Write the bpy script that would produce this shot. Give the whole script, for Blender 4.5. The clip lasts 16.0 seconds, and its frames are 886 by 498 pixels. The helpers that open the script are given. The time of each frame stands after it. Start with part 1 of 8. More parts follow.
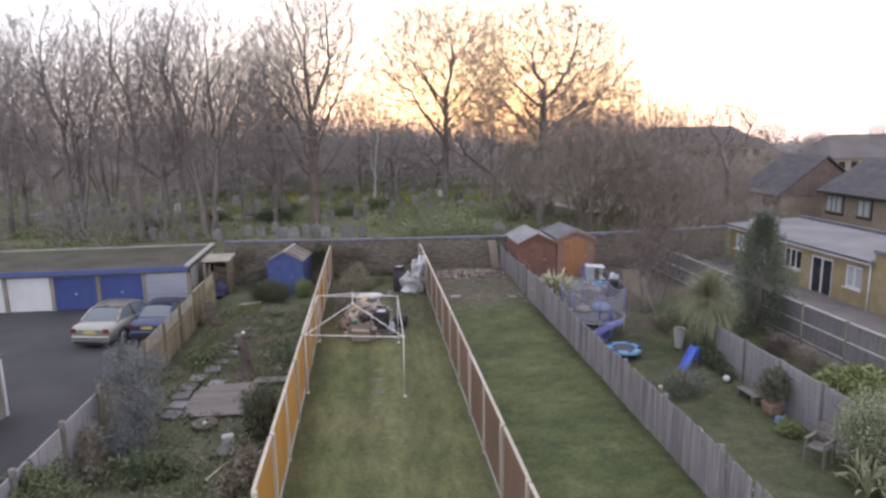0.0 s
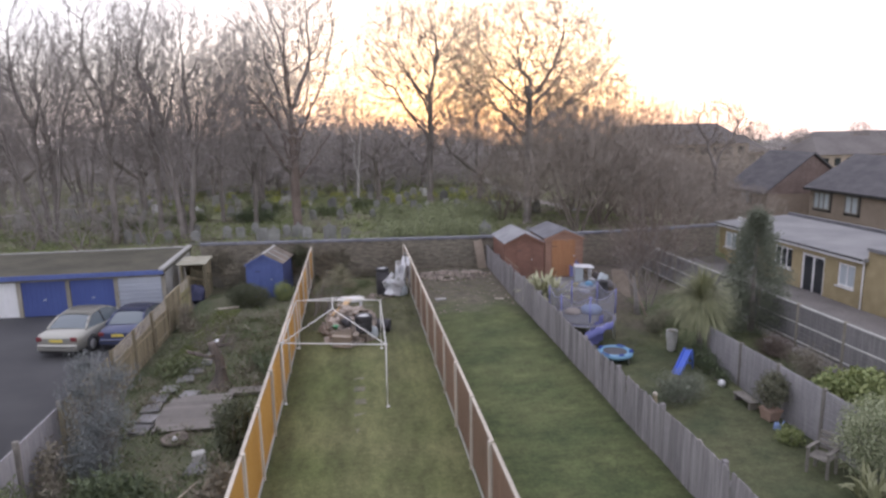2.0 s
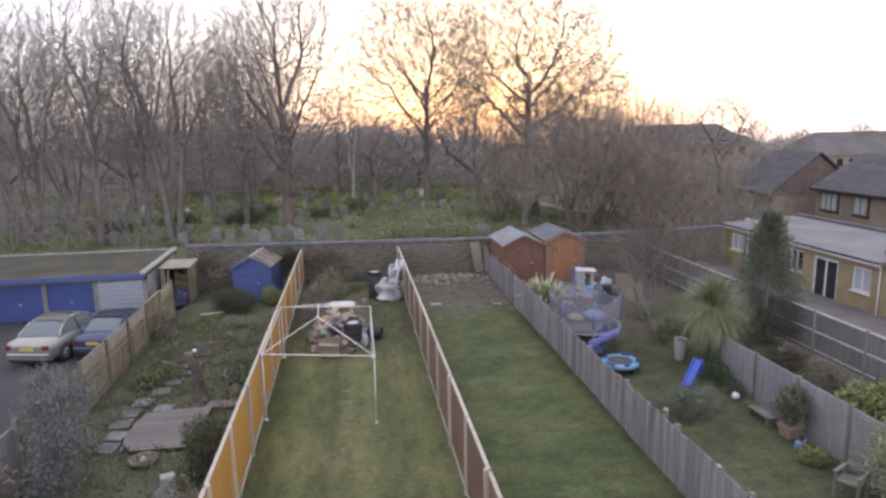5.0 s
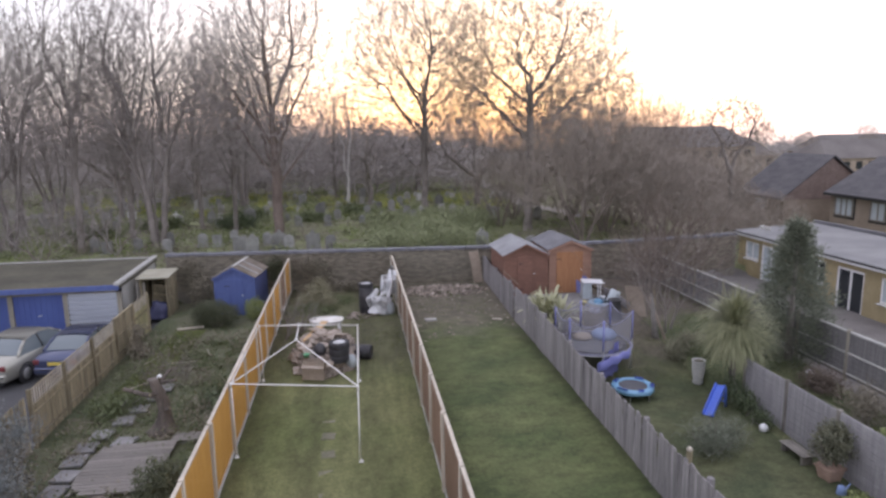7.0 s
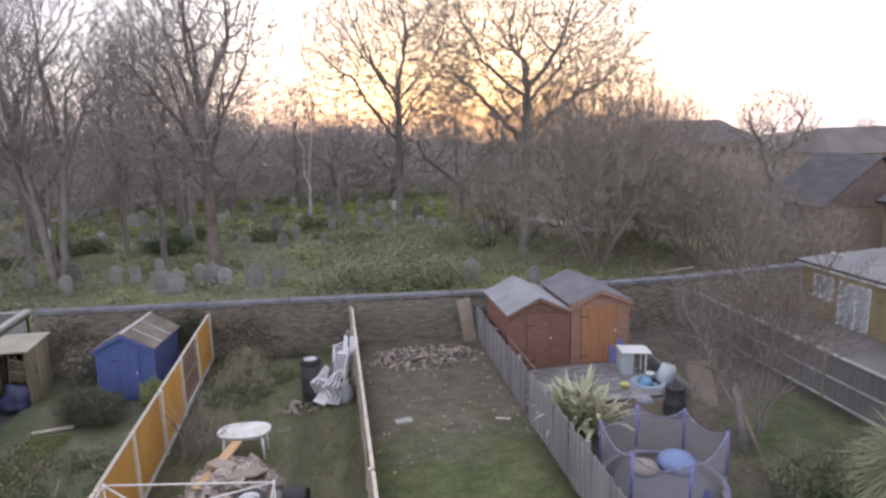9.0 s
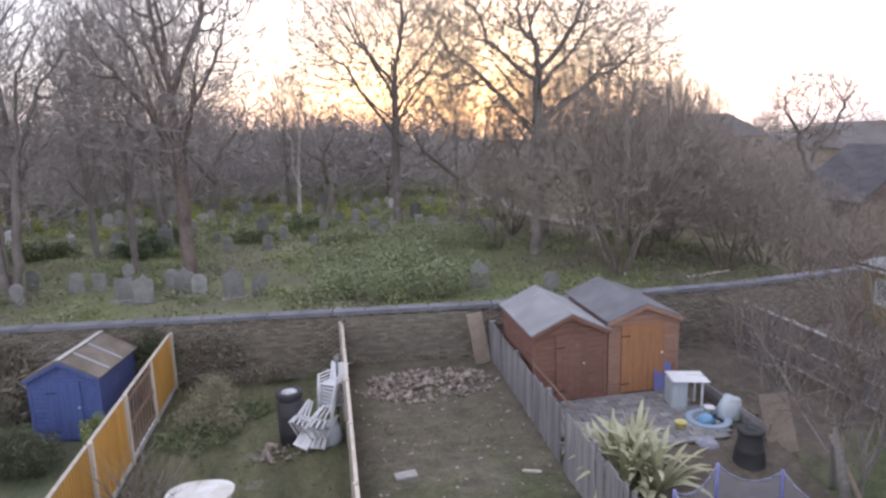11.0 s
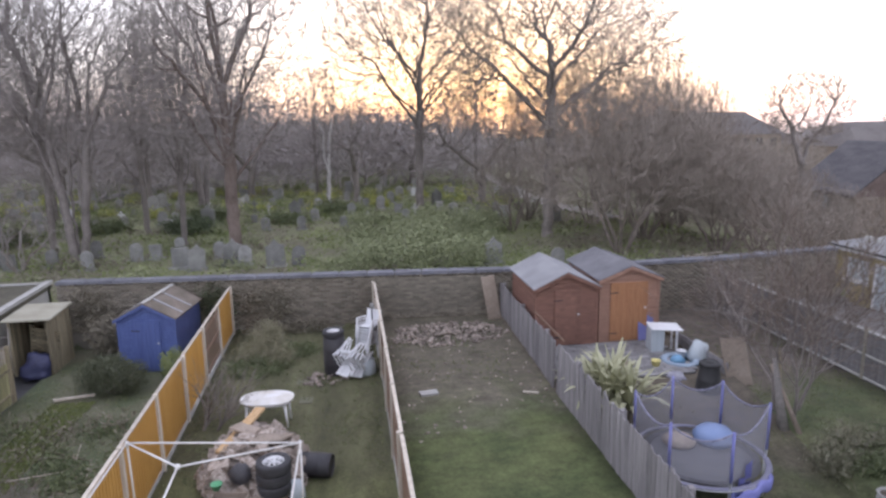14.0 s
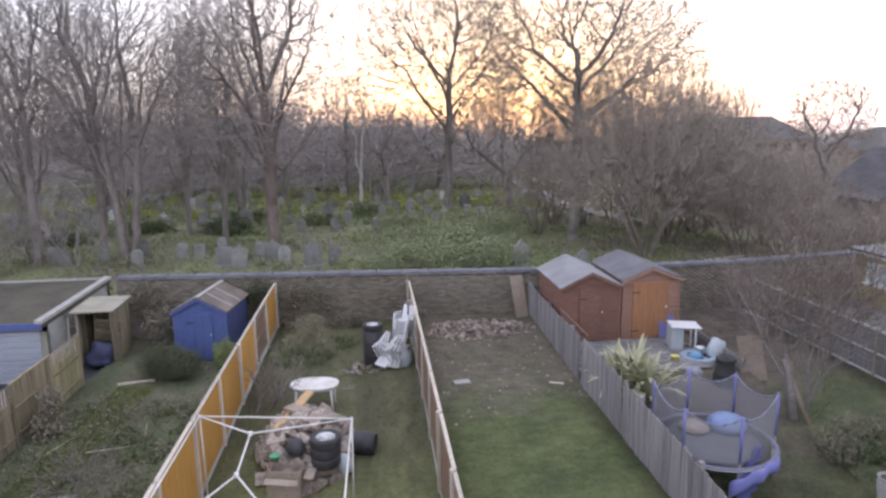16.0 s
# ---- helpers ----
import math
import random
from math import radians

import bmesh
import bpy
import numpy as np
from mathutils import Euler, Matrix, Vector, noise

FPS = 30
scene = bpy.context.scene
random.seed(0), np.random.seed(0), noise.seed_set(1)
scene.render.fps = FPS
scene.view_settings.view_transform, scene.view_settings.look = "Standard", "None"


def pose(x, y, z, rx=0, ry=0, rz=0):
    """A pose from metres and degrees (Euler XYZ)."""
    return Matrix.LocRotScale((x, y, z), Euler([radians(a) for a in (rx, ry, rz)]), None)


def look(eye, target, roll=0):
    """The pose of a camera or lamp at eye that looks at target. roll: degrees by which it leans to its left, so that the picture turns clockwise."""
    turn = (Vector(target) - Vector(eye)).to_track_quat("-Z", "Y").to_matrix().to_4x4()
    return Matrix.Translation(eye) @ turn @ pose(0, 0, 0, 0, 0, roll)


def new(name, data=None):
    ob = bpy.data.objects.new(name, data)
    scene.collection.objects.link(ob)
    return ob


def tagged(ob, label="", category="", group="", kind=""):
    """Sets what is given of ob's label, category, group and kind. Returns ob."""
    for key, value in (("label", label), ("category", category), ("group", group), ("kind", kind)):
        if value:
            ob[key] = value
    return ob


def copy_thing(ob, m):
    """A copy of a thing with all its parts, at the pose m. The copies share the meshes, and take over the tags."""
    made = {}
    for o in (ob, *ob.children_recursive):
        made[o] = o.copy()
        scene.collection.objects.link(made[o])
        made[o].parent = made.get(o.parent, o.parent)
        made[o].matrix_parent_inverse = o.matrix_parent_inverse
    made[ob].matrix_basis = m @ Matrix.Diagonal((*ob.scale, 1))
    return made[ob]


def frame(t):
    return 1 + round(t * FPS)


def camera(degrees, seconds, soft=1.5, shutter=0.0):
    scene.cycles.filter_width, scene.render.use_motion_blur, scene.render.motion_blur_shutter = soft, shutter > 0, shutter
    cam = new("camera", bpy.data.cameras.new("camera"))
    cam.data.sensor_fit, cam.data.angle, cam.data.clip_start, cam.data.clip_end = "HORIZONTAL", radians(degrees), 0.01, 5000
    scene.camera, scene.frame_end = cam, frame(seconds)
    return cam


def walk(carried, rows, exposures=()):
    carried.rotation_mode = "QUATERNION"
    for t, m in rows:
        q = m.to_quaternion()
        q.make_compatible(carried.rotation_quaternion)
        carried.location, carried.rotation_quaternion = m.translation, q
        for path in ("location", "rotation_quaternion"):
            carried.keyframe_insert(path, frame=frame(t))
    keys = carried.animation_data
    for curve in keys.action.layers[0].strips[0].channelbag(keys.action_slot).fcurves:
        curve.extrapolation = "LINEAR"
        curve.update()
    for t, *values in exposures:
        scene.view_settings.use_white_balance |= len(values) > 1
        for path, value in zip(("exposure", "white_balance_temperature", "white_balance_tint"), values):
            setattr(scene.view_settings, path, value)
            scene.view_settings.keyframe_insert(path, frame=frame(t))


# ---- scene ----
cam = camera(68.7, 16.0, soft=2.7)
PATH = [
    (0, (0.346, -0.211, 7.079), (0.566, 1.742, 6.71), -0.9),
    (0.5, (0.364, -0.048, 7.044), (0.611, 1.903, 6.679), -1.0),
    (1, (0.405, 0.163, 7.036), (0.666, 2.11, 6.659), -1.1),
    (1.5, (0.437, 0.367, 7.035), (0.693, 2.314, 6.657), -1.1),
    (2, (0.508, 0.677, 7.011), (0.771, 2.624, 6.637), -1.1),
    (2.5, (0.598, 1.054, 6.969), (0.869, 3.0, 6.598), -1.2),
    (3, (0.657, 1.465, 6.912), (0.953, 3.41, 6.554), -1.2),
    (3.5, (0.726, 1.705, 6.88), (1.011, 3.649, 6.506), -1.1),
    (4, (0.76, 1.858, 6.871), (1.021, 3.807, 6.506), -0.9),
    (6.3, (0.963, 2.132, 6.74), (1.245, 4.076, 6.364), -1.2),
    (6.5, (1.005, 2.469, 6.751), (1.285, 4.415, 6.382), -1.0),
    (7, (1.237, 3.841, 6.758), (1.505, 5.79, 6.395), -1.0),
    (7.5, (1.504, 5.672, 6.762), (1.773, 7.621, 6.404), -1.0),
    (8, (1.85, 8.064, 6.819), (2.113, 10.014, 6.461), -1.0),
    (8.5, (2.258, 10.153, 6.975), (2.557, 12.098, 6.616), -1.3),
    (9, (2.453, 11.751, 7.072), (2.779, 13.687, 6.691), -1.5),
    (9.2, (2.464, 12.231, 7.049), (2.796, 14.167, 6.673), -1.6),
    (11.3, (2.737, 15.385, 6.528), (3.077, 17.317, 6.142), -1.8),
    (11.5, (2.728, 15.483, 6.493), (3.093, 17.412, 6.112), -1.8),
    (12, (2.683, 15.377, 6.42), (3.017, 17.311, 6.036), -1.6),
    (12.5, (2.52, 14.865, 6.368), (2.759, 16.813, 5.988), -1.1),
    (13, (2.432, 13.921, 6.373), (2.648, 15.87, 5.98), -0.9),
    (13.5, (2.304, 12.884, 6.363), (2.558, 14.827, 5.961), -0.9),
    (14, (2.165, 12.066, 6.378), (2.446, 14.006, 5.983), -1.0),
    (14.5, (2.077, 11.558, 6.378), (2.375, 13.497, 5.989), -1.0),
    (15, (1.959, 11.19, 6.41), (2.239, 13.132, 6.023), -1.0),
    (15.5, (1.865, 10.978, 6.478), (2.104, 12.925, 6.092), -0.9),
    (16, (1.757, 10.839, 6.561), (1.964, 12.791, 6.176), -0.9),
]
walk(cam, [(t, look(eye, target, roll)) for t, eye, target, roll in PATH],
     ((0, -0.03, 6500, 10), (4, -0.03, 6500, 10), (8.5, 0.02, 6450, 10), (11.5, 0.10, 6250, 10), (16, 0.12, 6250, 10)))

# ---- world and light ----
world = bpy.data.worlds.new("evening_sky")
scene.world = world
world.use_nodes = True
wn, wl = world.node_tree.nodes, world.node_tree.links
sky = wn.new("ShaderNodeTexSky")
sky.sky_type, sky.sun_disc = "NISHITA", False
SUN_UP, SUN_TURN = 4.6, 11.7
sky.sun_elevation, sky.sun_rotation = radians(SUN_UP), radians(SUN_TURN)
sky.altitude, sky.air_density, sky.dust_density, sky.ozone_density = 20, 1.0, 1.25, 1.0
back = wn["Background"]
back.inputs["Strength"].default_value = 0.08
# thin evening overcast that evens the sky out
veil = wn.new("ShaderNodeBackground")
veil.inputs["Color"].default_value = (0.985, 0.956, 1.12, 1)
veil.inputs["Strength"].default_value = 1.14
both = wn.new("ShaderNodeAddShader")
wl.new(sky.outputs[0], back.inputs["Color"])
wl.new(back.outputs[0], both.inputs[0])
wl.new(veil.outputs[0], both.inputs[1])
wl.new(both.outputs[0], wn["World Output"].inputs["Surface"])

sun = new("sun", bpy.data.lights.new("sun", "SUN"))
sun.data.energy, sun.data.angle, sun.data.color = 0.6, radians(3), (1.0, 0.78, 0.52)
_a, _e = radians(SUN_TURN), radians(SUN_UP)
sun.matrix_world = look((0, 0, 40), (-40 * math.sin(_a) * math.cos(_e), -40 * math.cos(_a) * math.cos(_e), 40 - 40 * math.sin(_e)))


# ---- materials ----
def soft(c, k=0.14):
    """A colour drawn a little towards its own grey and lifted, imitating veiling glare."""
    g = 0.3 * c[0] + 0.59 * c[1] + 0.11 * c[2]
    return tuple(v * (1 - k) + k * g + 0.006 for v in c)


def mat(name, c1, c2, scale=2.0, rough=0.85, bump=0.3, fine=30.0, stretch=(1, 1, 1), vary=0.15, metal=0.0, dist=0.02, coat=0.0, grain=0.9):
    """Two noises, broad and fine, between two colours; Object Info's Random shifts value and pattern."""
    m = bpy.data.materials.new(name)
    m.use_nodes = True
    n, l = m.node_tree.nodes, m.node_tree.links
    p = n["Principled BSDF"]
    tc, info = n.new("ShaderNodeTexCoord"), n.new("ShaderNodeObjectInfo")
    mp = n.new("ShaderNodeMapping")
    mp.inputs["Scale"].default_value = stretch
    off = n.new("ShaderNodeVectorMath")
    off.operation = "MULTIPLY_ADD"
    l.new(info.outputs["Random"], off.inputs[0])
    off.inputs[1].default_value = (13, 7, 5)
    l.new(tc.outputs["Object"], off.inputs[2])
    l.new(off.outputs[0], mp.inputs["Vector"])
    a, b = n.new("ShaderNodeTexNoise"), n.new("ShaderNodeTexNoise")
    a.inputs["Scale"].default_value, b.inputs["Scale"].default_value = scale, fine
    a.inputs["Detail"].default_value, b.inputs["Detail"].default_value = 5, 3
    for t in (a, b):
        l.new(mp.outputs[0], t.inputs["Vector"])
    ramp = n.new("ShaderNodeMapRange")
    ramp.inputs[1].default_value, ramp.inputs[2].default_value = 0.35, 0.68
    l.new(a.outputs[0], ramp.inputs[0])
    mix = n.new("ShaderNodeMix")
    mix.data_type = "RGBA"
    mix.inputs[6].default_value, mix.inputs[7].default_value = (*soft(c1), 1), (*soft(c2), 1)
    l.new(ramp.outputs[0], mix.inputs[0])
    val = n.new("ShaderNodeMath")
    val.operation = "MULTIPLY_ADD"
    l.new(b.outputs[0], val.inputs[0])
    val.inputs[1].default_value, val.inputs[2].default_value = grain, 1 - grain / 2
    rnd = n.new("ShaderNodeMapRange")
    rnd.inputs[3].default_value, rnd.inputs[4].default_value = 1 - vary, 1 + vary
    l.new(info.outputs["Random"], rnd.inputs[0])
    mul = n.new("ShaderNodeMath")
    mul.operation = "MULTIPLY"
    l.new(val.outputs[0], mul.inputs[0])
    l.new(rnd.outputs[0], mul.inputs[1])
    hsv = n.new("ShaderNodeHueSaturation")
    l.new(mix.outputs[2], hsv.inputs["Color"])
    l.new(mul.outputs[0], hsv.inputs["Value"])
    l.new(hsv.outputs[0], p.inputs["Base Color"])
    p.inputs["Roughness"].default_value, p.inputs["Metallic"].default_value = rough, metal
    p.inputs["Coat Weight"].default_value = coat
    if bump:
        bp = n.new("ShaderNodeBump")
        bp.inputs["Strength"].default_value, bp.inputs["Distance"].default_value = bump, dist
        l.new(b.outputs[0], bp.inputs["Height"])
        l.new(bp.outputs[0], p.inputs["Normal"])
    return m


def leafmat(name, c1, c2, rough=0.6):
    """Leaves and twigs in one mesh: Random Per Island varies them."""
    m = bpy.data.materials.new(name)
    m.use_nodes = True
    n, l = m.node_tree.nodes, m.node_tree.links
    p, g = n["Principled BSDF"], n.new("ShaderNodeNewGeometry")
    mix = n.new("ShaderNodeMix")
    mix.data_type = "RGBA"
    mix.inputs[6].default_value, mix.inputs[7].default_value = (*soft(c1), 1), (*soft(c2), 1)
    l.new(g.outputs["Random Per Island"], mix.inputs[0])
    l.new(mix.outputs[2], p.inputs["Base Color"])
    p.inputs["Roughness"].default_value = rough
    return m


def glassmat(name, tint=(0.03, 0.035, 0.04)):
    m = bpy.data.materials.new(name)
    m.use_nodes = True
    p = m.node_tree.nodes["Principled BSDF"]
    p.inputs["Base Color"].default_value, p.inputs["Roughness"].default_value = (*tint, 1), 0.06
    p.inputs["Specular IOR Level"].default_value = 0.6
    return m


M = dict(
    soil=mat("bare_soil", (0.10, 0.085, 0.06), (0.15, 0.13, 0.09), 1.2, 0.95, 0.9, 14, vary=0),
    weeds=mat("weedy_ground", (0.078, 0.10, 0.042), (0.14, 0.135, 0.08), 0.7, 0.95, 0.9, 12, vary=0),
    cem=mat("graveyard_grass", (0.16, 0.152, 0.09), (0.215, 0.243, 0.096), 0.3, 0.95, 0.9, 6, vary=0),
    asphalt=mat("asphalt", (0.048, 0.048, 0.053), (0.072, 0.072, 0.077), 0.4, 0.85, 0.4, 60, vary=0, grain=0.5),
    brick=mat("old_brick", (0.185, 0.165, 0.125), (0.26, 0.23, 0.175), 3, 0.9, 0.5, 40, vary=0.2),
    brickjoined=leafmat("old_brick_courses", (0.15, 0.13, 0.098), (0.285, 0.25, 0.19), 0.9),
    mortar=mat("lime_mortar", (0.20, 0.18, 0.15), (0.27, 0.25, 0.21), 2, 0.95, 0.4, 50, vary=0),
    coping=mat("slate_blue_coping", (0.135, 0.14, 0.17), (0.20, 0.205, 0.235), 1.5, 0.75, 0.3, 30),
    orange=mat("orange_stained_wood", (0.50, 0.235, 0.008), (0.61, 0.315, 0.025), 2.5, 0.7, 0.35, 25, (6, 6, 0.6), 0.10, grain=0.5),
    brown=mat("brown_stained_wood", (0.18, 0.11, 0.068), (0.26, 0.16, 0.10), 2.5, 0.75, 0.35, 25, (6, 6, 0.6), 0.12, grain=0.5),
    pale=mat("pale_timber", (0.50, 0.44, 0.35), (0.62, 0.56, 0.47), 2, 0.8, 0.3, 30, (4, 4, 0.6)),
    panel2=mat("dark_grey_fence_panel", (0.16, 0.155, 0.16), (0.24, 0.23, 0.23), 2, 0.9, 0.5, 20, (7, 7, 0.6), 0.12),
    gravel=mat("concrete_gravel_board", (0.38, 0.38, 0.36), (0.50, 0.49, 0.46), 2, 0.9, 0.3, 30),
    grey=mat("weathered_grey_board", (0.20, 0.19, 0.20), (0.32, 0.30, 0.30), 3, 0.9, 0.5, 20, (8, 8, 0.5), 0.22),
    old=mat("weathered_tan_board", (0.19, 0.158, 0.092), (0.345, 0.29, 0.175), 3, 0.9, 0.6, 20, (8, 8, 0.5), 0.32),
    lichen=mat("lichened_green_board", (0.26, 0.25, 0.11), (0.40, 0.37, 0.17), 3, 0.9, 0.5, 20, (8, 8, 0.5), 0.2),
    panel=mat("grey_fence_panel", (0.28, 0.27, 0.285), (0.38, 0.365, 0.37), 2, 0.9, 0.5, 20, (7, 7, 0.6), 0.12),
    shedwood=mat("red_brown_shed_wood", (0.185, 0.086, 0.058), (0.26, 0.122, 0.082), 2.5, 0.75, 0.35, 22, (1, 1, 6), 0.08),
    shedpink=mat("faded_pinkish_shed_wood", (0.31, 0.165, 0.11), (0.39, 0.215, 0.145), 2.5, 0.75, 0.35, 22, (1, 1, 6), 0.08),
    sheddoor=mat("orange_brown_door_wood", (0.37, 0.155, 0.055), (0.44, 0.20, 0.075), 2.5, 0.7, 0.35, 22, (6, 6, 0.6), 0.05),
    felt=mat("grey_roof_felt", (0.25, 0.255, 0.27), (0.33, 0.335, 0.355), 1.5, 0.9, 0.4, 60, grain=0.5),
    feltdark=mat("dark_roof_felt", (0.12, 0.12, 0.135), (0.175, 0.175, 0.19), 1.5, 0.9, 0.4, 60, grain=0.5),
    mossfelt=mat("mossy_felt", (0.125, 0.105, 0.078), (0.225, 0.185, 0.15), 1.6, 0.95, 0.6, 30),
    blue=mat("blue_painted_wood", (0.066, 0.104, 0.31), (0.093, 0.142, 0.39), 1.8, 0.6, 0.3, 20, (8, 8, 0.6), 0.05, grain=0.5),
    bluedoor=mat("blue_painted_steel", (0.050, 0.085, 0.30), (0.065, 0.11, 0.36), 1, 0.45, 0.1, 10, vary=0.08, grain=0.25),
    white=mat("white_painted_steel", (0.66, 0.67, 0.68), (0.78, 0.78, 0.78), 1, 0.5, 0.1, 20, vary=0.05, grain=0.25),
    shutter=mat("galvanised_shutter", (0.50, 0.54, 0.64), (0.60, 0.64, 0.72), 1, 0.4, 0.1, 20, metal=0.3, grain=0.25),
    pier=mat("concrete_pier", (0.24, 0.22, 0.17), (0.34, 0.31, 0.25), 1.5, 0.9, 0.4, 30),
    garroof=mat("mossy_garage_roof", (0.055, 0.052, 0.035), (0.10, 0.092, 0.062), 0.7, 0.95, 0.6, 9),
    yellowbrick=mat("yellow_stock_brick", (0.34, 0.27, 0.13), (0.42, 0.335, 0.175), 2, 0.9, 0.3, 45, vary=0.2),
    upvc=mat("white_upvc", (0.78, 0.78, 0.80), (0.84, 0.84, 0.85), 1, 0.35, 0.0, 10, vary=0.03, grain=0.25),
    flatroof=mat("pale_flat_roofing", (0.21, 0.21, 0.22), (0.28, 0.28, 0.285), 0.6, 0.85, 0.3, 30, grain=0.5),
    housebrick=mat("tan_brick", (0.31, 0.245, 0.185), (0.39, 0.31, 0.24), 1, 0.9, 0.3, 30),
    redtile=mat("hung_clay_tile", (0.21, 0.15, 0.13), (0.28, 0.205, 0.18), 1.5, 0.9, 0.4, 12),
    rooftile=mat("dark_roof_tile", (0.075, 0.073, 0.082), (0.115, 0.108, 0.115), 1, 0.95, 0.5, 9, (1, 1, 3)),
    # distant roofs: the air's haze is mixed into the tile colour
    farroof=mat("haze_paled_roof_tile", (0.12, 0.105, 0.10), (0.155, 0.14, 0.13), 0.3, 0.9, 0.2, 5),
    bark=mat("grey_brown_bark", (0.185, 0.162, 0.146), (0.29, 0.255, 0.233), 2, 0.95, 0.8, 16, (1, 1, 0.3), 0.15),
    ivy_bark=mat("reddish_bark", (0.155, 0.115, 0.095), (0.235, 0.18, 0.15), 2, 0.95, 0.8, 16, (1, 1, 0.3), 0.15),
    darkbark=mat("dark_wet_bark", (0.18, 0.15, 0.125), (0.28, 0.23, 0.195), 3, 0.95, 0.9, 14, (1, 1, 0.4), 0.1),
    stumpbark=mat("damp_stump_bark", (0.085, 0.070, 0.060), (0.165, 0.135, 0.112), 4, 0.95, 1.0, 18, (1, 1, 0.4), 0.1),
    dullblue=mat("faded_blue_plastic", (0.28, 0.38, 0.50), (0.36, 0.46, 0.56), 2, 0.5, 0.1, 20, grain=0.25),
    stained=mat("stained_white_plastic", (0.80, 0.80, 0.81), (0.56, 0.52, 0.43), 2.2, 0.45, 0.05, 14, vary=0, grain=0.25),
    brownleaf=leafmat("brown_dead_twigs", (0.14, 0.108, 0.085), (0.23, 0.178, 0.14), 0.9),
    birch=mat("birch_bark", (0.42, 0.40, 0.38), (0.60, 0.57, 0.55), 3, 0.8, 0.4, 12, (1, 1, 3)),
    twig=leafmat("twigs", (0.245, 0.217, 0.203), (0.375, 0.333, 0.313), 0.9),
    bushtwig=leafmat("brown_bush_twigs", (0.24, 0.203, 0.170), (0.37, 0.314, 0.263), 0.9),
    # distance haze is painted into these twigs as a paler colour
    fartwig=leafmat("haze_paled_far_twigs", (0.34, 0.31, 0.296), (0.47, 0.426, 0.406), 0.9),
    twigw=leafmat("warm_twigs", (0.21, 0.175, 0.148), (0.33, 0.275, 0.23), 0.9),
    stone=mat("gravestone", (0.19, 0.19, 0.18), (0.28, 0.28, 0.265), 2.5, 0.9, 0.5, 25, vary=0.3),
    palestone=mat("pale_gravestone", (0.30, 0.295, 0.27), (0.42, 0.41, 0.385), 2.5, 0.9, 0.5, 25, vary=0.2),
    marble=mat("white_marble", (0.62, 0.62, 0.63), (0.74, 0.74, 0.74), 2, 0.6, 0.1, 20),
    path=mat("gravel_path", (0.33, 0.31, 0.29), (0.42, 0.39, 0.36), 0.6, 0.95, 0.4, 20, vary=0),
    paving=mat("paving_slab", (0.20, 0.195, 0.20), (0.28, 0.275, 0.275), 2, 0.9, 0.4, 30, vary=0.2),
    deck=mat("weathered_decking", (0.185, 0.17, 0.155), (0.265, 0.242, 0.22), 2.5, 0.9, 0.4, 20, (0.6, 8, 8), 0.12),
    plastic=mat("white_plastic", (0.70, 0.71, 0.74), (0.80, 0.81, 0.83), 1, 0.4, 0.05, 12, vary=0.05, grain=0.25),
    tube=mat("white_steel_tube", (0.70, 0.70, 0.68), (0.80, 0.79, 0.77), 4, 0.4, 0.1, 20, vary=0.04, grain=0.25),
    rubber=mat("black_rubber", (0.03, 0.03, 0.035), (0.05, 0.05, 0.056), 4, 0.75, 0.3, 30),
    alloy=mat("alloy_wheel", (0.55, 0.56, 0.58), (0.68, 0.69, 0.70), 4, 0.35, 0.05, 30, metal=0.6, grain=0.25),
    barrel=mat("black_plastic", (0.035, 0.034, 0.042), (0.06, 0.057, 0.065), 2, 0.5, 0.1, 20),
    rubble=mat("rubble_pieces", (0.235, 0.185, 0.145), (0.46, 0.395, 0.34), 3, 0.95, 0.6, 30, vary=0.4),
    plank=mat("new_timber", (0.50, 0.31, 0.13), (0.60, 0.39, 0.18), 2, 0.8, 0.3, 20, (6, 6, 0.6)),
    card=mat("cardboard", (0.27, 0.215, 0.165), (0.35, 0.285, 0.225), 2, 0.9, 0.2, 20),
    bluepl=mat("blue_plastic", (0.05, 0.13, 0.62), (0.07, 0.17, 0.70), 1, 0.4, 0.0, 10, grain=0.25),
    ltblue=mat("light_blue_vinyl", (0.17, 0.42, 0.68), (0.24, 0.50, 0.75), 2, 0.45, 0.1, 20, grain=0.25),
    toyblue=mat("pale_violet_blue_plastic", (0.21, 0.32, 0.60), (0.29, 0.39, 0.66), 2, 0.5, 0.1, 20, grain=0.25),
    padgrey=mat("faded_lilac_pad", (0.20, 0.20, 0.29), (0.27, 0.27, 0.37), 3, 0.7, 0.2, 20, grain=0.25),
    purple=mat("violet_blue_foam", (0.16, 0.17, 0.46), (0.22, 0.23, 0.54), 2, 0.6, 0.1, 20, grain=0.25),
    matblk=mat("trampoline_mat", (0.11, 0.11, 0.125), (0.15, 0.15, 0.165), 2, 0.8, 0.1, 60),
    terra=mat("terracotta", (0.32, 0.205, 0.155), (0.42, 0.28, 0.21), 3, 0.85, 0.2, 30),
    sack=mat("crumpled_plastic", (0.20, 0.20, 0.27), (0.34, 0.34, 0.40), 6, 0.5, 0.4, 20),
    mound=leafmat("olive_tan_stems", (0.18, 0.168, 0.095), (0.36, 0.335, 0.205), 0.9),
    benchw=mat("bench_wood", (0.17, 0.155, 0.135), (0.25, 0.23, 0.20), 3, 0.85, 0.3, 20),
    silver=mat("champagne_car_paint", (0.39, 0.385, 0.335), (0.42, 0.415, 0.365), 1, 0.3, 0.0, 10, metal=0.5, coat=0.6, vary=0, grain=0.25),
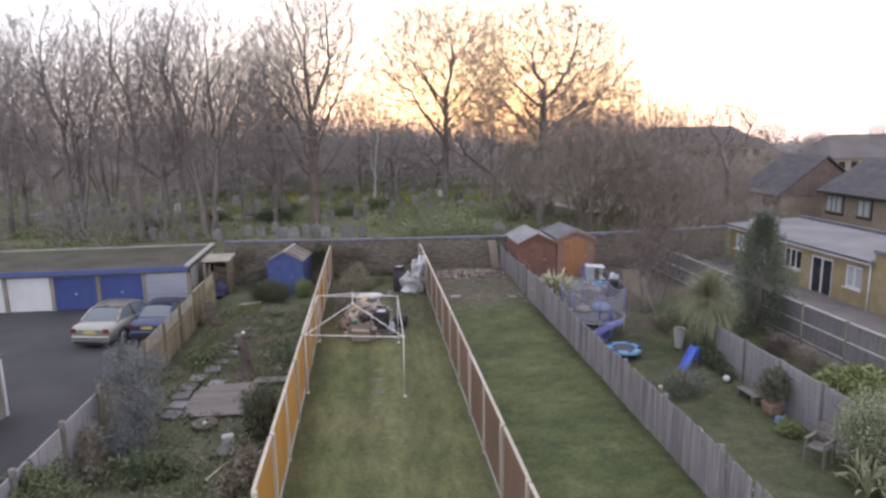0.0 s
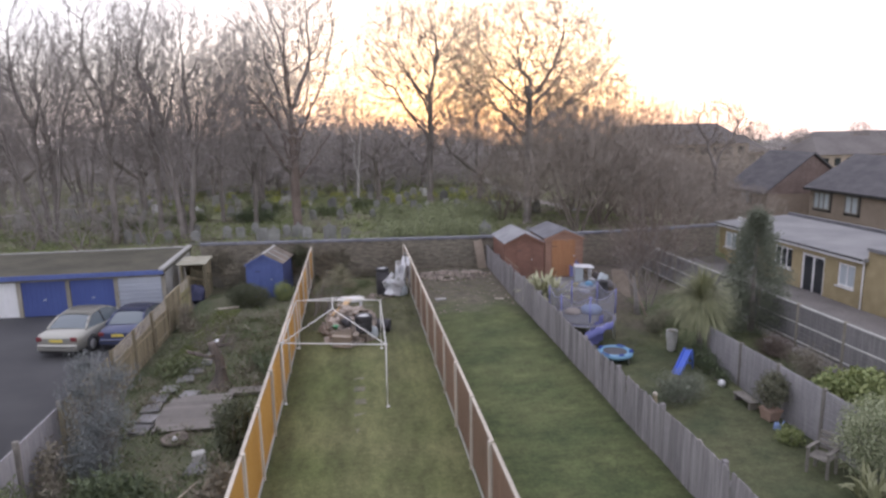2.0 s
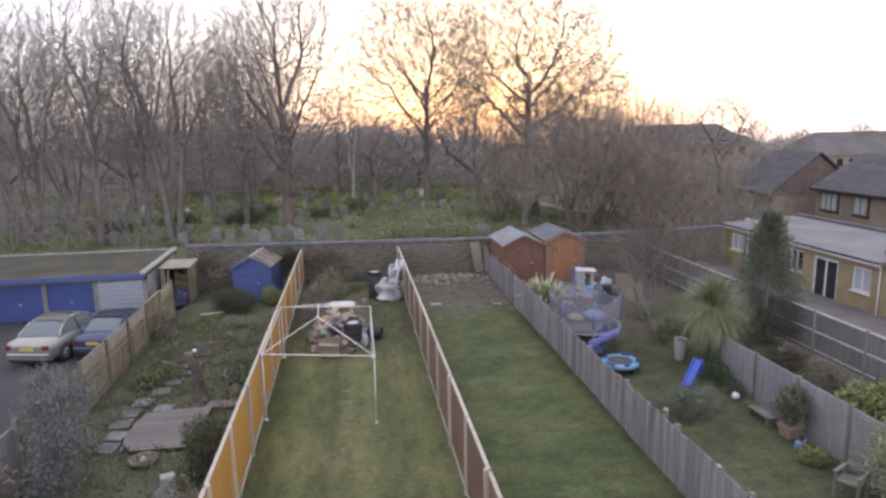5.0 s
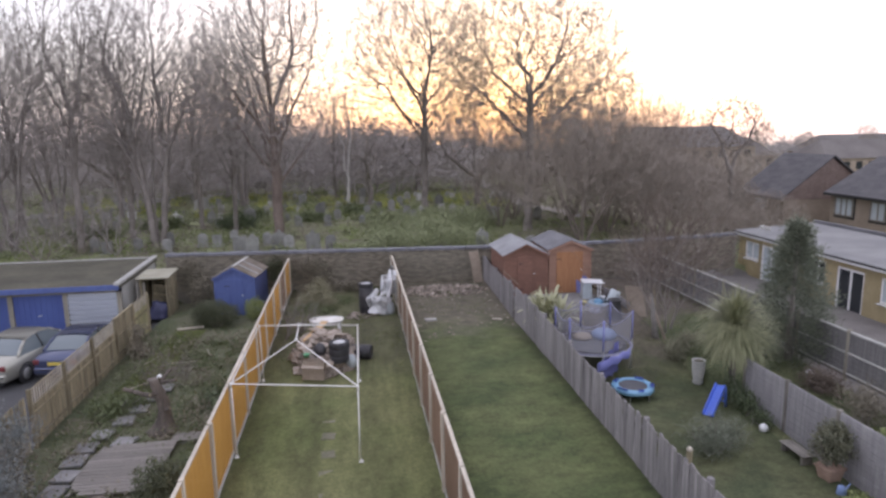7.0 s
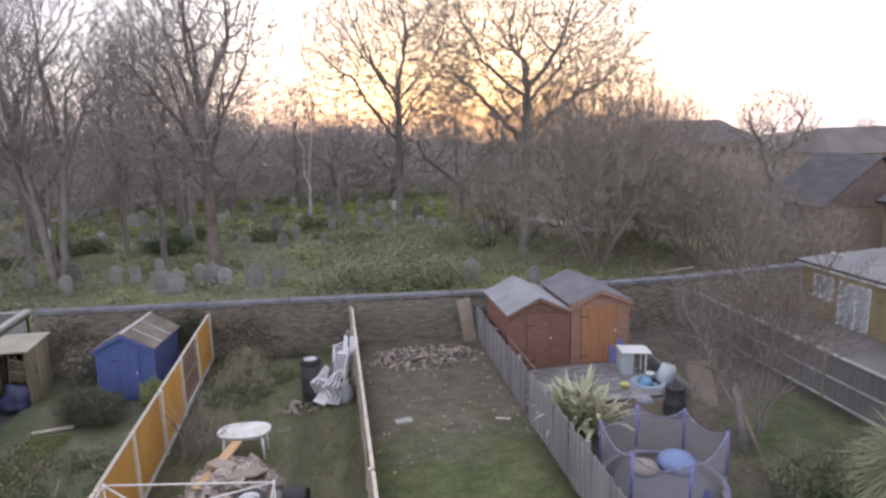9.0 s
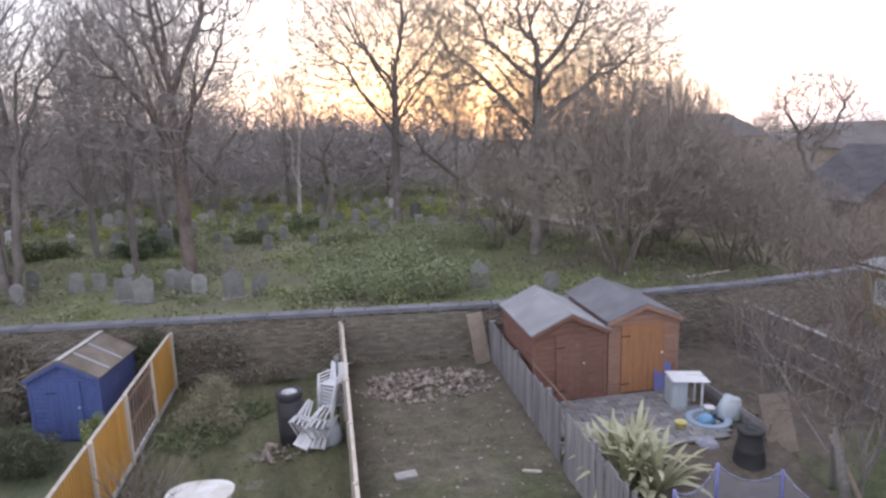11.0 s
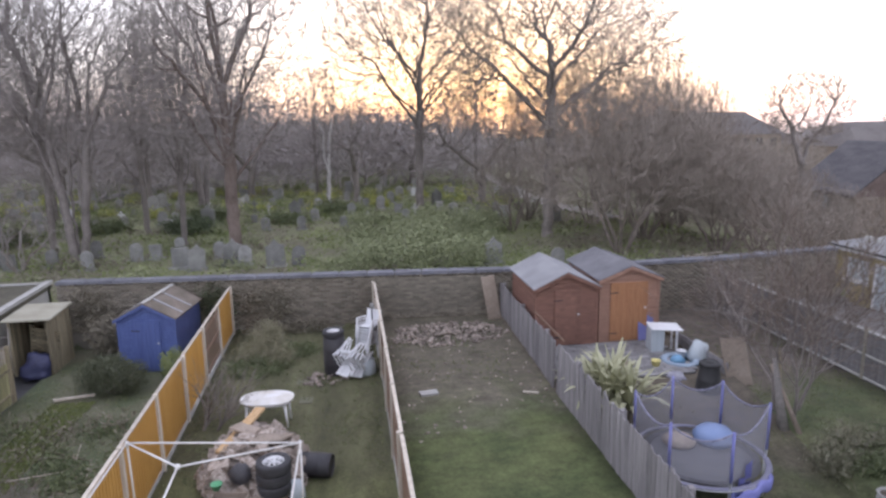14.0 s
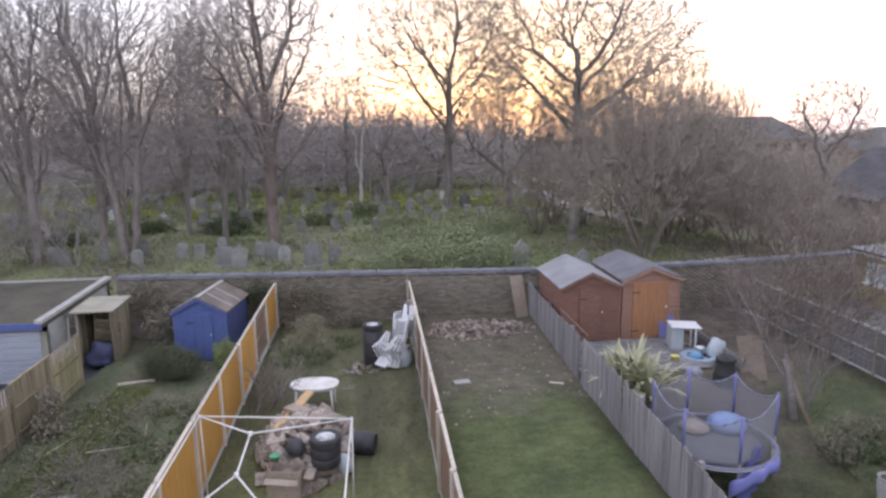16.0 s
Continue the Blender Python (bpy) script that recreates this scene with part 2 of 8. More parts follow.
    navy=mat("navy_car_paint", (0.055, 0.07, 0.16), (0.06, 0.08, 0.18), 1, 0.3, 0.0, 10, metal=0.3, coat=0.6, vary=0, grain=0.25),
    dark=mat("black_trim", (0.02, 0.02, 0.022), (0.03, 0.03, 0.032), 3, 0.6, 0.0, 20, vary=0, grain=0.25),
    redlens=mat("red_lens", (0.17, 0.025, 0.03), (0.22, 0.035, 0.04), 3, 0.25, 0.0, 20, vary=0, grain=0.25),
    yellow=mat("yellow_plate", (0.72, 0.55, 0.05), (0.76, 0.60, 0.07), 3, 0.4, 0.0, 20, vary=0, grain=0.25),
    glass=glassmat("window_glass"),
    # pale blue-grey base colour holds a painted reflection of the sky
    carglass=glassmat("car_glass", (0.16, 0.19, 0.21)),
    curtain=mat("pale_curtain", (0.42, 0.48, 0.52), (0.52, 0.58, 0.62), 3, 0.6, 0.2, 8, (8, 8, 0.3), grain=0.25),
    green=leafmat("dark_green_leaves", (0.070, 0.098, 0.045), (0.13, 0.17, 0.072)),
    camel=leafmat("dull_camellia_leaves", (0.095, 0.105, 0.06), (0.19, 0.185, 0.11)),
    drypalm=leafmat("dry_palm_leaves", (0.15, 0.15, 0.085), (0.32, 0.30, 0.20)),
    hedge=leafmat("box_hedge_leaves", (0.070, 0.082, 0.042), (0.115, 0.130, 0.062)),
    conif=leafmat("conifer_needles", (0.13, 0.152, 0.105), (0.235, 0.26, 0.185)),
    grey_green=leafmat("grey_green_leaves", (0.12, 0.135, 0.13), (0.225, 0.245, 0.245)),
    olive=leafmat("olive_leaves", (0.09, 0.12, 0.045), (0.165, 0.20, 0.075)),
    lime=leafmat("lime_green_leaves", (0.15, 0.20, 0.05), (0.32, 0.36, 0.12)),
    variegated=leafmat("variegated_leaves", (0.19, 0.24, 0.10), (0.46, 0.48, 0.30)),
    sword=leafmat("sword_leaves", (0.19, 0.22, 0.10), (0.60, 0.58, 0.36)),
    palm=leafmat("palm_leaves", (0.17, 0.185, 0.085), (0.33, 0.335, 0.17)),
    bramble=leafmat("bramble_leaves", (0.175, 0.205, 0.092), (0.34, 0.375, 0.18)),
    deadleaf=leafmat("dead_stems", (0.165, 0.145, 0.10), (0.31, 0.275, 0.205), 0.9),
    grassb=leafmat("grass_blades", (0.12, 0.155, 0.05), (0.23, 0.25, 0.11), 0.9),
    ferns=leafmat("undergrowth_leaves", (0.12, 0.165, 0.04), (0.27, 0.33, 0.085), 0.85),
    strip=leafmat("mossy_grass", (0.15, 0.188, 0.045), (0.25, 0.285, 0.085), 0.9),
    gold=leafmat("yellow_green_leaves", (0.26, 0.29, 0.05), (0.52, 0.52, 0.10), 0.85),
)


# ---- building blocks ----
def mesh_of(name, bm, m):
    me = bpy.data.meshes.new(name)
    bm.normal_update()
    bm.to_mesh(me)
    bm.free()
    me.materials.append(m)
    return me


def part(name, bm, m, parent=None, label=""):
    ob = new(name, bm if isinstance(bm, bpy.types.Mesh) else mesh_of(name, bm, m))
    if parent:
        ob.parent = parent
    return tagged(ob, label)


def share(name, me, parent, x=0, y=0, z=0, rx=0, ry=0, rz=0, s=(1, 1, 1)):
    ob = new(name, me)
    ob.parent = parent
    ob.matrix_basis = pose(x, y, z, rx, ry, rz) @ Matrix.Diagonal((*s, 1))
    return ob


def thing(name, label, category, x=0, y=0, z=0, rz=0, group="", kind=""):
    ob = new(name)
    ob.matrix_basis = pose(x, y, z, 0, 0, rz)
    return tagged(ob, label, category, group, kind)


def box(bm, x0, x1, y0, y1, z0, z1, bev=0.0, m=None):
    vs = [bm.verts.new(v) for v in ((x0, y0, z0), (x1, y0, z0), (x1, y1, z0), (x0, y1, z0), (x0, y0, z1), (x1, y0, z1), (x1, y1, z1), (x0, y1, z1))]
    fs = [bm.faces.new([vs[i] for i in q]) for q in ((3, 2, 1, 0), (4, 5, 6, 7), (0, 1, 5, 4), (1, 2, 6, 5), (2, 3, 7, 6), (3, 0, 4, 7))]
    if bev:
        es = list({e for f in fs for e in f.edges})
        r = bmesh.ops.bevel(bm, geom=es, offset=bev, segments=1, affect="EDGES")
        vs = list({v for v in vs if v.is_valid} | set(r["verts"]))
    if m:
        for v in vs:
            v.co = m @ v.co
    return bm


def bx(x0, x1, y0, y1, z0, z1, bev=0.0, m=None):
    return box(bmesh.new(), x0, x1, y0, y1, z0, z1, bev, m)


def lathe(profile, n=20, bm=None, m=None, caps=True):
    """Turned solid from (radius, height) pairs."""
    bm = bm or bmesh.new()
    rings = []
    for r, z in profile:
        rings.append([bm.verts.new((r * math.cos(2 * math.pi * i / n), r * math.sin(2 * math.pi * i / n), z)) for i in range(n)])
    for a, b in zip(rings, rings[1:]):
        for i in range(n):
            f = bm.faces.new((a[i], a[(i + 1) % n], b[(i + 1) % n], b[i]))
            f.smooth = True
    if caps:
        bm.faces.new(rings[0][::-1])
        bm.faces.new(rings[-1])
    if m:
        for ring in rings:
            for v in ring:
                v.co = m @ v.co
    return bm


def rod(a, b, r, n=8, bm=None, r2=None):
    bm = bm or bmesh.new()
    a, b = Vector(a), Vector(b)
    m = Matrix.Translation(a) @ (b - a).to_track_quat("Z", "Y").to_matrix().to_4x4()
    return lathe([(r, 0), (r if r2 is None else r2, (b - a).length)], n, bm, m)


def prism(pts, y0, y1, bm=None):
    """A profile of (x, z) points, counter-clockwise seen from -y, pulled from y0 to y1."""
    bm = bm or bmesh.new()
    a = [bm.verts.new((x, y0, z)) for x, z in pts]
    b = [bm.verts.new((x, y1, z)) for x, z in pts]
    bm.faces.new(a)
    bm.faces.new(b[::-1])
    for i in range(len(pts)):
        j = (i + 1) % len(pts)
        bm.faces.new((a[j], a[i], b[i], b[j]))
    return bm


def loft(sections, bm=None, smooth=True):
    bm = bm or bmesh.new()
    rings = [[bm.verts.new(p) for p in s] for s in sections]
    n = len(rings[0])
    for a, b in zip(rings, rings[1:]):
        for i in range(n):
            f = bm.faces.new((a[i], a[(i + 1) % n], b[(i + 1) % n], b[i]))
            f.smooth = smooth
    bm.faces.new(rings[0][::-1])
    bm.faces.new(rings[-1])
    bmesh.ops.recalc_face_normals(bm, faces=bm.faces)
    return bm


def fast_mesh(name, verts, faces, m):
    """A mesh from numpy arrays of verts and of faces of one size."""
    me = bpy.data.meshes.new(name)
    k = faces.shape[1]
    me.vertices.add(len(verts))
    me.vertices.foreach_set("co", np.asarray(verts, np.float32).ravel())
    me.loops.add(faces.size)
    me.loops.foreach_set("vertex_index", np.asarray(faces, np.int32).ravel())
    me.polygons.add(len(faces))
    me.polygons.foreach_set("loop_start", np.arange(0, faces.size, k, dtype=np.int32))
    me.update(calc_edges=True)
    me.materials.append(m)
    return me


def tubes(p0, p1, r0, r1, sides):
    """Tapered open tubes between arrays of points; returns verts and quads."""
    d = p1 - p0
    d /= np.linalg.norm(d, axis=1, keepdims=True) + 1e-9
    ref = np.where(np.abs(d[:, 2:3]) > 0.9, np.array([[1.0, 0, 0]]), np.array([[0, 0, 1.0]]))
    u = np.cross(d, ref)
    u /= np.linalg.norm(u, axis=1, keepdims=True)
    v = np.cross(d, u)
    ang = np.arange(sides) * 2 * np.pi / sides
    ring = np.cos(ang)[None, :, None] * u[:, None] + np.sin(ang)[None, :, None] * v[:, None]
    verts = np.concatenate([p0[:, None] + ring * r0[:, None, None], p1[:, None] + ring * r1[:, None, None]], 1).reshape(-1, 3)
    i = np.arange(sides)
    q = np.stack([i, (i + 1) % sides, (i + 1) % sides + sides, i + sides], 1)
    faces = (q[None] + (np.arange(len(p0)) * 2 * sides)[:, None, None]).reshape(-1, 4)
    return verts, faces


def leaves(pts, size, rng, aspect=1.6, up=0.0, curl=None):
    """Small quads at points, turned at random; curl gives directions for blades."""
    n = len(pts)
    a = rng.normal(size=(n, 3)) if curl is None else curl + rng.normal(size=(n, 3)) * 0.25
    a[:, 2] += up
    a /= np.linalg.norm(a, axis=1, keepdims=True)
    b = np.cross(a, rng.normal(size=(n, 3)))
    b /= np.linalg.norm(b, axis=1, keepdims=True)
    s = (size * rng.uniform(0.6, 1.3, n))[:, None]
    a, b = a * s * aspect, b * s
    verts = np.stack([pts, pts + a * 0.5 + b * 0.5, pts + a, pts + a * 0.5 - b * 0.5], 1).reshape(-1, 3)
    return verts, np.arange(n * 4).reshape(-1, 4)


def blob_points(n, balls, rng, shell=0.55):
    """Points in the outer shells of a clump of (x, y, z, rx, ry, rz) ellipsoids."""
    balls = np.array(balls, float)
    w = (balls[:, 3] * balls[:, 4] * balls[:, 5]) ** 0.67
    k = rng.choice(len(balls), n, p=w / w.sum())
    d = rng.normal(size=(n, 3))
    d /= np.linalg.norm(d, axis=1, keepdims=True)
    r = rng.uniform(shell, 1.0, n)[:, None] * (1 + 0.18 * np.sin(d[:, :1] * 7 + d[:, 1:2] * 5 + k[:, None]))
    return balls[k, :3] + d * r * balls[k, 3:]


# ---- the ground ----
def wall_y(x):
    """The line of the graveyard wall, which bends twice."""
    if x < 8:
        return 33.05 - 0.09 * x
    return 32.33 + 0.01 * (x - 8) if x < 14.6 else 32.4 + 0.13 * (x - 14.6)


def ramp(v, a, b, za, zb):
    t = min(1.0, max(0.0, (v - a) / (b - a)))
    return za + (zb - za) * t * t * (3 - 2 * t)


def ground_z(x, y):
    if y > wall_y(min(max(x, -8), 22)) + 0.1:
        z = 0.1 + ramp(x, 17, 34, 0, -2.9) - max(0.0, y - 150) * 0.03
        return z + ramp(x, -60, -15, -0.6, 0)
    if x < -6.85:
        return -0.97
    if x < -1.76:
        return -0.8
    if x < 2.87:
        return ramp(y, 17, 27, -0.55, -0.40)
    if x < 6.9:
        return ramp(y, 18, 28, -0.02, -0.10)
    if x < 11.45:
        return ramp(y, 20.5, 26.5, -0.9, 0.0)
    if x < 15.0:
        return ramp(y, 15, 25, -1.0, -0.35)
    return -0.65 + ramp(x, 26, 34, 0, -2.15)


def ground_zone(x, y):
    if y > wall_y(min(max(x, -8), 22)) + 0.1:
        return 4
    if x < -6.85:
        return 0
    if x < -1.76:
        return 1
    if x < 2.87:
        return 2
    if x < 6.9:
        return 3
    if x < 11.45:
        return 5
    return 7 if x < 15.0 else 6


def groundmat(name, g1, g2, s1, s2, edge, width, scale=0.5, fine=20, stripes=0.0):
    """Grass that gives way to bare soil beyond the line y = edge, raggedly."""
    m = mat(name, g1, g2, scale, 0.95, 0.7, fine, vary=0)
    n, l = m.node_tree.nodes, m.node_tree.links
    tc = [q for q in n if q.type == "TEX_COORD"][0]
    hsv = [q for q in n if q.type == "HUE_SAT"][0]
    first = hsv.inputs["Color"].links[0].from_socket
    sep, no = n.new("ShaderNodeSeparateXYZ"), n.new("ShaderNodeTexNoise")
    l.new(tc.outputs["Object"], sep.inputs[0])
    l.new(tc.outputs["Object"], no.inputs["Vector"])
    no.inputs["Scale"].default_value, no.inputs["Detail"].default_value = 0.9, 6
    add = n.new("ShaderNodeMath")
    add.operation = "MULTIPLY_ADD"
    l.new(no.outputs[0], add.inputs[0])
    add.inputs[1].default_value = width * 2
    l.new(sep.outputs[1], add.inputs[2])
    mr = n.new("ShaderNodeMapRange")
    mr.inputs[1].default_value, mr.inputs[2].default_value = edge + width * 0.5, edge + width * 1.5
    l.new(add.outputs[0], mr.inputs[0])
    no2 = n.new("ShaderNodeTexNoise")
    no2.inputs["Scale"].default_value, no2.inputs["Detail"].default_value, no2.inputs["Roughness"].default_value = 2.2, 8, 0.7
    l.new(tc.outputs["Object"], no2.inputs["Vector"])
    soil = n.new("ShaderNodeMix")
    soil.data_type = "RGBA"
    soil.inputs[6].default_value, soil.inputs[7].default_value = (*s1, 1), (*s2, 1)
    l.new(no2.outputs[0], soil.inputs[0])
    mix = n.new("ShaderNodeMix")
    mix.data_type = "RGBA"
    l.new(mr.outputs[0], mix.inputs[0])
    l.new(first, mix.inputs[6])
    l.new(soil.outputs[2], mix.inputs[7])
    out = mix.outputs[2]
    if stripes:
        wave = n.new("ShaderNodeTexWave")
        wave.inputs["Scale"].default_value, wave.inputs["Distortion"].default_value = 0.22, 1.2
        l.new(tc.outputs["Object"], wave.inputs["Vector"])
        sm = n.new("ShaderNodeMix")
        sm.data_type, sm.blend_type = "RGBA", "MULTIPLY"
        sm.inputs[0].default_value = stripes
        l.new(out, sm.inputs[6])
        l.new(wave.outputs["Color"], sm.inputs[7])
        out = sm.outputs[2]
    l.new(out, hsv.inputs["Color"])
    # clumps of longer and shorter grass
    old_value = hsv.inputs["Value"].links[0].from_socket
    mp, cl = n.new("ShaderNodeMapping"), n.new("ShaderNodeTexNoise")
    mp.inputs["Scale"].default_value = (1.5, 0.45, 1) if stripes else (0.8, 1.2, 1)
    l.new(tc.outputs["Object"], mp.inputs["Vector"])
    l.new(mp.outputs[0], cl.inputs["Vector"])
    cl.inputs["Scale"].default_value, cl.inputs["Detail"].default_value, cl.inputs["Roughness"].default_value = 2.2, 7, 0.65
    cl2 = n.new("ShaderNodeTexNoise")
    l.new(tc.outputs["Object"], cl2.inputs["Vector"])
    cl2.inputs["Scale"].default_value, cl2.inputs["Detail"].default_value, cl2.inputs["Roughness"].default_value = 7.0, 8, 0.75
    cb = n.new("ShaderNodeMath")
    cb.operation = "MULTIPLY_ADD"
    l.new(cl2.outputs[0], cb.inputs[0])
    cb.inputs[1].default_value = 0.9
    cb2 = n.new("ShaderNodeMath")
    cb2.operation = "SUBTRACT"
    l.new(cl.outputs[0], cb2.inputs[0])
    cb2.inputs[1].default_value = 0.45
    l.new(cb2.outputs[0], cb.inputs[2])
    cm = n.new("ShaderNodeMapRange")
    cm.inputs[1].default_value, cm.inputs[2].default_value, cm.inputs[3].default_value, cm.inputs[4].default_value = 0.28, 0.72, 0.62, 1.25
    l.new(cb.outputs[0], cm.inputs[0])
    vm = n.new("ShaderNodeMath")
    vm.operation = "MULTIPLY"
    l.new(old_value, vm.inputs[0])
    l.new(cm.outputs[0], vm.inputs[1])
    l.new(vm.outputs[0], hsv.inputs["Value"])
    return m


def spans(*marks):
    out = []
    for (a, step), (b, _) in zip(marks, marks[1:]):
        k = max(1, round((b - a) / step))
        out += [a + (b - a) * i / k for i in range(k)]
    return out + [marks[-1][0]]


def build_ground():
    xs = spans((-900, 150), (-120, 20), (-40, 4), (-20, 1.5), (-6.89, 0.08), (-6.81, 0.6), (-1.80, 0.08), (-1.72, 0.6), (2.83, 0.08), (2.91, 0.6), (6.86, 0.08),
               (6.94, 0.6), (11.41, 0.08), (11.49, 0.8), (14.96, 0.08), (15.04, 1.5), (40, 5), (120, 60), (900, 1))
    ys = spans((-300, 60), (-20, 5), (6, 0.6), (32.0, 0.12), (35.2, 0.8), (60, 4), (140, 30), (400, 200), (2500, 1))
    bm = bmesh.new()
    grid = []
    for x in xs:
        row = []
        for y in ys:
            near = abs(x) < 30 and 5 < y < 60
            b = 0.0
            if near:
                big = 0.16 if y > 34 else 0.035
                b = big * noise.noise((x * 0.5, y * 0.5, 3.1)) + 0.02 * noise.noise((x * 2, y * 2, 0))
                if x < -6.8 and y < 34:
                    b *= 0.2
            row.append(bm.verts.new((x, y, ground_z(x, y) + b)))
        grid.append(row)
    for i in range(len(xs) - 1):
        for j in range(len(ys) - 1):
            f = bm.faces.new((grid[i][j], grid[i + 1][j], grid[i + 1][j + 1], grid[i][j + 1]))
            f.material_index = ground_zone((xs[i] + xs[i + 1]) / 2, (ys[j] + ys[j + 1]) / 2)
            f.smooth = True
    me = mesh_of("ground", bm, M["asphalt"])
    for m in (M["weeds"],
              groundmat("striped_lawn", (0.118, 0.146, 0.036), (0.19, 0.197, 0.068), (0.10, 0.112, 0.05), (0.15, 0.14, 0.085), 23.5, 2.5, 0.45, 22, 0.25),
              groundmat("rough_grass", (0.063, 0.090, 0.021), (0.119, 0.140, 0.040), (0.085, 0.088, 0.048), (0.185, 0.155, 0.13), 25.5, 3.0, 0.7, 16),
              M["cem"],
              groundmat("shady_lawn", (0.060, 0.078, 0.027), (0.105, 0.112, 0.043), (0.10, 0.085, 0.065), (0.14, 0.12, 0.09), 23.0, 3.0, 0.8, 16),
              mat("worn_terrace", (0.155, 0.142, 0.135), (0.225, 0.208, 0.20), 0.6, 0.95, 0.6, 16, vary=0),
              groundmat("patchy_lawn", (0.075, 0.10, 0.035), (0.135, 0.145, 0.06), (0.105, 0.09, 0.075), (0.16, 0.135, 0.11), 26.0, 2.0, 0.9, 16)):
        me.materials.append(m)
    tagged(new("ground", me), "lawns, bare soil and asphalt of the gardens", "ground", kind="structure")


build_ground()


# ---- graveyard wall ----
def build_wall():
    for name, xa, xb in (("wall_graveyard", -7.2, 8.0), ("wall_graveyard_east", 8.0, 14.6), ("wall_graveyard_corner", 14.6, 19.9)):
        ya, yb = wall_y(xa), wall_y(xb)
        ln, turn = math.hypot(xb - xa, yb - ya), math.degrees(math.atan2(yb - ya, xb - xa))
        w = thing(name, "old brown brick graveyard wall with a slate-blue coping", "wall", xa, ya, 0, turn, kind="structure")
        part("core", bx(0, ln, 0.02, 0.22, -1.2, 1.38), M["mortar"], w)
        k = max(1, round(ln / 0.9))
        cm = mesh_of("coping_stone", prism([(0.01, 1.38), (0.89, 1.38), (0.89, 1.46), (0.86, 1.49), (0.04, 1.49), (0.01, 1.46)], -0.06, 0.30), M["coping"])
        for i in range(k):
            share("coping_stone", cm, w, i * ln / k, 0, 0, s=(ln / k / 0.9, 1, 1))
        bms = [mesh_of("brick", bx(0.005, 0.217, 0.0, 0.06, 0.004, 0.067, 0.006), M["brick"]) for _ in range(1)]
        vs, fs, base = [], [], 0
        cube = np.array([(0, 0, 0), (1, 0, 0), (1, 1, 0), (0, 1, 0), (0, 0, 1), (1, 0, 1), (1, 1, 1), (0, 1, 1)], float)
        quad = np.array(((3, 2, 1, 0), (4, 5, 6, 7), (0, 1, 5, 4), (1, 2, 6, 5), (2, 3, 7, 6), (3, 0, 4, 7)))
        rng = np.random.default_rng(5)
        for r in range(22):
            z = -0.24 + r * 0.0735
            for c in range(int(ln / 0.225)):
                x = c * 0.225 + (0.112 if r % 2 else 0)
                near = 10.2 < x < 13.8 and 3 < r < 21 and name == "wall_graveyard"
                d = rng.uniform(-0.004, 0.006)
                if near:
                    share("brick", bms[0], w, x, d - 0.002, z)
                else:
                    vs.append(cube * (0.212, 0.06, 0.063) + (x + 0.005, d, z + 0.004))
                    fs.append(quad + base)
                    base += 8
        tagged(part("brickwork", fast_mesh("brickwork", np.concatenate(vs), np.concatenate(fs), M["brickjoined"]), None, w), kind="stuff")


build_wall()


# ---- fences ----
def corrugated(name, m, length, n, depth=0.012, rise=0.008, duty=0.85, along="y"):
    """One sheet of upright boards: a stepped profile along y, one unit high."""
    prof = []
    for i in range(n):
        a, b = i * length / n, (i + duty) * length / n
        prof += [(rise, a), (rise, b), (0, b), (0, (i + 1) * length / n)]
    bm = bmesh.new()
    front = [[bm.verts.new((depth + x, y, z)) for x, y in prof] for z in (0, 1)]
    back_ = [[bm.verts.new((-depth - x, y, z)) for x, y in prof] for z in (0, 1)]
    for k in range(len(prof) - 1):
        bm.faces.new((front[0][k], front[0][k + 1], front[1][k + 1], front[1][k]))
        bm.faces.new((back_[0][k + 1], back_[0][k], back_[1][k], back_[1][k + 1]))
        bm.faces.new((front[1][k], front[1][k + 1], back_[1][k + 1], back_[1][k]))
    for k in (0, -1):
        bm.faces.new((front[0][k], front[1][k], back_[1][k], back_[0][k]))
    if along == "x":
        for v in bm.verts:
            v.co = Vector((v.co.y, -v.co.x, v.co.z))
    bmesh.ops.recalc_face_normals(bm, faces=bm.faces)
    return mesh_of(name, bm, m)


def slat_panel(name, m, length, slats=16):
    return corrugated(name, m, length, slats, duty=0.8)


